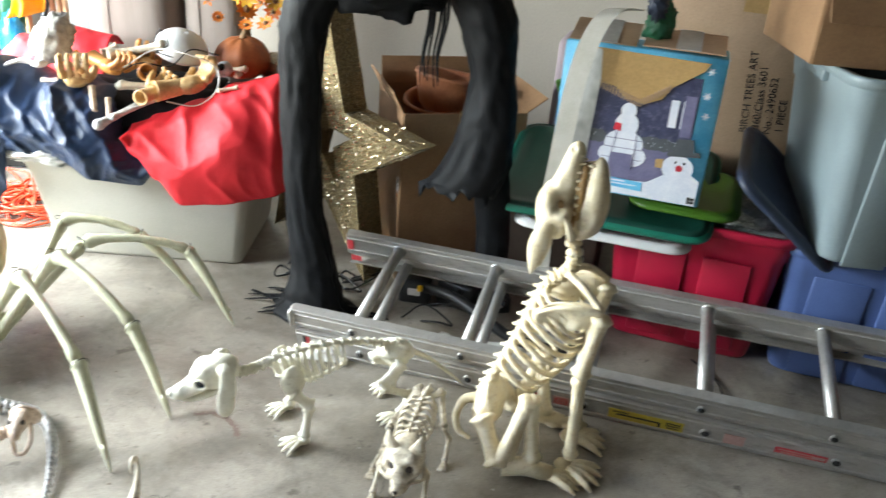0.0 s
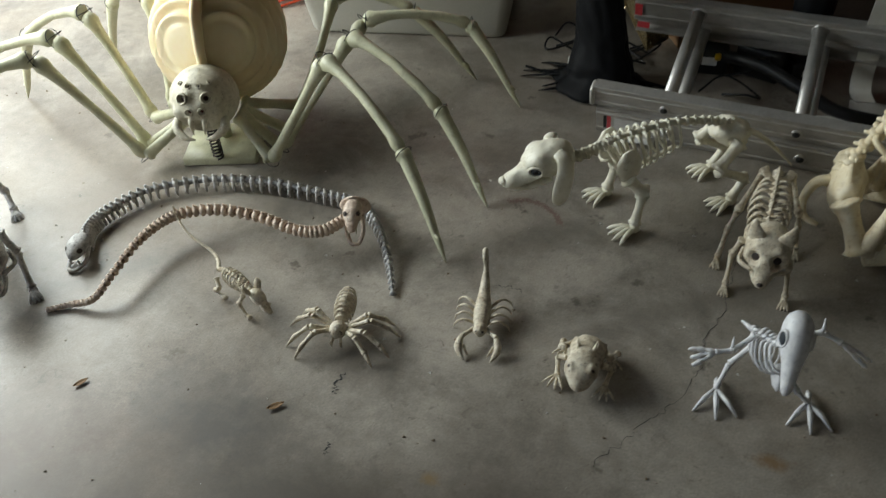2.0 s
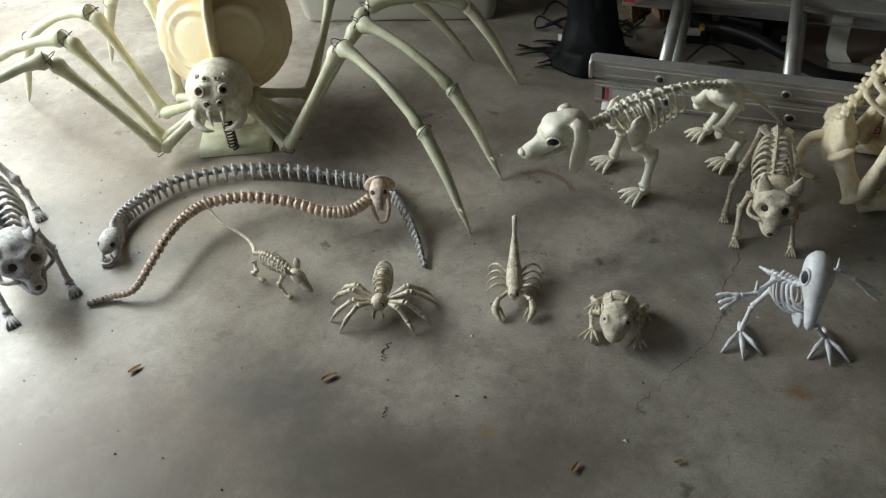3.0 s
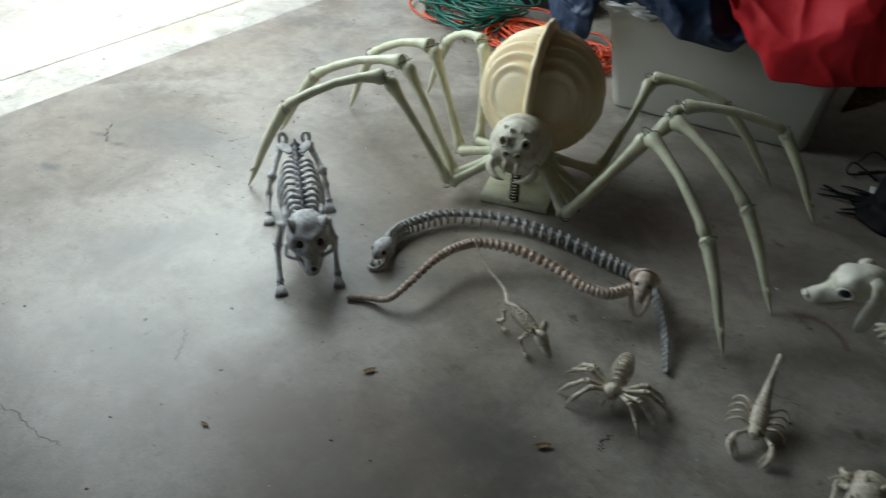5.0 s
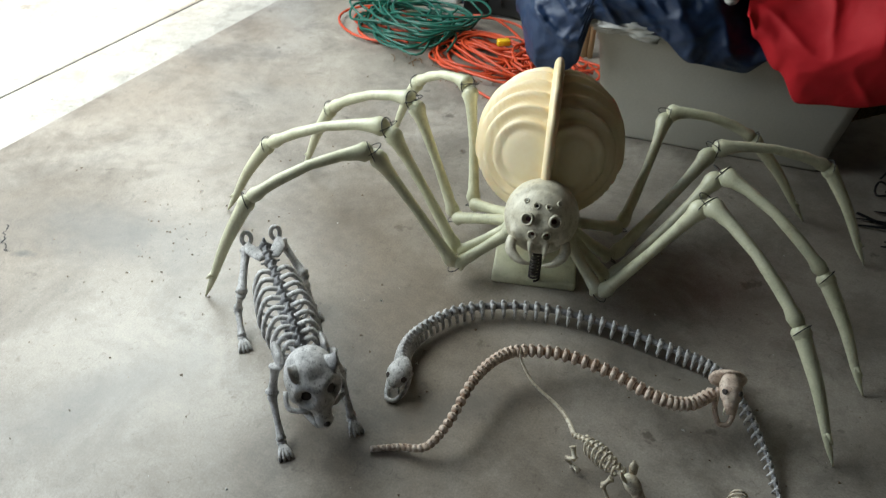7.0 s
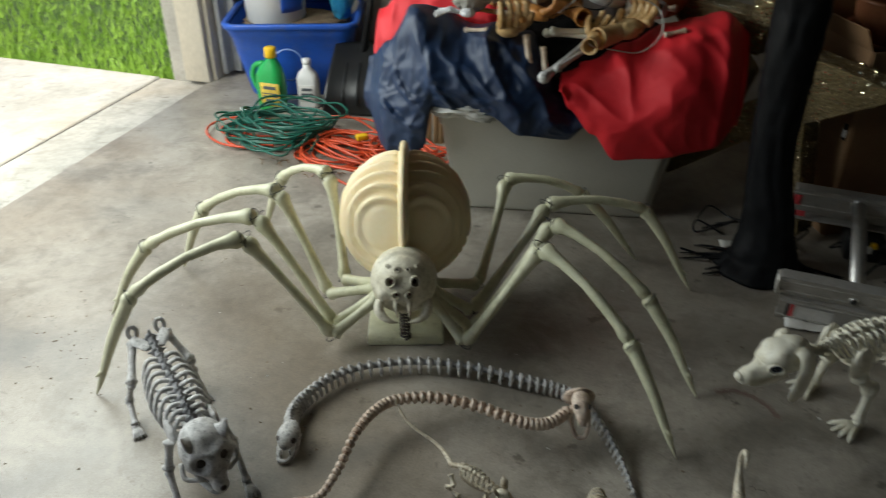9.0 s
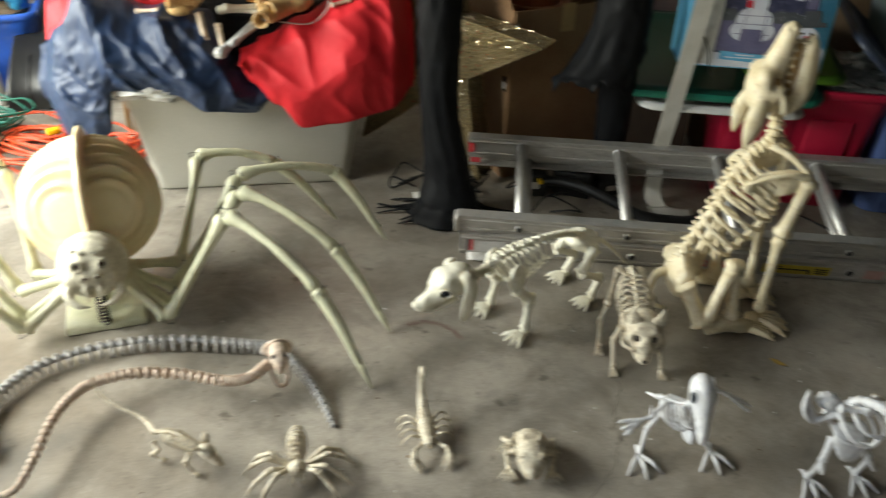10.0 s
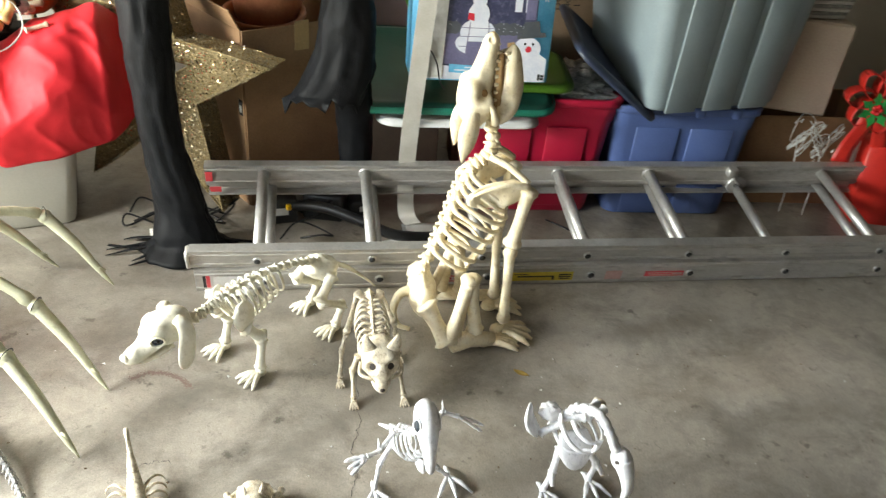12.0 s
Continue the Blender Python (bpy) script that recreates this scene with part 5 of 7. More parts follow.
# ---- stored things along the wall ----
def rrect(w, d, r, n=4):
    """The outline of a rectangle with round corners, about the origin."""
    out = []
    for cx, cy, a0 in ((w / 2 - r, d / 2 - r, 0), (-w / 2 + r, d / 2 - r, 90), (-w / 2 + r, -d / 2 + r, 180), (w / 2 - r, -d / 2 + r, 270)):
        for k in range(n + 1):
            a = radians(a0 + 90 * k / n)
            out.append((cx + r * math.cos(a), cy + r * math.sin(a)))
    return out


def loft(bm, levels, cap0=True, cap1=True, closed=False):
    """Skin over outlines of equal count; each level is (outline, z) or (outline, z, dx, dy)."""
    rings = [[bm.verts.new((x + (lv[2] if len(lv) > 2 else 0), y + (lv[3] if len(lv) > 3 else 0), lv[1])) for x, y in lv[0]] for lv in levels]
    n = len(rings[0])
    for a, b in zip(rings, rings[1:]):
        for k in range(n):
            bm.faces.new((a[k], a[(k + 1) % n], b[(k + 1) % n], b[k]))
    if cap0:
        bm.faces.new(list(reversed(rings[0])))
    if cap1:
        bm.faces.new(rings[-1])
    return bm


def tote(name, m, label, w0, d0, w1, d1, h, material, rad=.04, rim=.018, panels=0, handle=True, group="storage bins", wide=.66, tall=.70):
    """An open moulded bin: tapered walls with thickness, a rolled rim, pressed panels."""
    th = thing(name, m, label, "storage bin", group)
    t = .006

    def o(f, g=0.0):
        return rrect(w0 + (w1 - w0) * f + 2 * g, d0 + (d1 - d0) * f + 2 * g, rad + g)
    bm = B()
    lv = [(o(0, -.012), 0), (o(0, -.003), .004), (o(.03), .014), (o(.5), h * .5), (o(.80), h * .80), (o(.80, .006), h * .815), (o(1, .006), h - .022), (o(1, -t), h - .02), (o(.5, -t), h * .5), (o(.03, -t), .016)]
    loft(bm, lv)
    body = crease(part("body", bm, material, th), 50)
    bm = B()
    loft(bm, [(o(1, .004), h - .026), (o(1, rim), h - .024), (o(1, rim + .003), h - .006), (o(1, rim), h), (o(1, -t + .001), h), (o(1, -t + .001), h - .01)], False, False)
    part("rim", bm, material, body)
    for k in range(panels):
        x = (k + .5) / panels * w0 * .86 - w0 * .43
        tilt = math.atan2((d1 - d0) / 2, h)
        mm = Matrix.Translation((x, -(d0 / 2 + (d1 - d0) / 4) - .001, h * .42)) @ Matrix.Rotation(tilt, 4, "X")
        part("pressed_panel", rbox(B(), (w0 * .86 / panels * wide, .008, h * tall), mm, .0038, 2), material, body)
    if handle:
        for s in (1, -1):
            part("handle", rbox(B(), (.022, d0 * .34, .030), Matrix.Translation((s * (w1 / 2 + rim * .6), 0, h - .035)), .006, 2), material, body)
    return th


def crumple(bm, c, r, amp, freq, seed, u=36, v=26, m=None):
    """A crumpled lump of film or cloth."""
    q = shaped((0, 0, 0), 1.0, lambda d: 1 + amp * (abs(ns(d, freq, seed)) * 1.8 - .5) + amp * .5 * ns(d, freq * 2.3, seed + 3), None, u, v)
    rr = V(*r)
    t = Matrix.Translation(c) @ (m or Matrix())
    for w in q.verts:
        w.co = t @ V(w.co.x * rr.x, w.co.y * rr.y, w.co.z * rr.z)
    me = bpy.data.meshes.new("tmp")
    q.to_mesh(me)
    q.free()
    bm.from_mesh(me)
    bpy.data.meshes.remove(me)
    return bm


def bars(parent, m, rows, material, name="print_bar"):
    """Unreadable print: flat bars (x, y, w, h) laid on the plane of m."""
    for x, y, w, h in rows:
        part(name, rbox(B(), (w, h, .0006), m @ Matrix.Translation((x, y, .0006)), 0), material, parent, smooth=False)


def lettering(text, m, size, material, parent):
    cu = bpy.data.curves.new("lettering", "FONT")
    cu.body, cu.size, cu.extrude = text, size, .0002
    tmp = new("lettering_tmp", cu)
    me = bpy.data.meshes.new_from_object(tmp)
    bpy.data.objects.remove(tmp)
    me.materials.clear()
    me.materials.append(material)
    ob = new("lettering", me)
    ob.parent, ob.matrix_basis = parent, m
    return ob


FRONT = Matrix.Rotation(radians(90), 4, "X")      # a plane that faces -y


def ladder():
    th = thing("extension_ladder", at(-1.02, 1.741, 0, 6.7) @ Matrix.Rotation(radians(14.5), 4, "X"), "worn aluminium extension ladder lying on the garage floor", "ladder")
    L, W = 3.05, .425

    def rail(y, z, h, out, name, x0=0.0, x1=L):
        pts = [(0, 0), (out * .030, 0), (out * .030, .005), (out * .006, .007), (out * .006, h - .007), (out * .030, h - .005), (out * .030, h), (0, h - .001), (0, h - .010), (-out * .0025, h - .012), (-out * .0025, h - .016), (0, h - .018), (0, .016), (-out * .0025, .014), (-out * .0025, .010), (0, .008)]
        bm = B()
        a = [bm.verts.new((x0, y + p, z + q)) for p, q in pts]
        b = [bm.verts.new((x1, y + p, z + q)) for p, q in pts]
        n = len(pts)
        for k in range(n):
            bm.faces.new((a[k], a[(k + 1) % n], b[(k + 1) % n], b[k]))
        bm.faces.new(a)
        bm.faces.new(list(reversed(b)))
        return part(name, bm, ALU, th, smooth=False)
    lo = rail(0, .002, .078, 1, "side_rail")
    hi = rail(.010, .083, .058, 1, "side_rail", -.008)
    rail(W, .0, .044, -1, "side_rail")
    far = rail(W - .036, .046, .070, 1, "side_rail", -.004, L)
    # a flange along the top of each upper rail
    part("rail_flange", rbox(B(), (L, .030, .004), Matrix.Translation((L / 2 - .008, .022, .1435)), .001), ALU_SHINY, hi, smooth=False)
    part("rail_flange", rbox(B(), (L, .026, .004), Matrix.Translation((L / 2, W - .024, .1185)), .001), ALU_SHINY, far, smooth=False)

    def plate(x, y, z, r, parent):
        part("rivet", lathe(B(), [(.001, 0), (r * 1.4, 0), (r * 1.5, .002), (r * 1.25, .0045), (r * .75, .0035), (r * .1, .0025)], 16, Matrix.Translation((x, y, z)) @ FRONT, cap=False), ALU_SHINY, parent)
        part("rivet_hole", lathe(B(), [(.0005, 0), (r, 0), (r, .0014), (.0005, .0014)], 14, Matrix.Translation((x, y - .0040, z)) @ FRONT, cap=False), HOLE, parent)
    for i in range(10):
        x = .168 + .3045 * i
        if i != 5:
            part("rung", tube(B(), [(x, .014, .112), (x, W - .030, .090)], .0165, 12), ALU_SHINY, th)
            part("rung_collar", lathe(B(), [(.017, 0), (.022, 0), (.022, .004), (.018, .006)], 16, Matrix.Translation((x, W - .034, .090)) @ FRONT, cap=False), ALU_SHINY, far)
        part("rung", tube(B(), [(x + .021, .006, .038), (x + .021, W - .006, .026)], .0155, 12), ALU_SHINY, th)
        plate(x + .021, -.0002, .037, .0095, lo)
        plate(x - .002, .0098, .106, .0085, hi)

    def sticker(x, z, w, h, material, name="sticker", y=-.0012):
        return part(name, rbox(B(), (w, .001, h), Matrix.Translation((x, y, z)), 0), material, lo, smooth=False)
    sticker(.034, .036, .010, .050, STICK_RED)
    sticker(.024, .036, .008, .050, INK)
    sticker(.090, .036, .085, .044, STICK_WHITE)
    s = sticker(.690, .034, .040, .030, STICK_WHITE)
    bars(s, Matrix.Translation((.690, -.0020, .034)) @ FRONT, ((-.014, 0, .004, .024), (.014, 0, .004, .024), (0, .010, .026, .004), (0, -.010, .026, .004), (0, 0, .010, .008)), STICK_RED)
    s = sticker(.742, .034, .044, .030, STICK_PINK)
    bars(s, Matrix.Translation((.742, -.0020, .034)) @ FRONT, ((-.014, 0, .004, .018), (.014, 0, .004, .018), (0, .009, .022, .003), (0, -.009, .022, .003), (0, 0, .018, .003)), STICK_RED)
    s = sticker(.957, .033, .186, .036, STICK_YEL)
    bars(s, Matrix.Translation((.957, -.0020, .033)) @ FRONT, ((-.020, .002, .105, .005), (.034, -.005, .006, .016), (.068, .008, .036, .004), (.068, .0, .036, .004), (.068, -.008, .030, .004), (-.062, .011, .040, .003)), INK)
    sticker(1.172, .033, .050, .036, STICK_PINK)
    s = sticker(1.327, .036, .120, .020, STICK_RED)
    bars(s, Matrix.Translation((1.327, -.0020, .036)) @ FRONT, ((-.012, .004, .080, .003), (-.012, -.004, .070, .003), (.040, 0, .030, .010)), STICK_PINK)
    part("sticker", rbox(B(), (.020, .001, .036), Matrix.Translation((.008, W - .0385, .080)), 0), STICK_RED, far, smooth=False)
    part("sticker", rbox(B(), (.034, .001, .020), Matrix.Translation((.022, W - .033, .026)), 0), STICK_RED, th, smooth=False)
    # rung lock that couples the sections
    part("clip", rbox(B(), (.034, .030, .030), Matrix.Translation((1.666, W - .045, .105)), .004), ALU_SHINY, th)
    part("bracket", lathe(B(), [(.010, 0), (.030, 0), (.034, .004), (.028, .008), (.010, .008)], 18, Matrix.Translation((1.70, W - .04, .048)) @ FRONT, cap=False), ALU_SHINY, th)
    part("bracket_arm", tube(B(), [(1.672, W - .048, .095), (1.69, W - .05, .070), (1.72, W - .05, .045)], .006, 7), ALU_SHINY, th)
    part("end_cap", rbox(B(), (.012, .040, .056), Matrix.Translation((-.012, .020, .113)), .004), ALU, th)


ladder()

# the grey tub with its heap of cloth and props
TF = at(-1.74, 1.95, 0, 21)
tote("grey_storage_tub", TF @ Matrix.Translation((.0, .245, 0)), "large warm grey plastic tub heaped with cloth and props", .62, .44, .72, .54, .365, TUB_GREY, .035, .010, 0, False, "")


def lerp_table(tab, x):
    for (a, p), (b, q) in zip(tab, tab[1:]):
        if x <= b:
            f = max(0, min(1, (x - a) / (b - a)))
            f = f * f * (3 - 2 * f)
            return p + (q - p) * f
    return tab[-1][1]


def draped(name, label, category, m, x0, x1, top, bottom, front, back, material, seed, nu=110, nv=80, fold=.016, fine=.22):
    """Cloth that lies over a heap and hangs down in front. top, bottom, front: tables of x."""
    def fn(u, v):
        x = x0 + (x1 - x0) * u
        zt, zb, yf = lerp_table(top, x), lerp_table(bottom, x), lerp_table(front, x)
        if v < .42:
            f = v / .42
            y = back + (yf + .05 - back) * f
            z = zt - .06 * (1 - f) ** 2 - (.04 * f ** 3)
        else:
            f = (v - .42) / .58
            y = yf + .05 * (1 - f) ** 2 + .035 * math.sin(math.pi * f) * -1
            z = (zt - .04) + (zb - zt + .04) * f
        p = V(x, y, z)
        w = V(x + .05 * ns((x, z, 1), 5, seed), y * .6, z + .05 * ns((z, x, 4), 5, seed))
        r1 = 1 - abs(ns((w.x, w.y, w.z * .35), 6.0, seed)) * 2.2
        r2 = 1 - abs(ns((w.x * .8 + .5 * w.z, w.y, w.z * .6), 11.0, seed + 2)) * 2.2
        r3 = 1 - abs(ns((w.x - .4 * w.z, w.y, w.z), 24.0, seed + 5)) * 2.2
        edge = min(1, 6 * min(u, 1 - u) + .25)
        k = fold * (.95 * max(-.4, r1) + .55 * max(-.4, r2) ** 2 + fine * max(-.3, r3) ** 2 - .7) * edge
        p += V(0, -k * 1.3, k * .6)
        p.z = max(p.z, .006)
        return p
    ob = part(name, sheet(B(), nu, nv, fn), material, None, "", True, .004)
    ob.matrix_basis = m
    return tagged(ob, label, category)


draped("blue_cloth", "crumpled navy blue cloth draped over the tub", "cloth", TF, -.60, .085,
       ((-.60, .46), (-.52, .53), (-.44, .645), (-.36, .640), (-.27, .60), (-.18, .61), (-.10, .59), (-.02, .48), (.085, .42)),
       ((-.60, .30), (-.54, .21), (-.44, .17), (-.395, .24), (-.365, .375), (-.20, .372), (-.10, .310), (.03, .300), (.085, .345)),
       ((-.60, .10), (-.5, -.02), (-.40, -.05), (-.2, -.09), (.085, -.065)), .20, TARP_BLUE, 2.0, fold=.024)
draped("red_cloth", "bright red cloth hanging over the tub's rim", "cloth", TF, .00, .525,
       ((.0, .50), (.08, .52), (.19, .56), (.30, .62), (.38, .64), (.44, .655), (.525, .60)),
       ((.0, .46), (.03, .40), (.10, .335), (.17, .258), (.26, .268), (.40, .285), (.48, .300), (.525, .32)),
       ((.0, -.08), (.10, -.10), (.3, -.10), (.44, -.06), (.525, .06)), .22, CLOTH_RED, 7.0, fold=.012, fine=.08)
draped("red_cloth", "bright red cloth bundled behind the tub's heap", "cloth", TF @ Matrix.Translation((-.40, .30, 0)), -.20, .22,
       ((-.20, .56), (-.08, .66), (.05, .70), (.22, .68)), ((-.20, .30), (.22, .36)), ((-.20, -.05), (.22, -.05)), .12, CLOTH_RED, 11.0, 60, 40, .016)
bm = crumple(B(), (-.24, -.052, .372), (.14, .035, .030), .5, 4.0, 3)
ob = tagged(part("plastic_film", bm, FILM), "crumpled clear plastic film at the tub's rim", "plastic film")
ob.matrix_basis = TF
# the heap underneath
bm = B()
crumple(bm, (-.02, .22, .47), (.36, .22, .10), .25, 3.0, 5, 40, 28)
ob = tagged(part("dark_blanket", bm, BLACK_CLOTH), "heap of dark cloth filling the tub", "cloth")
ob.matrix_basis = TF


def claw_prop(m, label, material, k=1.0):
    """A latex monster glove: palm, curled fingers and an open wrist."""
    th = thing("monster_glove_prop", TF @ m, label, "prop")
    part("palm", shaped((0, 0, 0), (.044 * k, .034 * k, .024 * k), lambda d: 1 + .12 * ns(d, 3)), material, th)
    for i in range(4):
        y = (-.030 + .020 * i) * k
        q = spl([(.030 * k, y, .006), (.058 * k, y * 1.15, .030 * k), (.062 * k, y * 1.2, .056 * k), (.046 * k, y * 1.15, .066 * k)], 4)
        bm = tube(B(), q, [.0115 * k * (1.1 - .05 * j + .12 * math.sin(j * 1.7)) for j in range(len(q))], 9)
        part("finger", bm, material, th)
    q = spl([(.0, .030 * k, .0), (.022 * k, .052 * k, .016 * k), (.040 * k, .060 * k, .034 * k)], 4)
    part("thumb", tube(B(), q, [.013 * k * (1.1 - .06 * j) for j in range(len(q))], 9), material, th)
    part("wrist", lathe(B(), [(.022 * k, 0), (.024 * k, .03 * k), (.027 * k, .060 * k), (.028 * k, .066 * k), (.022 * k, .066 * k), (.018 * k, .03 * k)], 14, Matrix.Translation((-.028 * k, 0, 0)) @ Matrix.Rotation(radians(-90), 4, "Y"), cap=False), material, th)


claw_prop(pose(-.155, -.01, .600, 0, -20, -70), "tan latex monster glove lying on the heap", PLASTIC_TAN)
claw_prop(pose(.175, .03, .600, -10, -5, 40), "tan latex monster glove with an open wrist on the heap", PLASTIC_TAN, 1.15)
claw_prop(pose(.02, .10, .630, 15, 0, 110), "orange latex monster glove lying on the heap", PLASTIC_ORANGE, .95)


def loose_bone(a, b, r, label, material=BONE_OLD, k=1.9):
    a, b = Vector(a), Vector(b)
    th = tagged(part("plastic_bone", bone(B(), a, b, r, k, 9), material), label, "bone prop")
    th.matrix_basis = TF
    return th


loose_bone((-.056, -.140, .500), (.085, .050, .568), .0095, "grey plastic arm bone sticking out of the heap", BONE_GREY)
loose_bone((-.020, -.110, .520), (.110, .040, .566), .0065, "thin grey plastic bone on the heap", BONE_GREY)
loose_bone((-.040, .020, .588), (.095, .055, .585), .008, "pale plastic bone on the heap", BONE_IVORY)
loose_bone((-.060, .050, .575), (.105, .030, .572), .0075, "pale plastic bone on the heap", BONE_IVORY)
loose_bone((-.10, .10, .655), (.07, .14, .690), .012, "pale tan plastic bone on the heap", BONE_OLD)
loose_bone((-.090, -.055, .515), (-.105, -.02, .590), .009, "short tan plastic finger bone", BONE_TAN, 1.3)
loose_bone((-.045, -.06, .500), (-.055, -.03, .560), .008, "short tan plastic finger bone", BONE_TAN, 1.3)
rng = random.Random(31)
for k in range(16):
    x, y = rng.uniform(-.22, .28), rng.uniform(-.02, .22)
    a, ln, z = rng.uniform(0, 6.28), rng.uniform(.05, .11), .575 + .10 * max(0, 1 - abs(x) / .3) * (y + .1) / .3 + rng.uniform(0, .03)
    loose_bone((x, y, z), (x + ln * math.cos(a), y + .6 * ln * math.sin(a), z + rng.uniform(-.02, .04)), rng.uniform(.005, .010), rng.choice(("small tan plastic bone in the heap", "small ivory plastic bone in the heap")), rng.choice((BONE_TAN, BONE_OLD, PLASTIC_ORANGE)), 1.6)
claw_prop(pose(.09, -.02, .585, 30, 0, 75), "tan latex monster glove curled up on the heap", PLASTIC_TAN, .85)
claw_prop(pose(-.08, .07, .625, -20, 10, -30), "orange latex monster glove half buried in the heap", PLASTIC_ORANGE, .9)
# gauze bundle, white dome, foam pumpkins
bm = crumple(B(), (0, 0, 0), (.058, .05, .085), .25, 3.2, 8, 36, 26, Matrix.Rotation(radians(28), 4, "Y"))
ob = tagged(part("crumpled_gauze", bm, LINEN), "dirty white gauze bundle on the heap", "gauze")
ob.matrix_basis = TF @ Matrix.Translation((-.262, .10, .690))
ob = tagged(part("white_dome", lathe(B(), [(.085 * math.cos(radians(a)), .068 * math.sin(radians(a))) for a in range(0, 90, 9)] + [(.001, .068)], 26, cap=False), WHITE_PL, None, "", True, .003), "white plastic dome on the heap", "plastic dome")
ob.matrix_basis = TF @ pose(.095, .20, .660, 12, 18, 0)


def pumpkin(x, y, z, r, label):
    th = thing("foam_pumpkin", TF @ Matrix.Translation((x, y, z)), label, "pumpkin")
    part("body", shaped((0, 0, 0), (r, r, r * .78), lambda d: 1 + .07 * abs(math.cos(4.5 * math.atan2(d.y, d.x))) - .12 * math.exp(-(d.x ** 2 + d.y ** 2) * 14), None, 40, 18), PUMPKIN, th)
    part("stem", tube(B(), [(0, 0, r * .62), (.006, 0, r * .88), (.016, 0, r * 1.02)], [.014, .010, .012], 8), LEAF_BROWN, th)


pumpkin(.275, .27, .640, .085, "faded orange foam pumpkin behind the heap")
th = thing("bulging_eye_prop", TF @ Matrix.Translation((.262, .10, .640)), "small grey prop with a dark bulging eye", "prop")
part("ball", shaped((0, 0, 0), (.024, .024, .024), lambda d: 1), BONE_GREY, th)
part("pupil", shaped((-.004, -.017, .008), (.012, .010, .012), lambda d: 1), EYE_BLACK, th)
# skeleton fingers at the left of the heap
th = thing("skeleton_claw_prop", TF @ pose(-.285, .02, .632, 0, 0, 180), "white plastic skeleton claw with long finger bones", "bone prop")
part("wrist_bones", shaped((-.01, 0, 0), (.022, .024, .012), lambda d: 1 + .2 * ns(d, 5)), BONE_WHITE, th)
for i in range(4):
    d = V(math.cos(radians(-24 + 16 * i)), math.sin(radians(-24 + 16 * i)), 0)
    f = part("finger_bone", bone(B(), d * .010, d * .045 + V(0, 0, .008), .0042, 1.5, 7), BONE_WHITE, th)
    part("finger_tip", bone(B(), d * .045 + V(0, 0, .008), d * .085 + V(0, 0, -.004), .0034, 1.5, 7), BONE_WHITE, f)


def wire(name, pts, r, material, label, m=None, category="wire", n=8):
    ob = tagged(part(name, tube(B(), spl(pts, n), r, 6), material), label, category)
    if m is not None:
        ob.matrix_basis = m
    return ob


wire("thin_wire", [(-.02, .02, .640), (.06, .06, .690), (.16, .03, .695), (.25, .04, .66), (.265, .0, .60), (.21, -.03, .555), (.12, -.03, .560)], .0022, WHITE_WIRE, "thin white wire looped over the heap", TF)
wire("thin_wire", [(-.06, .06, .61), (.02, .05, .65), (.10, .08, .64), (.16, .10, .69), (.24, .12, .675)], .0022, BLACK_RUBBER, "thin black wire looped over the heap", TF)
wire("thin_wire", [(.04, .12, .70), (.07, .10, .745), (.09, .10, .70), (.06, .09, .68), (.10, .11, .66)], .002, BLACK_RUBBER, "thin black wire looped over the heap", TF)



def cushion(x, y, w, h, label):
    th = thing("padded_roll", TF @ Matrix.Translation((x, y, 0)), label, "padded roll", "padded rolls")
    bm = loft(B(), [(rrect(w * s, w * .7 * s, w * .28 * s, 6), z) for s, z in ((.9, 0), (1, .03), (1, h - .05), (.94, h - .015), (.8, h))])
    part("body", bm, BEIGE_FAB, th)
    part("seam", tube(B(), [(-w * .2, -w * .352, .03), (-w * .2, -w * .352, h - .03)], .003, 5), BEIGE_FAB, th)


cushion(-.185, .60, .33, 1.15, "tall greyish beige padded roll standing against the wall")
cushion(.100, .60, .22, 1.05, "narrower greyish beige padded roll standing against the wall")


def bouquet(m, label):
    th = thing("silk_flower_bouquet", m, label, "flowers")
    rng = random.Random(12)
    part("stem", tube(B(), spl([(0, .05, -.72), (.01, .04, -.3), (0, .0, 0)], 6), .008, 7), LEAF_BROWN, th)
    for i in range(26):
        p = V(rng.uniform(-.12, .14), rng.uniform(-.06, .06), rng.uniform(-.08, .22))
        bm = B()
        n = rng.choice((5, 8, 11))
        q = Euler((rng.uniform(40, 110) / 57, rng.uniform(-.5, .5), rng.uniform(-.6, .6))).to_matrix().to_4x4()
        r = rng.uniform(.022, .042)
        for k in range(n):
            a = 6.283 * k / n
            tt = Matrix.Translation(p) @ q @ Matrix.Rotation(a, 4, "Z")
            poly(bm, [(.004, 0), (r * .6, r * .22), (r, 0), (r * .6, -r * .22)], .0016, tt @ Matrix.Rotation(radians(-14), 4, "Y"))
        part("petals", bm, rng.choice((FLOWER, FLOWER_Y, FLOWER, LEAF_BROWN)), th, smooth=False)
        part("flower_heart", shaped(p + q.to_3x3() @ V(0, 0, .004), r * .26, lambda d: 1, None, 8, 6), LEAF_BROWN, th)


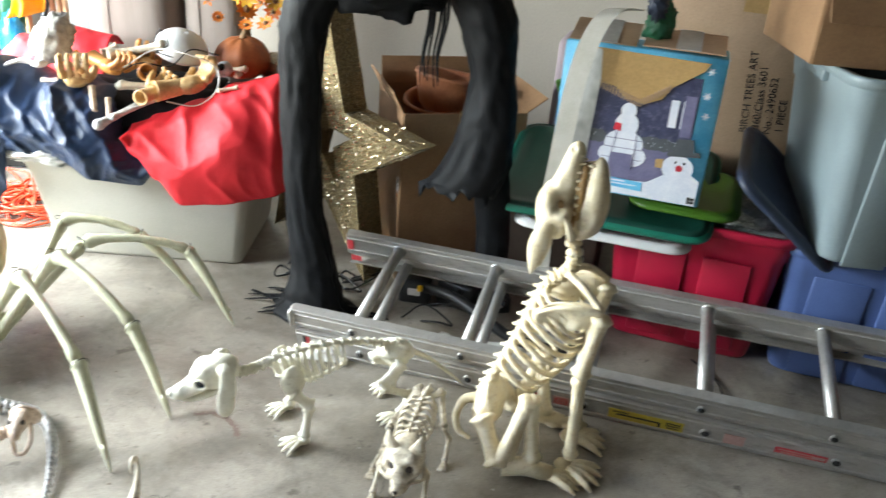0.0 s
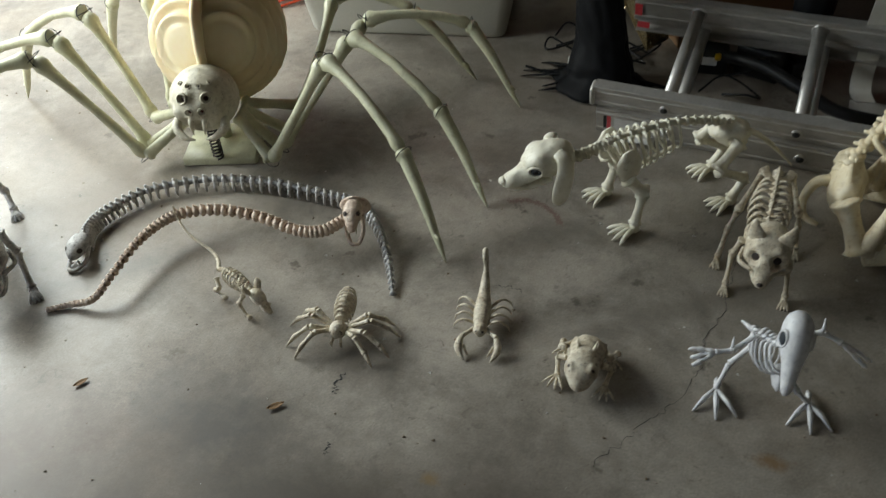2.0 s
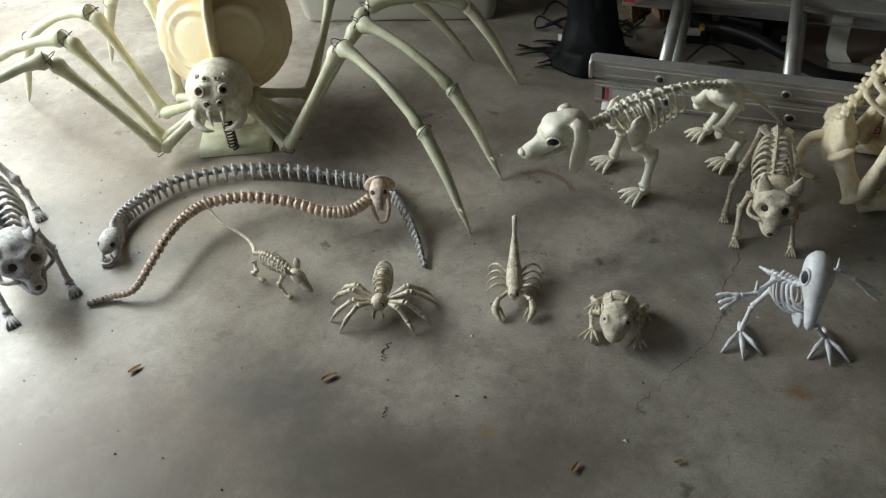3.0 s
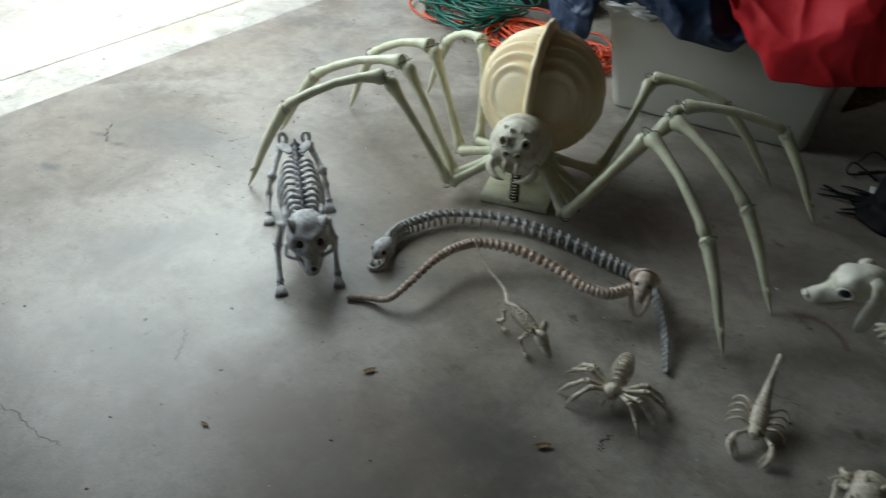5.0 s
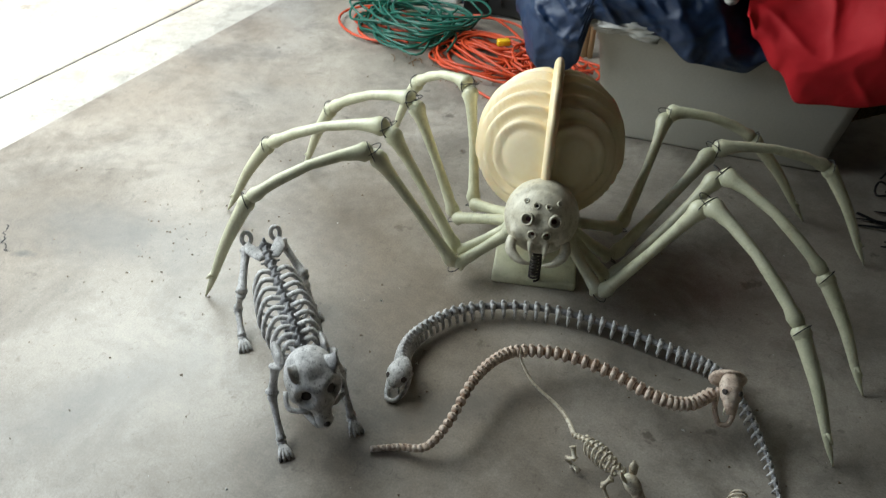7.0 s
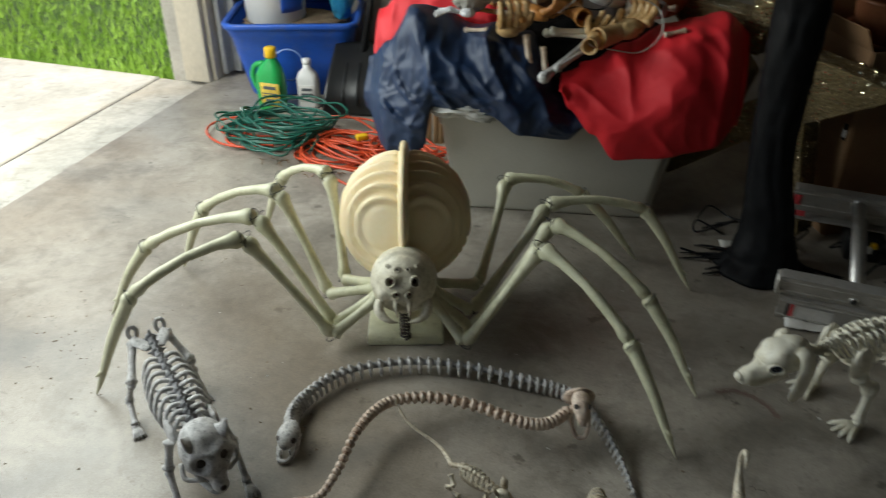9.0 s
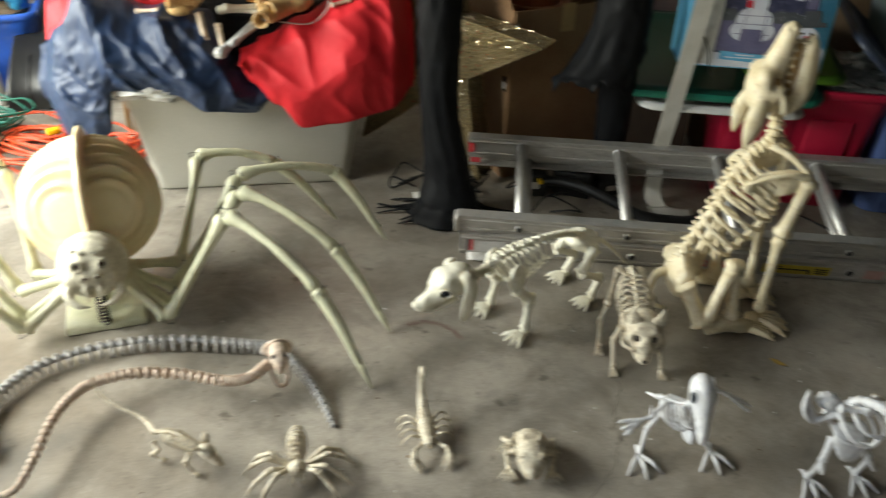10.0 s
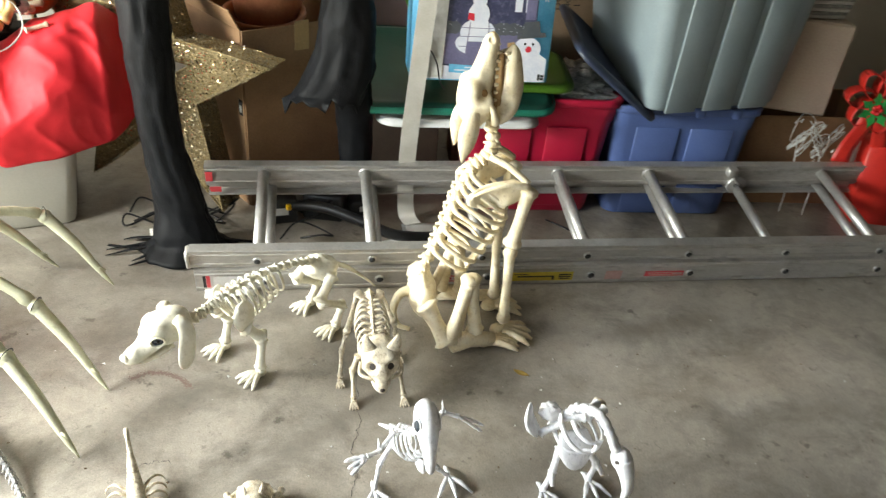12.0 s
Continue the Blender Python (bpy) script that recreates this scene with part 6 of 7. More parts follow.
bouquet(TF @ Matrix.Translation((.265, .36, .80)), "orange and yellow silk flowers behind the pumpkin")
th = thing("yellow_cloth_flag", TF @ Matrix.Translation((-.585, .50, 0)), "yellow cloth wound on a pale wooden stick", "flag")
part("stick", tube(B(), [(.0, 0, .0), (.03, .02, .6), (.05, .03, 1.15)], .011, 8), WOOD, th)
part("cloth", sheet(B(), 20, 24, lambda u, v: V(-.03 + .13 * u + .02 * math.sin(7 * v), -.015 + .03 * math.sin(9 * u + 3 * v), .66 + .26 * v + .03 * u)), YELLOW_PL, th, "bright yellow cloth", True, .003)
for i, (x, z) in enumerate(((-.47, 1.1), (-.445, 1.14), (-.425, 1.05))):
    ob = tagged(part("wooden_stake", tube(B(), [(0, 0, 0), (.01, .01, z)], .010, 8), WOOD), "brown wooden stake leaning by the wall", "stake", "wooden stakes")
    ob.matrix_basis = TF @ Matrix.Translation((x, .52, 0))


# ---- black costume trousers ----
def costume():
    th = thing("black_costume_trousers", at(-1.09, 1.955), "tattered black costume trousers hanging down to the floor", "costume")

    def leg(axis, rad, seed, ragged, nu=40, nv=90):
        c = [Vector(a) for a in axis]
        line = spl(c, 12)
        m = len(line) - 1

        def fn(u, v):
            f = v * m
            k = min(int(f), m - 1)
            p = line[k].lerp(line[k + 1], f - k)
            r = lerp_table(rad, v)
            a = 6.2832 * u
            d = V(math.cos(a), .75 * math.sin(a), 0)
            fold = .42 * abs(ns((math.cos(a) * .7, math.sin(a) * .7, p.z * 1.6), 2.2, seed)) + .42 * abs(ns((math.cos(a) * 1.1 + p.z, math.sin(a) * 1.1, p.z * 4.2), 2.6, seed + 4)) + .22 * abs(ns((math.cos(a) * 2 - p.z, math.sin(a) * 2, p.z * 9), 2.6, seed + 7)) + .16 * math.sin(p.z * 46 + 4 * ns((a, p.z, 0), 2, seed)) * max(0, v - .70) * 2
            q = p + d * r * (1.10 - .42 * fold)
            if v > .6 and ragged > .085:
                flap = max(0, math.cos(a - radians(205))) ** 2 * ((v - .6) / .4) ** 2
                q += V(-.055, 0, -.012) * flap
            if v > .93 and ragged:
                q.z += .5 * ragged * ns((math.cos(a) * 2, math.sin(a) * 2, 0), 2.6, seed + 9) * (v - .93) / .07
            q.z = max(q.z, .004)
            return q
        return sheet(B(), nu, nv, fn)
    part("trouser_leg", leg([(.06, 0, 1.05), (-.040, 0, .86), (-.052, 0, .60), (-.045, 0, .36), (-.012, 0, .14), (-.005, -.01, .006)], ((0, .13), (.14, .070), (.35, .060), (.6, .054), (.80, .068), (.93, .092), (1, .135)), 1.0, .0), BLACK_CLOTH, th, "", True, .003)
    part("trouser_leg", leg([(.26, .12, 1.05), (.385, .15, .96), (.435, .155, .80), (.445, .150, .66), (.430, .140, .52), (.400, .125, .44)], ((0, .10), (.2, .085), (.45, .062), (.62, .075), (.82, .085), (1, .082)), 5.0, .09), BLACK_CLOTH, th, "", True, .003)
    part("trouser_leg_lining", leg([(.445, .155, .62), (.455, .185, .45), (.462, .225, .30), (.460, .255, .13)], ((0, .055), (.5, .052), (1, .046)), 9.0, .02, 24, 40), BLACK_CLOTH, th, "", True, .003)
    bm = B()
    crumple(bm, (.14, .06, 1.02), (.20, .12, .13), .25, 2.5, 4)
    part("seat", bm, BLACK_CLOTH, th)
    rng = random.Random(3)
    for i in range(7):
        x = .265 + .05 * rng.random()
        part("loose_thread", tube(B(), spl([(x, .11, 1.0), (x + .01 * rng.random(), .11, .9), (x - .02 * rng.random(), .115, .80), (x - .03 + .04 * rng.random(), .11, .70 + .05 * rng.random())], 5), [.006 - .0003 * k for k in range(16)], 5), BLACK_CLOTH, th)
    for i in range(16):
        a = rng.uniform(150, 400)
        d = V(math.cos(radians(a)), .55 * math.sin(radians(a)), 0)
        ln = rng.uniform(.06, .15)
        part("frayed_strip", tube(B(), spl([d * .10 + V(0, 0, .03), d * (.10 + ln * .5) + V(rng.uniform(-.02, .02), rng.uniform(-.02, .02), .014), d * (.10 + ln) + V(0, 0, .004)], 4), [.009, .0085, .008, .0075, .007, .006, .005, .004, .002], 5, flat=.35), BLACK_CLOTH, th)
    part("frayed_strip", tube(B(), spl([(-.10, 0, .014), (-.16, -.01, .008), (-.235, .0, .006)], 4), .006, 5, flat=.4), BLACK_CLOTH, th)


costume()


# ---- gold star ----
GLITTER_FLAKE = mat("gold_foil_flake", (.90, .82, .62), (.70, .56, .32), .16, 60, 300, 0, metal=1.0)
def star():
    th = thing("gold_star", at(-.86, 2.095, 0, -20), "large hollow star covered in gold glitter", "star decoration")
    c = V(-.40, 0, .465)
    outline = [V(0, 0, .515), V(-.300, 0, .552), V(-.405, 0, .930), V(-.470, 0, .620), V(-.768, 0, .640), V(-.560, 0, .420), V(-.660, 0, .060), V(-.400, 0, .270), V(-.185, 0, .025), V(-.248, 0, .368)]

    def ring(k, y):
        return [c + (p - c) * k + V(0, y, 0) for p in outline]
    D, K = .095, .36
    bm = B()
    loops = [[bm.verts.new(p) for p in ring(k, y)] for k, y in ((1, 0), (1, D), (K, D), (K, 0))]
    loops.append(loops[0])
    for a, b in zip(loops, loops[1:]):
        for i in range(10):
            bm.faces.new((a[i], a[(i + 1) % 10], b[(i + 1) % 10], b[i]))
    bmesh.ops.subdivide_edges(bm, edges=bm.edges[:], cuts=7, use_grid_fill=True)
    for v in bm.verts:
        v.co += V(ns(v.co, 70, 2), ns(v.co, 60), ns(v.co, 65, 5)) * .0022
    part("frame", bm, GLITTER, th, smooth=False)
    # a beaded edge round the front face
    for k in (1.0, K):
        o = ring(k, -.001)
        part("edging", tube(B(), [o[a].lerp(o[(a + 1) % 10], f / 6) for a in range(10) for f in range(6)] + [o[0]], .0035, 6), GLITTER, th)
    rng = random.Random(8)
    bm = B()
    for i in range(9000):
        k, a = rng.random(), rng.randrange(10)
        o, q = ring(1, -.0025), ring(K, -.0025)
        p = o[a].lerp(o[(a + 1) % 10], k).lerp(q[a].lerp(q[(a + 1) % 10], k), rng.random())
        if rng.random() < .45:
            p = o[a].lerp(o[(a + 1) % 10], k) + V(0, D * rng.random(), 0)
            e = o[(a + 1) % 10] - o[a]
            p += V(e.z, 0, -e.x).normalized() * .0035
        s = rng.uniform(.0009, .0026)
        e = Euler((rng.uniform(-1, 1), rng.uniform(-3, 3), rng.uniform(-1, 1))).to_matrix()
        vs = [bm.verts.new(p + e @ V(x * s, -.001, z * s)) for x, z in ((-1, -.6), (1, -.6), (1, .6), (-1, .6))]
        bm.faces.new(vs)
    tagged(part("glitter", bm, GLITTER_FLAKE, th, smooth=False), kind="stuff")


star()


# ---- boxes and bins ----
def open_carton(name, m, label, w, d, h, material, flaps=(), t=.005):
    """A cardboard box of four walls and a bottom; flaps: (side, tilt in degrees, length)."""
    th = thing(name, m, label, "cardboard box", "cardboard boxes")
    for x, y, sx, sy in ((0, -d / 2, w, t), (0, d / 2, w, t), (-w / 2, 0, t, d - 2 * t), (w / 2, 0, t, d - 2 * t)):
        part("wall", rbox(B(), (sx, sy, h), Matrix.Translation((x, y, h / 2)), .001), material, th, smooth=False)
    part("bottom", rbox(B(), (w - 2 * t, d - 2 * t, t), Matrix.Translation((0, 0, t / 2 + .001)), 0), material, th, smooth=False)
    for side, ang, ln in flaps:
        if side in "fb":
            s = -1 if side == "f" else 1
            mm = Matrix.Translation((0, s * d / 2, h)) @ Matrix.Rotation(radians(-s * ang), 4, "X") @ Matrix.Translation((0, 0, ln / 2))
            part("flap", rbox(B(), (w - .01, t, ln), mm, .001), material, th, smooth=False)
        else:
            s = -1 if side == "l" else 1
            mm = Matrix.Translation((s * w / 2, 0, h)) @ Matrix.Rotation(radians(s * ang), 4, "Y") @ Matrix.Translation((0, 0, ln / 2))
            part("flap", rbox(B(), (t, d - .01, ln), mm, .001), material, th, smooth=False)
    return th


CF = at(-.925, 2.523, 0, 38)
cb = open_carton("carton", CF, "open brown cardboard box holding copper-coloured bowls", .40, .38, .570, CARD, (("b", 8, .09), ("l", 28, .07), ("r", 55, .08)))
part("label", rbox(B(), (.001, .024, .050), Matrix.Translation((-.2035, -.165, .330)), 0), EYE_BLACK, cb, smooth=False)
part("label", rbox(B(), (.001, .014, .022), Matrix.Translation((-.2045, -.165, .325)), 0), STICK_WHITE, cb, smooth=False)
part("tape_strip", rbox(B(), (.050, .001, .09), Matrix.Translation((0, -.1935, .535)), 0), TAPE_TAN, cb, smooth=False)


def bowl(m, r, label):
    ob = tagged(part("copper_bowl", lathe(B(), [(r * .55, 0), (r * .8, .03), (r * .95, .09), (r, .12), (r * 1.06, .125), (r * 1.05, .135), (r * .94, .13), (r * .85, .09), (r * .5, .02)], 32, cap=True), COPPER), label, "bowl", "bowls")
    ob.matrix_basis = m


bowl(CF @ pose(-.02, .0, .440, 6, -4, 0), .125, "round copper-coloured bowl in the cardboard box")
bowl(CF @ pose(-.01, .02, .505, -3, 8, 0), .118, "round copper-coloured bowl stacked in the cardboard box")
tagged(part("packing_paper", crumple(B(), (-.925, 2.52, .40), (.13, .13, .09), .3, 3, 6), PAPER_DARK), "crumpled packing paper under the bowls", "paper")

tote("red_storage_bin", at(-.065, 2.47, 0, 3), "crimson plastic storage bin holding a silvery bag", .41, .33, .49, .41, .415, RED_BIN, .045, .016, 2, wide=.74)
tagged(part("silver_bag", crumple(B(), (.07, 2.45, .415), (.15, .15, .055), .5, 3.5, 9), FOIL), "crumpled silvery plastic bag in the red bin", "plastic bag")
tote("blue_storage_bin", at(.405, 2.51, 0, 4), "dusty blue plastic storage bin under the grey bin", .42, .36, .475, .42, .400, BLUE_BIN, .045, .016, 2, wide=.80, tall=.80)
for x in (-.14, .03, .15):
    ob = tagged(part("bin_latch", rbox(B(), (.030, .010, .030), Matrix.Translation((x, -.228, .385)), .004), BLUE_BIN), "blue plastic rim latch of the bin", "latch")
    ob.matrix_basis = at(.405, 2.51, 0, 4)


def lid(name, m, label, w, d, material, rimmat, h=.022):
    th = thing(name, m, label, "bin lid", "bin lids")
    part("panel", loft(B(), [(rrect(w - .03, d - .03, .05), .002), (rrect(w - .02, d - .02, .055), h - .004), (rrect(w - .06, d - .06, .04), h), (rrect(w - .09, d - .09, .035), h - .008)]), material, th)
    part("rim", loft(B(), [(rrect(w - .02, d - .02, .055), .0), (rrect(w, d, .06), .002), (rrect(w, d, .06), h - .010), (rrect(w - .018, d - .018, .056), h - .003)], False, False), rimmat, th)
    return th


lid("tote_cover", at(-.330, 2.350, .352, 5) @ pose(0, 0, 0, 2, 0, 0), "white plastic bin lid on the red bin", .50, .40, WHITE_PL, WHITE_PL, .018)
lid("tote_cover", at(-.345, 2.370, .448, 5) @ pose(0, 0, 0, 18, 0, 0), "green bin lid with a teal rim, shade darkening its colour", .62, .44, GREEN_LID, TEAL_LID, .024)
lid("tote_cover", at(-.120, 2.365, .462, 3) @ pose(0, 0, 0, 7, 0, 0), "lime green bin lid under the printed box", .30, .30, LIME, LIME, .02)
ob = tagged(crease(part("plastic_board", rbox(B(), (.05, .012, .34), None, .004), LIME)), "lime green plastic edge leaning behind the lids", "plastic panel")
ob.matrix_basis = pose(-.43, 2.30, .60, 12, -24, 0)
open_carton("carton", at(-.53, 2.60, 0, 6), "dark brown cardboard box under the bin lids", .30, .30, .36, CARD_DARK, ())
ob = tagged(part("lilac_box", rbox(B(), (.26, .22, .76), Matrix.Translation((0, 0, .38)), .02, 3), mat("greyish_lilac_cloth", (.40, .32, .34), (.34, .27, .29), .85, 6, 300, .2)), "greyish lilac cloth-covered box behind the lids", "box")
ob.matrix_basis = at(-.535, 2.90, 0, 6)


# the printed Christmas box
def printed_box():
    W, D, H = .400, .16, .385
    th = thing("printed_carton", at(-.035, 2.165, .496, 5) @ pose(0, 0, 0, -2, 0, 0) @ Matrix.Translation((-.238, .08, 0)), "torn light blue printed carton showing a winter scene", "cardboard box", "cardboard boxes")
    part("body", rbox(B(), (W, D, H), Matrix.Translation((0, 0, H / 2)), .004), BOX_BLUE, th)
    F = Matrix.Translation((0, -D / 2, 0)) @ FRONT

    def panel(name, pts, material, lift, label=""):
        return part(name, poly(B(), pts, .0006, F @ Matrix.Translation((0, 0, lift))), material, th, label, smooth=False)
    panel("print_area", [(-.165, .045), (.150, .030), (.150, .33), (-.165, .34)], BOX_NIGHT, .0006)
    panel("print_area", [(-.165, .050), (.150, .045), (.150, .135), (-.165, .140)], BOX_LILAC, .0014)
    panel("print_snow", [(-.19, .006), (.19, .004), (.19, .050), (.10, .075), (.06, .048), (-.05, .040), (-.19, .052)], BOX_SNOW, .0020)
    # bushes and lit windows
    rng = random.Random(6)
    for k in range(16):
        x = -.150 + .018 * k + rng.uniform(-.006, .006)
        if -.07 < x < .03:
            continue
        r = rng.uniform(.012, .02)
        panel("print_bush", [(x + r * math.cos(radians(a)), .152 + r * math.sin(radians(a))) for a in range(0, 360, 40)], HAT_GREY, .0022 + .00003 * k)
    for x in (.085, .115):
        panel("print_window", [(x, .20), (x + .02, .20), (x + .02, .27), (x, .27)], BOX_SNOW, .0022)
    # a plain white figure with a globe base
    for x, y, rx, ry, q in ((-.015, .110, .062, .034, 0), (-.015, .140, .050, .038, 1), (-.015, .190, .030, .034, 2), (-.015, .228, .020, .020, 3)):
        panel("print_figure", [(x + rx * math.cos(radians(a)), y + ry * math.sin(radians(a))) for a in range(0, 360, 20)], BOX_SNOW, .0028 + .0002 * q)
    panel("print_figure", [(-.045, .075), (.015, .075), (.012, .115), (-.042, .115)], BOX_LILAC, .0038)
    for x in (-.047, .017):
        panel("print_line", [(x, .082), (x + .002, .082), (x * .8 + .002, .172), (x * .8, .172)], BOX_LILAC, .0040)
    for y in (.100, .128, .152):
        panel("print_line", [(-.066, y), (.036, y), (.036, y + .0016), (-.066, y + .0016)], BOX_LILAC, .0041)
    panel("print_scarf", [(-.046, .176), (-.028, .172), (-.028, .192), (-.044, .194)], NOSE_RED, .0042)
    for k in range(70):
        x, y = rng.uniform(-.150, .145), rng.uniform(.142, .172)
        if -.075 < x < .045:
            continue
        panel("print_dot", [(x - .0012, y), (x, y - .0012), (x + .0012, y), (x, y + .0012)], BOX_SNOW, .0040)
    panel("print_door", [(.118, .180), (.146, .180), (.146, .285), (.118, .285)], BOX_LILAC, .0024)
    # large plain snowman shape at the corner
    panel("print_figure", [(.070, .004), (.190, .004), (.190, .070), (.160, .090), (.110, .080), (.080, .040)], BOX_SNOW, .0030)
    panel("print_figure", [(.130 + .040 * math.cos(radians(a)), .098 + .034 * math.sin(radians(a))) for a in range(0, 360, 20)], BOX_SNOW, .0036)
    panel("print_hat", [(.098, .126), (.182, .134), (.178, .146), (.164, .146), (.158, .178), (.116, .174), (.114, .142), (.098, .138)], HAT_GREY, .0042)
    panel("print_nose", [(.134 + .009 * math.cos(radians(a)), .098 + .009 * math.sin(radians(a))) for a in range(0, 360, 30)], NOSE_RED, .0042)
    panel("print_pipe", [(.074, .092), (.092, .092), (.092, .118), (.072, .114)], TAPE_TAN, .0042)
    for s in (-1, 1):
        panel("print_dot", [(.134 + .011 * s + .003 * math.cos(radians(a)), .113 + .004 * math.sin(radians(a))) for a in range(0, 360, 45)], EYE_BLACK, .0042)
    bn = panel("print_banner", [(-.090, .026), (.050, .020), (.050, .044), (-.090, .050)], BOX_BLUE, .0036)
    bars(bn, F @ Matrix.Translation((0, 0, .0042)), ((-.02, .041, .05, .004), (-.02, .033, .11, .003)), BOX_SNOW)
    bars(bn, F @ Matrix.Translation((0, 0, .0042)), ((.172, .018, .006, .018), (.182, .022, .010, .006), (.182, .013, .010, .006)), INK)
    # torn corner showing bare board, corrugated edge
    panel("torn_board", [(-.120, .376), (.160, .370), (.150, .350), (.080, .300), (.060, .268), (.020, .250), (-.030, .258), (-.060, .285), (-.105, .290)], TAPE_TAN, .0046, "bare brown torn board")
    for k in range(22):
        x = -.095 + .008 * k
        y = .286 - .0028 * k if k < 13 else .252 + .0055 * (k - 13)
        part("torn_flute", rbox(B(), (.004, .003, .020), Matrix.Translation((x, -D / 2 - .0062, y)), .001), CARD_PALE, th, smooth=False)
    for x, y in ((.165, .29), (.172, .24), (-.180, .25), (-.178, .15), (.165, .35)):
        for a in (0, 60, 120):
            part("print_snowflake", rbox(B(), (.020, .0006, .0024), Matrix.Translation((x, -D / 2 - .003, y)) @ Matrix.Rotation(radians(a), 4, "Y"), 0), BOX_SNOW, th, smooth=False)
    # clear tape, pale to carry its white glare; open top flaps with silver tape
    part("tape_strip", poly(B(), [(-.165, .012), (-.110, .010), (-.098, .30), (-.105, .372), (-.158, .376)], .0006, F @ Matrix.Translation((0, 0, .0052))), FILM, th, "clear packing tape, its white glare in the colour", smooth=False)
    for x, w, a in ((-.11, .17, 16), (.09, .20, 12)):
        f = part("flap", rbox(B(), (w, .14, .004), Matrix.Translation((x, .0, H + .020)) @ Matrix.Rotation(radians(a), 4, "X"), .001), CARD_PALE, th, smooth=False)
        part("tape_strip", rbox(B(), (w * .3, .145, .001), Matrix.Translation((x + .01, .0, H + .0235)) @ Matrix.Rotation(radians(a), 4, "X"), 0), TAPE_SILVER, f, smooth=False)


printed_box()
ob = tagged(part("coloured_bag", crumple(B(), (0, 0, 0), (.035, .03, .060), .3, 3, 2), BAG_GREEN), "dark green and blue shiny bag in the carton's top", "bag")
ob.matrix_basis = pose(-.262, 2.24, .935, 0, 10, 0)
ob = tagged(part("coloured_bag", crumple(B(), (0, 0, 0), (.025, .03, .04), .3, 3, 5), NAVY_LID), "dark blue shiny bag in the carton's top", "bag")
ob.matrix_basis = pose(-.272, 2.22, .985, 0, -10, 0)


# white strap hanging over the box to the floor
def strap():
    line = spl([(-.335, 2.25, .955), (-.368, 2.16, .962), (-.400, 2.12, .91), (-.425, 2.10, .78), (-.445, 2.11, .55), (-.462, 2.13, .34), (-.468, 2.19, .16), (-.462, 2.20, .03), (-.44, 2.16, .010)], 8)
    n = len(line) - 1

    def fn(u, v):
        f = v * n
        k = min(int(f), n - 1)
        p = line[k].lerp(line[k + 1], f - k)
        return p + V(.94, .20, .10) * (.054 * (u - .5))
    tagged(part("white_strap", sheet(B(), 3, 90, fn), STRAP, None, "", False, .002), "white woven strap hanging over the carton to the floor", "strap")


strap()

# birch tree carton, tall, behind
bt = thing("tall_carton", at(-.005, 2.66, 0, 3), "tall brown cardboard carton with black printed lettering", "cardboard box", "cardboard boxes")
part("body", rbox(B(), (.60, .18, 1.30), Matrix.Translation((0, .09, .65)), .004), CARD_PALE, bt)
part("tape_strip", rbox(B(), (.07, .001, .05), Matrix.Translation((-.05, -.001, .96)), 0), TAPE_TAN, bt, smooth=False)
up = Matrix.Rotation(radians(90), 4, "X") @ Matrix.Rotation(radians(94), 4, "Z")
for txt, x, z, s in (("BIRCH TREES ART", .000, .585, .031), ("1360/Class 3601", .033, .585, .031), ("No.: 2490652", .066, .590, .031), ("1 PIECE", .100, .600, .031)):
    lettering(txt, Matrix.Translation((x, -.0016, z)) @ up, s, INK, bt)

# grey bin tilted on the blue bin, its dark lid slid aside, boxes on top
tote("grey_storage_bin", at(.255, 2.135, .428, 18) @ Matrix.Translation((.225, .215, 0)), "blue-grey plastic storage bin standing on the blue bin", .46, .40, .56, .48, .470, GREY_BIN, .045, .014, 3, wide=.80, tall=.86)
lid("tote_cover", at(.135, 2.36, .505, 8) @ pose(0, 0, 0, 10, 38, 0), "dark navy bin lid leaning between the bins", .36, .40, NAVY_LID, NAVY_LID, .024)
ob = open_carton("carton", at(.26, 2.41, .902, 18), "open brown cardboard box on top of the grey bin", .46, .40, .16, CARD, (("f", 150, .07), ("l", 60, .10)))
ob = tagged(part("white_tray", loft(B(), [(rrect(.30, .20, .02), 0), (rrect(.32, .22, .02), .05), (rrect(.30, .20, .02), .05), (rrect(.29, .19, .02), .006)]), WHITE_PL), "white plastic tray on the cardboard box", "tray")
ob.matrix_basis = at(.38, 2.36, 1.065, 14)

# right end: pale carton, papers, brown carton, bow
open_carton("carton", at(.915, 2.62, 0, 4), "low dark brown cardboard box on the floor", .52, .30, .33, CARD, ())
ob = tagged(crease(part("pale_carton", rbox(B(), (.24, .20, .31), None, .006), mat("beige_card", (.66, .56, .45), (.60, .50, .40), .75, 5, 160, .1))), "plain beige carton on the brown box", "cardboard box")
ob.matrix_basis = pose(.845, 2.58, .492, 0, 3, -6)
for k in range(6):
    ob = tagged(part("magazine", rbox(B(), (.17, .13, .010), None, .001), PAPER_DARK if k % 2 else PAPER, smooth=False), "stacked printed magazine on the beige carton", "magazine", "magazines")
    ob.matrix_basis = pose(.845 + .004 * k, 2.57, .655 + .0115 * k, 0, 0, 6 + 4 * math.sin(k * 2.1))


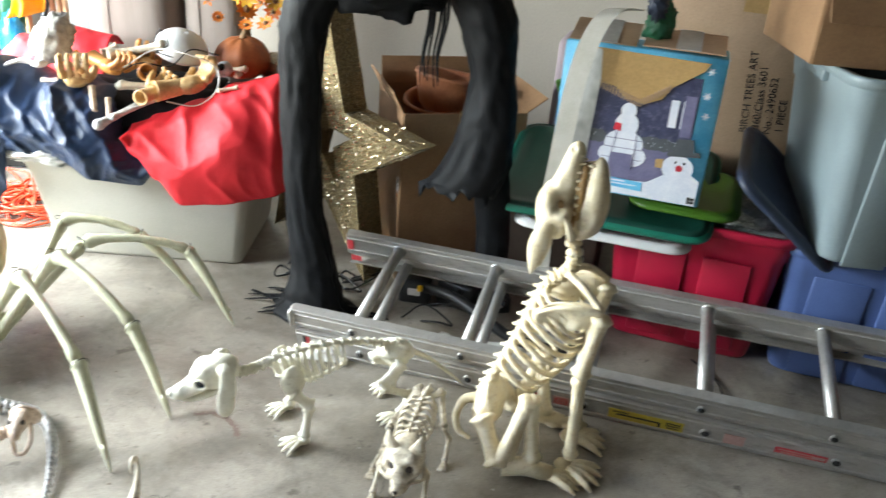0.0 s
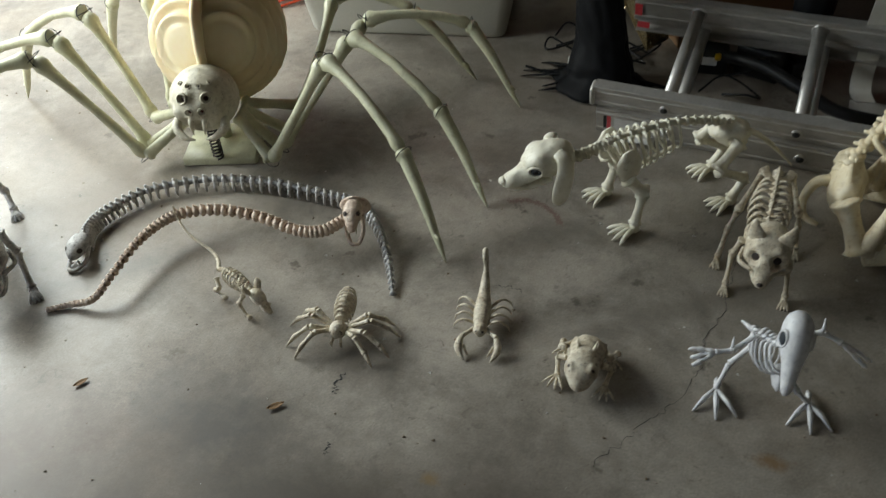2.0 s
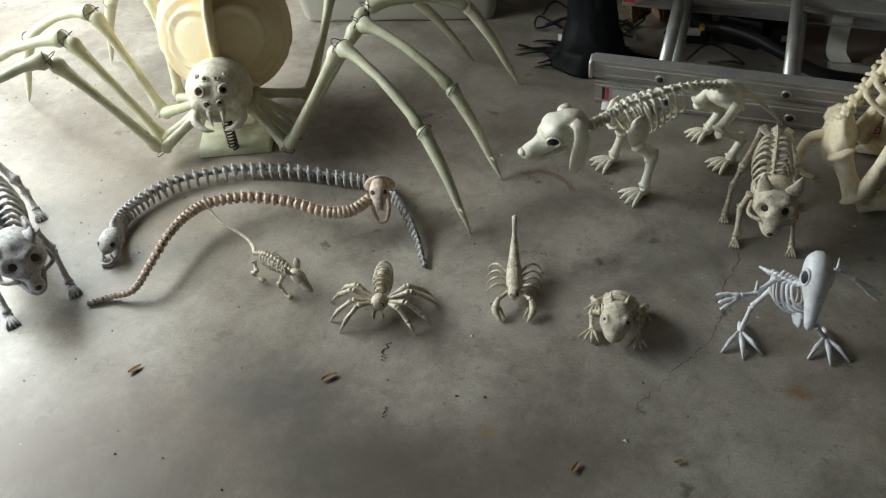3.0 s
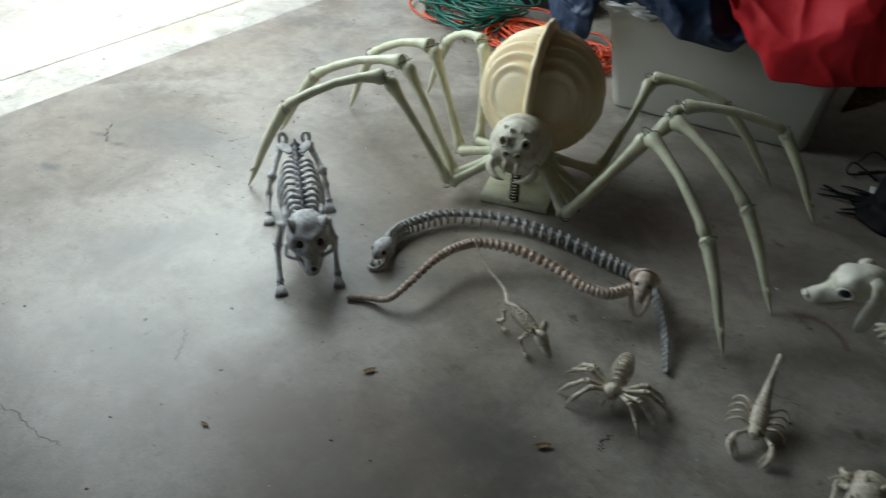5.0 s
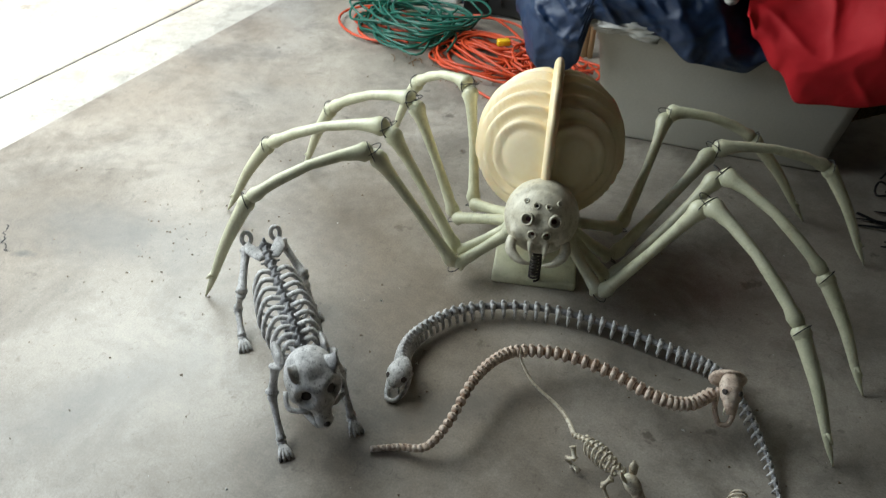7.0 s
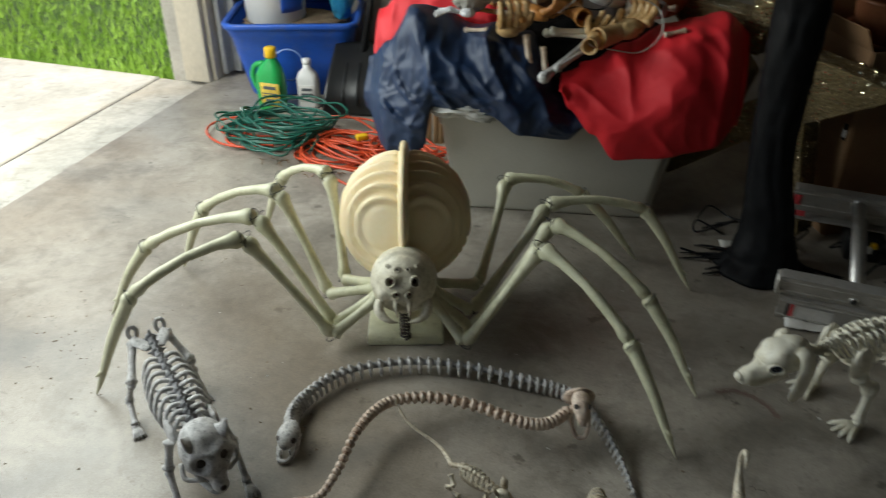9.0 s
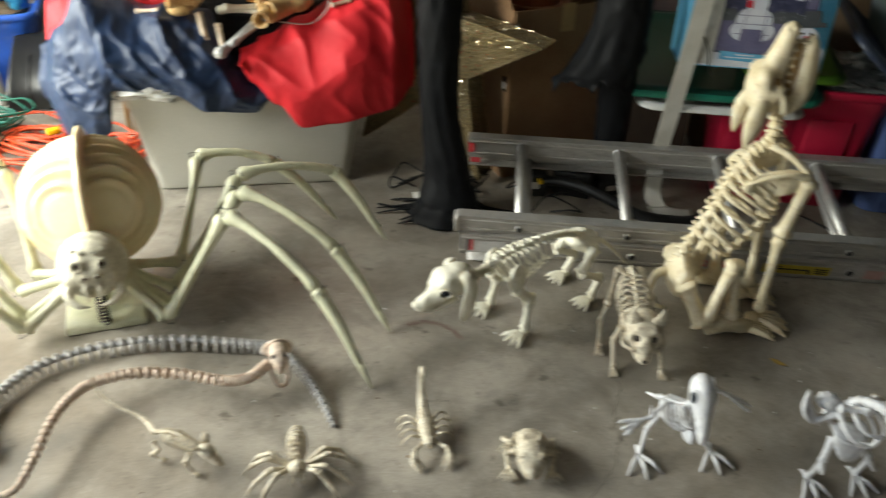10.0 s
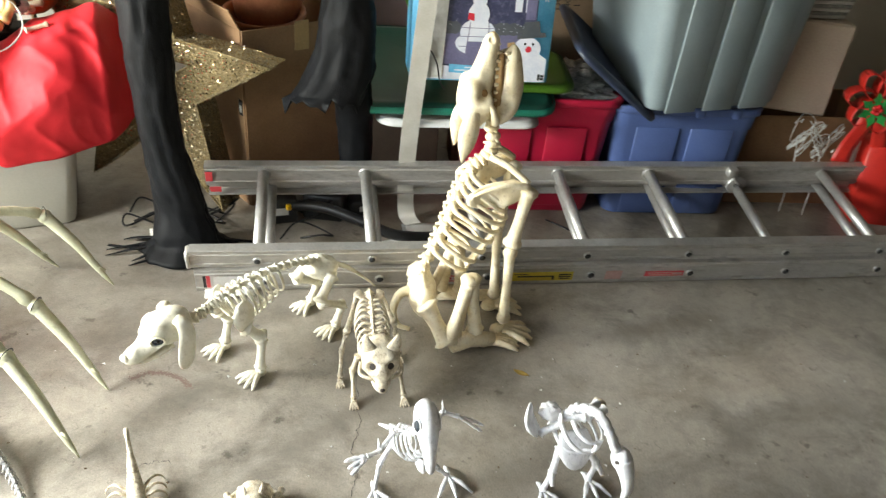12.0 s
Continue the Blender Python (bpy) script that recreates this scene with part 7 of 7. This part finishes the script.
def bow():
    th = thing("christmas_bow", at(1.045, 2.36, 0, -8), "red satin bow with green holly on a red gift box", "bow decoration")
    part("gift_box", rbox(B(), (.16, .14, .285), Matrix.Translation((.10, .05, .1425)), .006), RED_RIBBON, th)
    part("post", tube(B(), [(0, .03, .18), (0, .03, .46)], .008, 8), WHITE_WIRE, th)
    rng = random.Random(5)
    for k in range(7):
        a = radians(-30 + 52 * k)
        c = V(.055 * math.cos(a), 0, .44 + .055 * math.sin(a))

        def fn(u, v, a=a, c=c):
            q = 6.283 * u
            d = V(math.cos(a), 0, math.sin(a))
            p = V(-math.sin(a), 0, math.cos(a))
            return c + d * .050 * math.cos(q) + p * .030 * math.sin(q) + V(0, (v - .5) * .06 - .01 * math.cos(q), 0)
        part("bow_loop", sheet(B(), 18, 3, fn), RED_RIBBON, th, "", True, .002)
    for s in (-1, 1):
        part("bow_tail", sheet(B(), 3, 14, lambda u, v, s=s: V(s * (.012 + .05 * v) + (u - .5) * .055, -.02 - .01 * math.sin(6 * v), .42 - .20 * v)), RED_RIBBON, th, "", True, .002)
    for k in range(7):
        a = radians(51 * k)
        m = Matrix.Translation((-.015, -.045, .42)) @ Matrix.Rotation(radians(90), 4, "X") @ Matrix.Rotation(a, 4, "Z") @ Matrix.Rotation(radians(-16), 4, "Y")
        part("holly_leaf", poly(B(), [(.008, 0), (.020, .012), (.028, .008), (.038, .016), (.048, .008), (.066, 0), (.048, -.008), (.038, -.016), (.028, -.008), (.020, -.012)], .0018, m), HOLLY, th, smooth=False)
    for k in range(5):
        part("holly_berry", ball(B(), (-.015 + .011 * math.cos(k * 1.256), -.055, .42 + .011 * math.sin(k * 1.256)), .0085, None, 10, 7), BERRY, th)


bow()
rng = random.Random(15)
for k in range(2):
    th = thing("wire_frame_ornament", at(.855 + .075 * k, 2.40 - .02 * k, 0, 20 * k), "white wire ornament frame with tangled lights", "wire ornament", "wire ornaments")
    part("stem", tube(B(), [(0, 0, .0), (.004, 0, .12), (0, .004, .22)], .0025, 6), WHITE_WIRE, th)
    for i in range(6):
        a = rng.uniform(0, 6.28)
        c = V(.02 * math.cos(a), .01, .275 + .03 * math.sin(a))
        part("wire_strand", tube(B(), spl([(0, .004, .22), c + V(.045 * math.cos(a), .0, .03), c + V(.055 * math.cos(a + .8), .02 * math.sin(a), .055), c + V(.04 * math.cos(a + 2), 0, .0), c + V(.05 * math.cos(a + 3), .01, -.045), c], 6), .0017, 5), WHITE_WIRE, th)
    for i in range(8):
        p = V(rng.uniform(-.05, .05), rng.uniform(-.01, .02), rng.uniform(.20, .34))
        part("bulb", tube(B(), [p, p + V(.004, -.004, .014)], [.0034, .0012], 6), WHITE_WIRE, th)

# clutter on the floor behind the ladder
wire("vacuum_hose", [(-.86, 2.17, .05), (-.72, 2.12, .075), (-.60, 2.08, .055), (-.50, 2.06, .025), (-.40, 2.06, .020), (-.33, 2.09, .018), (-.30, 2.15, .018)], .017, BLACK_RUBBER, "black corrugated hose lying on the floor", None, "hose")
for x, y, s, r in ((-.86, 2.18, (.10, .09, .08), 15), (-.72, 2.22, (.13, .10, .09), -10), (-.62, 2.25, (.09, .10, .06), 30)):
    th = thing("black_device", at(x, y, 0, r), "black plastic adapter box among cables on the floor", "device", "black devices")
    part("case", rbox(B(), s, Matrix.Translation((0, 0, s[2] / 2)), .01, 2), DARK_PL, th)
    part("label", rbox(B(), (s[0] * .4, .001, s[2] * .3), Matrix.Translation((0, -s[1] / 2 - .001, s[2] * .55)), 0), STICK_WHITE, th, smooth=False)
    part("plug", rbox(B(), (.016, .02, .016), Matrix.Translation((s[0] * .2, -s[1] / 2 - .01, s[2] * .8)), .003), YELLOW_PL if r == 15 else DARK_PL, th)
for k, (x, y, w, d, r) in enumerate(((-.52, 2.02, .16, .05, 24), (-.40, 2.12, .14, .10, 8), (-.66, 1.98, .10, .05, -16), (-.93, 1.735, .13, .05, 12), (-1.17, 2.05, .12, .06, 20))):
    ob = tagged(part("paper_scrap", sheet(B(), 8, 6, lambda u, v, w=w, d=d, k=k: V(w * (u - .5), d * (v - .5), .004 + .010 * abs(ns((u, v, k), 2.5)))), PAPER, None, "", True, .0008), "torn white paper scrap on the floor", "paper", "paper scraps")
    ob.matrix_basis = at(x, y, .002, r)
for i in range(9):
    a = rng.uniform(0, 6.28)
    x, y = -1.10 + rng.uniform(-.20, .35), 2.08 + rng.uniform(-.06, .10)
    wire("tangled_cable", [(x, y, .006), (x + .08 * math.cos(a), y + .03 * math.sin(a), .03), (x + .10 * math.cos(a + 1), y + .05 * math.sin(a + 1), .012), (x + .04 * math.cos(a + 2.5), y + .05, .035), (x - .06, y + .02 * math.sin(a), .006)], .0032, BLACK_RUBBER, "tangled black cable on the floor", None, "cable")
wire("black_cable", [(.00, 2.24, .006), (.08, 2.16, .006), (.13, 2.04, .010), (.27, 1.985, .012), (.40, 1.985, .012), (.52, 1.99, .012), (.56, 2.02, .006)], .0032, BLACK_RUBBER, "thin black cable lying across the floor", None, "cable")
wire("black_cable", [(-.44, 2.12, .62), (-.40, 2.115, .56), (-.385, 2.12, .50), (-.37, 2.14, .47)], .0025, BLACK_RUBBER, "thin black cord hanging over the strap", None, "cable")

# ---- by the door ----
DF = at(-3.1, 2.36, 0, 30)
tote("blue_recycling_tub", DF @ Matrix.Translation((.025, .20, 0)), "bright blue plastic tub holding a bucket and bags", .40, .30, .53, .40, .325, TUB_BLUE, .05, .016, 0, False)
bm = lathe(B(), [(.060, 0), (.066, 0), (.066, .002), (.060, .002)], 30, Matrix.Translation((.01, -.032, .165)) @ Matrix.Rotation(radians(80), 4, "X"), cap=False)
ob = tagged(part("printed_ring", bm, mat("faded_pale_blue_print", (.16, .26, .52), (.10, .18, .45), .5)), "faded white ring printed on the blue tub", "print")
ob.matrix_basis = DF
ob = tagged(part("potting_soil", shaped((0, 0, 0), (.22, .15, .03), lambda d: 1 + .3 * ns(d, 6)), SOIL), "dry soil and debris in the blue tub", "soil")
ob.matrix_basis = DF @ Matrix.Translation((.03, .20, .285))


def bucket():
    th = thing("white_bucket", DF @ Matrix.Translation((-.055, .18, .300)), "white plastic bucket with a blue label in the tub", "bucket")
    part("body", lathe(B(), [(.118, 0), (.122, .004), (.140, .30), (.146, .305), (.146, .325), (.134, .325), (.120, .02), (.01, .012)], 36, cap=True), WHITE_PL, th)
    for z in (.27, .29):
        part("ring", lathe(B(), [(.137, z), (.145, z + .002), (.145, z + .008), (.138, z + .010)], 36, cap=False), WHITE_PL, th)
    bm = B()
    sheet(bm, 10, 4, lambda u, v: V((.1255 + .012 * v) * math.cos(radians(-70 + 50 * u)), (.1255 + .012 * v) * math.sin(radians(-70 + 50 * u)), .05 + .10 * v))
    part("label", bm, TUB_BLUE, th, "blue printed label", True, .001)
    bm = B()
    sheet(bm, 10, 4, lambda u, v: V((.1262 + .012 * v) * math.cos(radians(-150 + 60 * u)), (.1262 + .012 * v) * math.sin(radians(-150 + 60 * u)), .10 + .14 * v))
    part("label", bm, STICK_WHITE, th, "faded white label", True, .001)
    part("bail", tube(B(), spl([(.13, -.06, .26), (.09, -.13, .22), (.0, -.155, .19), (-.09, -.13, .22), (-.14, -.05, .27)], 6), .003, 6), STEEL_DARK, th)


bucket()
for nm, x, y, z, r, M, lab in (("soil_bag", .225, .17, .43, (.055, .05, .14), BAG_BLUE, "blue foil bag of potting soil in the tub"), ("soil_bag", .20, .24, .55, (.07, .05, .11), BAG_GREEN, "dark green top of a soil bag in the tub")):
    ob = tagged(part(nm, crumple(B(), (0, 0, 0), r, .12, 2.5, x * 9), M), lab, "bag")
    ob.matrix_basis = DF @ Matrix.Translation((x, y, z))


def green_bottle():
    th = thing("green_bottle", at(-3.095, 2.245, 0, 12) @ Matrix.Scale(1.1, 4), "green plastic garden bottle with a yellow cap and label", "bottle", "bottles")
    o = [(rrect(w, d, r, 5), z, dx, 0) for w, d, r, z, dx in ((.100, .065, .028, 0, 0), (.108, .072, .03, .008, 0), (.110, .074, .032, .10, 0), (.108, .070, .032, .135, 0), (.085, .058, .027, .165, .004), (.050, .044, .02, .188, .010), (.040, .040, .0195, .196, .010), (.038, .038, .0185, .205, .010))]
    part("body", loft(B(), o), GREEN_PL, th)
    part("cap", lathe(B(), [(.021, .203), (.023, .205), (.022, .236), (.019, .240), (.001, .240)], 20, Matrix.Translation((.010, 0, 0))), YELLOW_PL, th, "yellow screw cap")
    part("handle", tube(B(), spl([(-.022, 0, .178), (-.058, 0, .165), (-.072, 0, .125), (-.060, 0, .085), (-.048, 0, .075)], 5), .0105, 9), GREEN_PL, th)
    lb = part("label", rbox(B(), (.076, .002, .088), Matrix.Translation((.012, -.0375, .072)), .0008), LABEL_YEL, th, "yellow printed label")
    bars(lb, Matrix.Translation((.012, -.0386, .072)) @ FRONT, ((0, .026, .05, .012), (0, .004, .06, .004), (0, -.006, .06, .004), (0, -.022, .04, .010)), HAT_GREY)


green_bottle()
th = thing("white_bottle", at(-2.985, 2.345, 0, 24), "white plastic jug with a worn printed label", "bottle", "bottles")
part("body", loft(B(), [(rrect(w, d, r, 5), z) for w, d, r, z in ((.085, .055, .02, 0), (.09, .06, .022, .008), (.09, .06, .022, .12), (.075, .052, .022, .145), (.034, .034, .0165, .165), (.030, .030, .0145, .185))]), WHITE_PL, th)
part("cap", lathe(B(), [(.017, .184), (.018, .186), (.017, .204), (.001, .205)], 16), WHITE_PL, th)
lb = part("label", rbox(B(), (.066, .002, .070), Matrix.Translation((0, -.031, .065)), .0008), STICK_WHITE, th)
bars(lb, Matrix.Translation((0, -.0322, .065)) @ FRONT, ((0, .018, .04, .012), (0, -.006, .05, .016), (0, -.024, .03, .006)), HAT_GREY)
th = thing("spray_nozzle", at(-3.17, 2.13, 0, 50), "small white hose nozzle beside the cords", "nozzle")
part("body", tube(B(), [(0, 0, .016), (.045, 0, .020)], [.016, .012], 10), WHITE_PL, th)
part("trigger", tube(B(), [(.02, 0, .02), (.012, .02, .004)], [.006, .004], 7), WHITE_PL, th)


def scoop():
    th = thing("snow_shovel", at(-2.735, 2.33, 0, 24), "black plastic scoop shovel leaning against the wall", "shovel")

    def fn(u, v):
        x = (u - .5) * (.28 - .05 * v)
        return V(x, .02 + .22 * v - .10 * math.sin(math.pi * v) * (1 - .3 * abs(2 * u - 1)) + .04 * abs(2 * u - 1) ** 2 * -1, .01 + .23 * v)
    bl = part("blade", sheet(B(), 24, 24, fn), DARK_PL, th, "", True, .005)
    for k in range(3):
        part("blade_ridge", tube(B(), [fn(.28 + .22 * k, .18 + .1 * j) + V(0, -.006, 0) for j in range(7)], .004, 6), DARK_PL, bl)
    part("shaft", tube(B(), [(0, .19, .21), (.06, .32, .60), (.14, .52, 1.12)], .014, 9), BLACK_RUBBER, th)
    part("grip", tube(B(), [(.09, .53, 1.13), (.19, .53, 1.13)], .014, 9), BLACK_RUBBER, th)


scoop()
ob = tagged(crease(part("grey_board", poly(B(), [(-.14, 0), (.14, 0), (.18, .62), (.06, .66)], .006, Matrix.Rotation(radians(76), 4, "X")), mat("dark_grey_sheet_plastic", (.15, .155, .16), (.115, .12, .125), .35, 6, 150, .06))), "dark grey plastic sheet leaning on the wall", "plastic sheet")
ob.matrix_basis = at(-2.66, 2.47, .002, 24)


def cord(name, label, cx, cy, rx, ry, loops, r, material, seed, h, spread=.04, ends=()):
    th = thing(name, at(cx, cy), label, "extension cord", "extension cords")
    rng = random.Random(seed)
    pts = []
    ox = oy = 0
    for i in range(loops):
        ox, oy = rng.uniform(-spread, spread), rng.uniform(-spread, spread)
        kx, ky, ph = rng.uniform(.55, 1.1), rng.uniform(.5, 1.1), rng.uniform(0, .8)
        tilt, zz = rng.uniform(-.5, .5), r + h * i / loops
        for k in range(9):
            a = ph + 6.283 * k / 9
            x, y = rx * kx * math.cos(a), ry * ky * math.sin(a)
            pts.append((ox + x * math.cos(tilt) - y * math.sin(tilt), oy + x * math.sin(tilt) + y * math.cos(tilt), max(r, zz + rng.uniform(-.4, 1) * h * .35)))
    q = spl(pts, 5)
    part("cord", tube(B(), q, r, 6), material, th)
    for e in ends:
        part("plug", rbox(B(), (.026, .045, .022), Matrix.Translation(e) @ Matrix.Rotation(rng.uniform(0, 3), 4, "Z"), .005, 2), YELLOW_PL if material is ORANGE_CORD else GREEN_CORD, th)


cord("green_extension_cord", "coiled dark green extension cord heaped on the floor", -2.885, 2.02, .21, .15, 22, .0042, GREEN_CORD, 3, .085, .07, ((.24, .06, .02),))
cord("orange_extension_cord", "tangled orange extension cord heaped on the floor", -2.57, 2.04, .20, .11, 16, .0046, ORANGE_CORD, 9, .045, .09, ((.02, .05, .05),))
cord("orange_extension_cord", "tangled orange extension cord under the green one", -2.96, 2.02, .18, .12, 6, .0046, ORANGE_CORD, 21, .02, .05)
cord("orange_extension_cord", "orange extension cord in a heap beside the tub", -2.33, 2.06, .13, .12, 12, .0046, ORANGE_CORD, 33, .05, .05)
wire("orange_cord_end", [(-2.75, 1.98, .006), (-2.62, 1.90, .006), (-2.48, 1.83, .006), (-2.35, 1.80, .006)], .0046, ORANGE_CORD, "loose end of the orange cord on the floor", None, "cable")
for k in range(22):
    a = rng.uniform(0, 6.28)
    x, y, ln = -2.62 + rng.uniform(-.2, .25), 1.84 + rng.uniform(-.06, .08), rng.uniform(.02, .06)
    wire("dry_twig", [(x, y, .003), (x + ln * .5 * math.cos(a), y + ln * .5 * math.sin(a), .006), (x + ln * math.cos(a + .3), y + ln * math.sin(a + .3), .003)], .0012, LEAF_BROWN, "thin dry twig on the floor", None, "twig", 4)


# ---- bits on the floor ----
def fallen_leaf(x, y, deg, s, material, label):
    ob = tagged(part("fallen_leaf", sheet(B(), 10, 6, lambda u, v: V((u - .5) * s, (v - .5) * s * .42 * math.sin(math.pi * min(1, u * .97 + .03)) ** .8, .003 + .22 * s * (v - .5) ** 2 + .10 * s * (u - .5) ** 2 * 2)), material, None, "", True, .0006), label, "leaf", "fallen leaves")
    ob.matrix_basis = at(x, y, 0, deg)


for x, y, d, s in ((-1.555, .505, 70, .036), (-1.190, .640, 55, .040), (-1.639, .176, 20, .022), (-.700, .640, 80, .030), (-.545, .720, 40, .022), (-.975, .935, 10, .020)):
    fallen_leaf(x, y, d, s * .82, LEAF_BROWN, "small dry brown leaf on the concrete")
fallen_leaf(-.168, 1.439, -30, .040, LEAF_YEL, "yellowed fallen leaf on the concrete")
rng = random.Random(77)
verts, faces = [], []
for k in range(900):
    x, y = rng.uniform(-3.0, .9), rng.uniform(-.3, 1.75)
    if k < 160:
        x, y = rng.gauss(-2.55, .18), rng.gauss(.80, .2)
    s = .0008 + .0035 * rng.random() ** 3
    a = rng.random() * 6.28
    i = len(verts)
    verts += [(x + s * math.cos(a), y + s * math.sin(a), .0004), (x + s * math.cos(a + 2.1), y + s * math.sin(a + 2.1), .0004), (x + 1.3 * s * math.cos(a + 4.2), y + s * math.sin(a + 4.2), .0004), (x, y, .0006 + s * .7)]
    faces += [(i, i + 1, i + 3), (i + 1, i + 2, i + 3), (i + 2, i, i + 3)]
me = bpy.data.meshes.new("grit")
me.from_pydata(verts, [], faces)
me.materials.append(SOIL)
tagged(new("grit", me), "dark grit and crumbs scattered over the concrete", "grit", kind="stuff")
verts, faces = [], []
for k in range(170):
    x, y = rng.uniform(-2.6, 1.0), rng.uniform(.1, 1.72)
    if k < 60:
        x, y = rng.gauss(-.2, .35), rng.gauss(1.2, .25)
    s, a = .0012 + .0042 * rng.random() ** 3, rng.random() * 6.28
    i = len(verts)
    verts += [(x + s * math.cos(a), y + s * math.sin(a), .0004), (x + s * math.cos(a + 1.9), y + .7 * s * math.sin(a + 1.9), .0004), (x + 1.4 * s * math.cos(a + 4.0), y + s * math.sin(a + 4.0), .0004), (x, y, .0006 + s * .6)]
    faces += [(i, i + 1, i + 3), (i + 1, i + 2, i + 3), (i + 2, i, i + 3)]
me = bpy.data.meshes.new("crumbs")
me.from_pydata(verts, [], faces)
me.materials.append(PAPER)
tagged(new("crumbs", me), "pale crumbs and chips scattered over the concrete", "crumbs", kind="stuff")


def crack(pts, w, seed):
    """A hairline crack in the slab, wandering through the points."""
    rng = random.Random(seed)
    q = spl([(x, y, 0) for x, y in pts], 9)
    bm = B()
    prev = None
    for i, p in enumerate(q):
        d = (q[min(i + 1, len(q) - 1)] - q[max(i - 1, 0)]).normalized()
        s = V(-d.y, d.x, 0)
        o = s * rng.uniform(-.006, .006)
        ww = w * rng.uniform(.3, 1.2)
        a, b = bm.verts.new(p + o + s * ww + V(0, 0, .0006)), bm.verts.new(p + o - s * ww + V(0, 0, .0006))
        if prev:
            bm.faces.new((prev[0], a, b, prev[1]))
        prev = (a, b)
    ob = part("floor_crack", bm, HOLE, None, "thin dark crack in the concrete floor", smooth=False)
    tagged(ob, kind="structure")


crack(((-.575, 1.46), (-.560, 1.33), (-.550, 1.257), (-.560, 1.16), (-.548, 1.08), (-.566, .98), (-.600, .90), (-.640, .80)), .0006, 2)
crack(((-2.25, -.22), (-2.096, -.16), (-2.035, -.116), (-1.978, -.123), (-1.914, -.096), (-1.831, -.078), (-1.76, -.05)), .0008, 6)
crack(((-1.909, .276), (-1.866, .241), (-1.831, .211)), .0008, 9)
crack(((-1.124, .765), (-1.122, .735), (-1.112, .715)), .0024, 12)
crack(((-1.056, .625), (-1.050, .600)), .0018, 14)
crack(((-.985, 1.10), (-.955, 1.115), (-.925, 1.118)), .0010, 15)
crack(((-2.90, .52), (-2.84, .48), (-2.80, .47)), .0022, 17)


def smear(pts, w, material, label, seed):
    """A thin worn mark rubbed into the concrete, broken up along its length."""
    rng = random.Random(seed)
    q = spl([(x, y, 0) for x, y in pts], 10)
    for i, p in enumerate(q):
        for k in range(16):
            c = p + V(rng.gauss(0, w), rng.gauss(0, w), .0005 + .00001 * k)
            r = rng.uniform(.0008, .0028)
            a = rng.random() * 6.28
            SMEAR.append((c, r, a))


SMEAR = []
smear(((-1.085, 1.372), (-1.045, 1.395), (-1.00, 1.392), (-.965, 1.372), (-.945, 1.350)), .004, None, "", 4)
verts, faces = [], []
for c, r, a in SMEAR:
    i = len(verts)
    verts += [(c.x + r * math.cos(a + q), c.y + r * math.sin(a + q) * .6, c.z) for q in (0, 1.05, 2.1, 3.14, 4.2, 5.25)]
    faces.append(tuple(range(i, i + 6)))
me = bpy.data.meshes.new("red_chalk_mark")
me.from_pydata(verts, [], faces)
me.materials.append(mat("faded_red_chalk", (.27, .190, .165), (.24, .175, .15), .9, 60, 400, 0))
tagged(new("red_chalk_mark", me), "faded red chalk smear on the concrete floor", "chalk mark", kind="stuff")
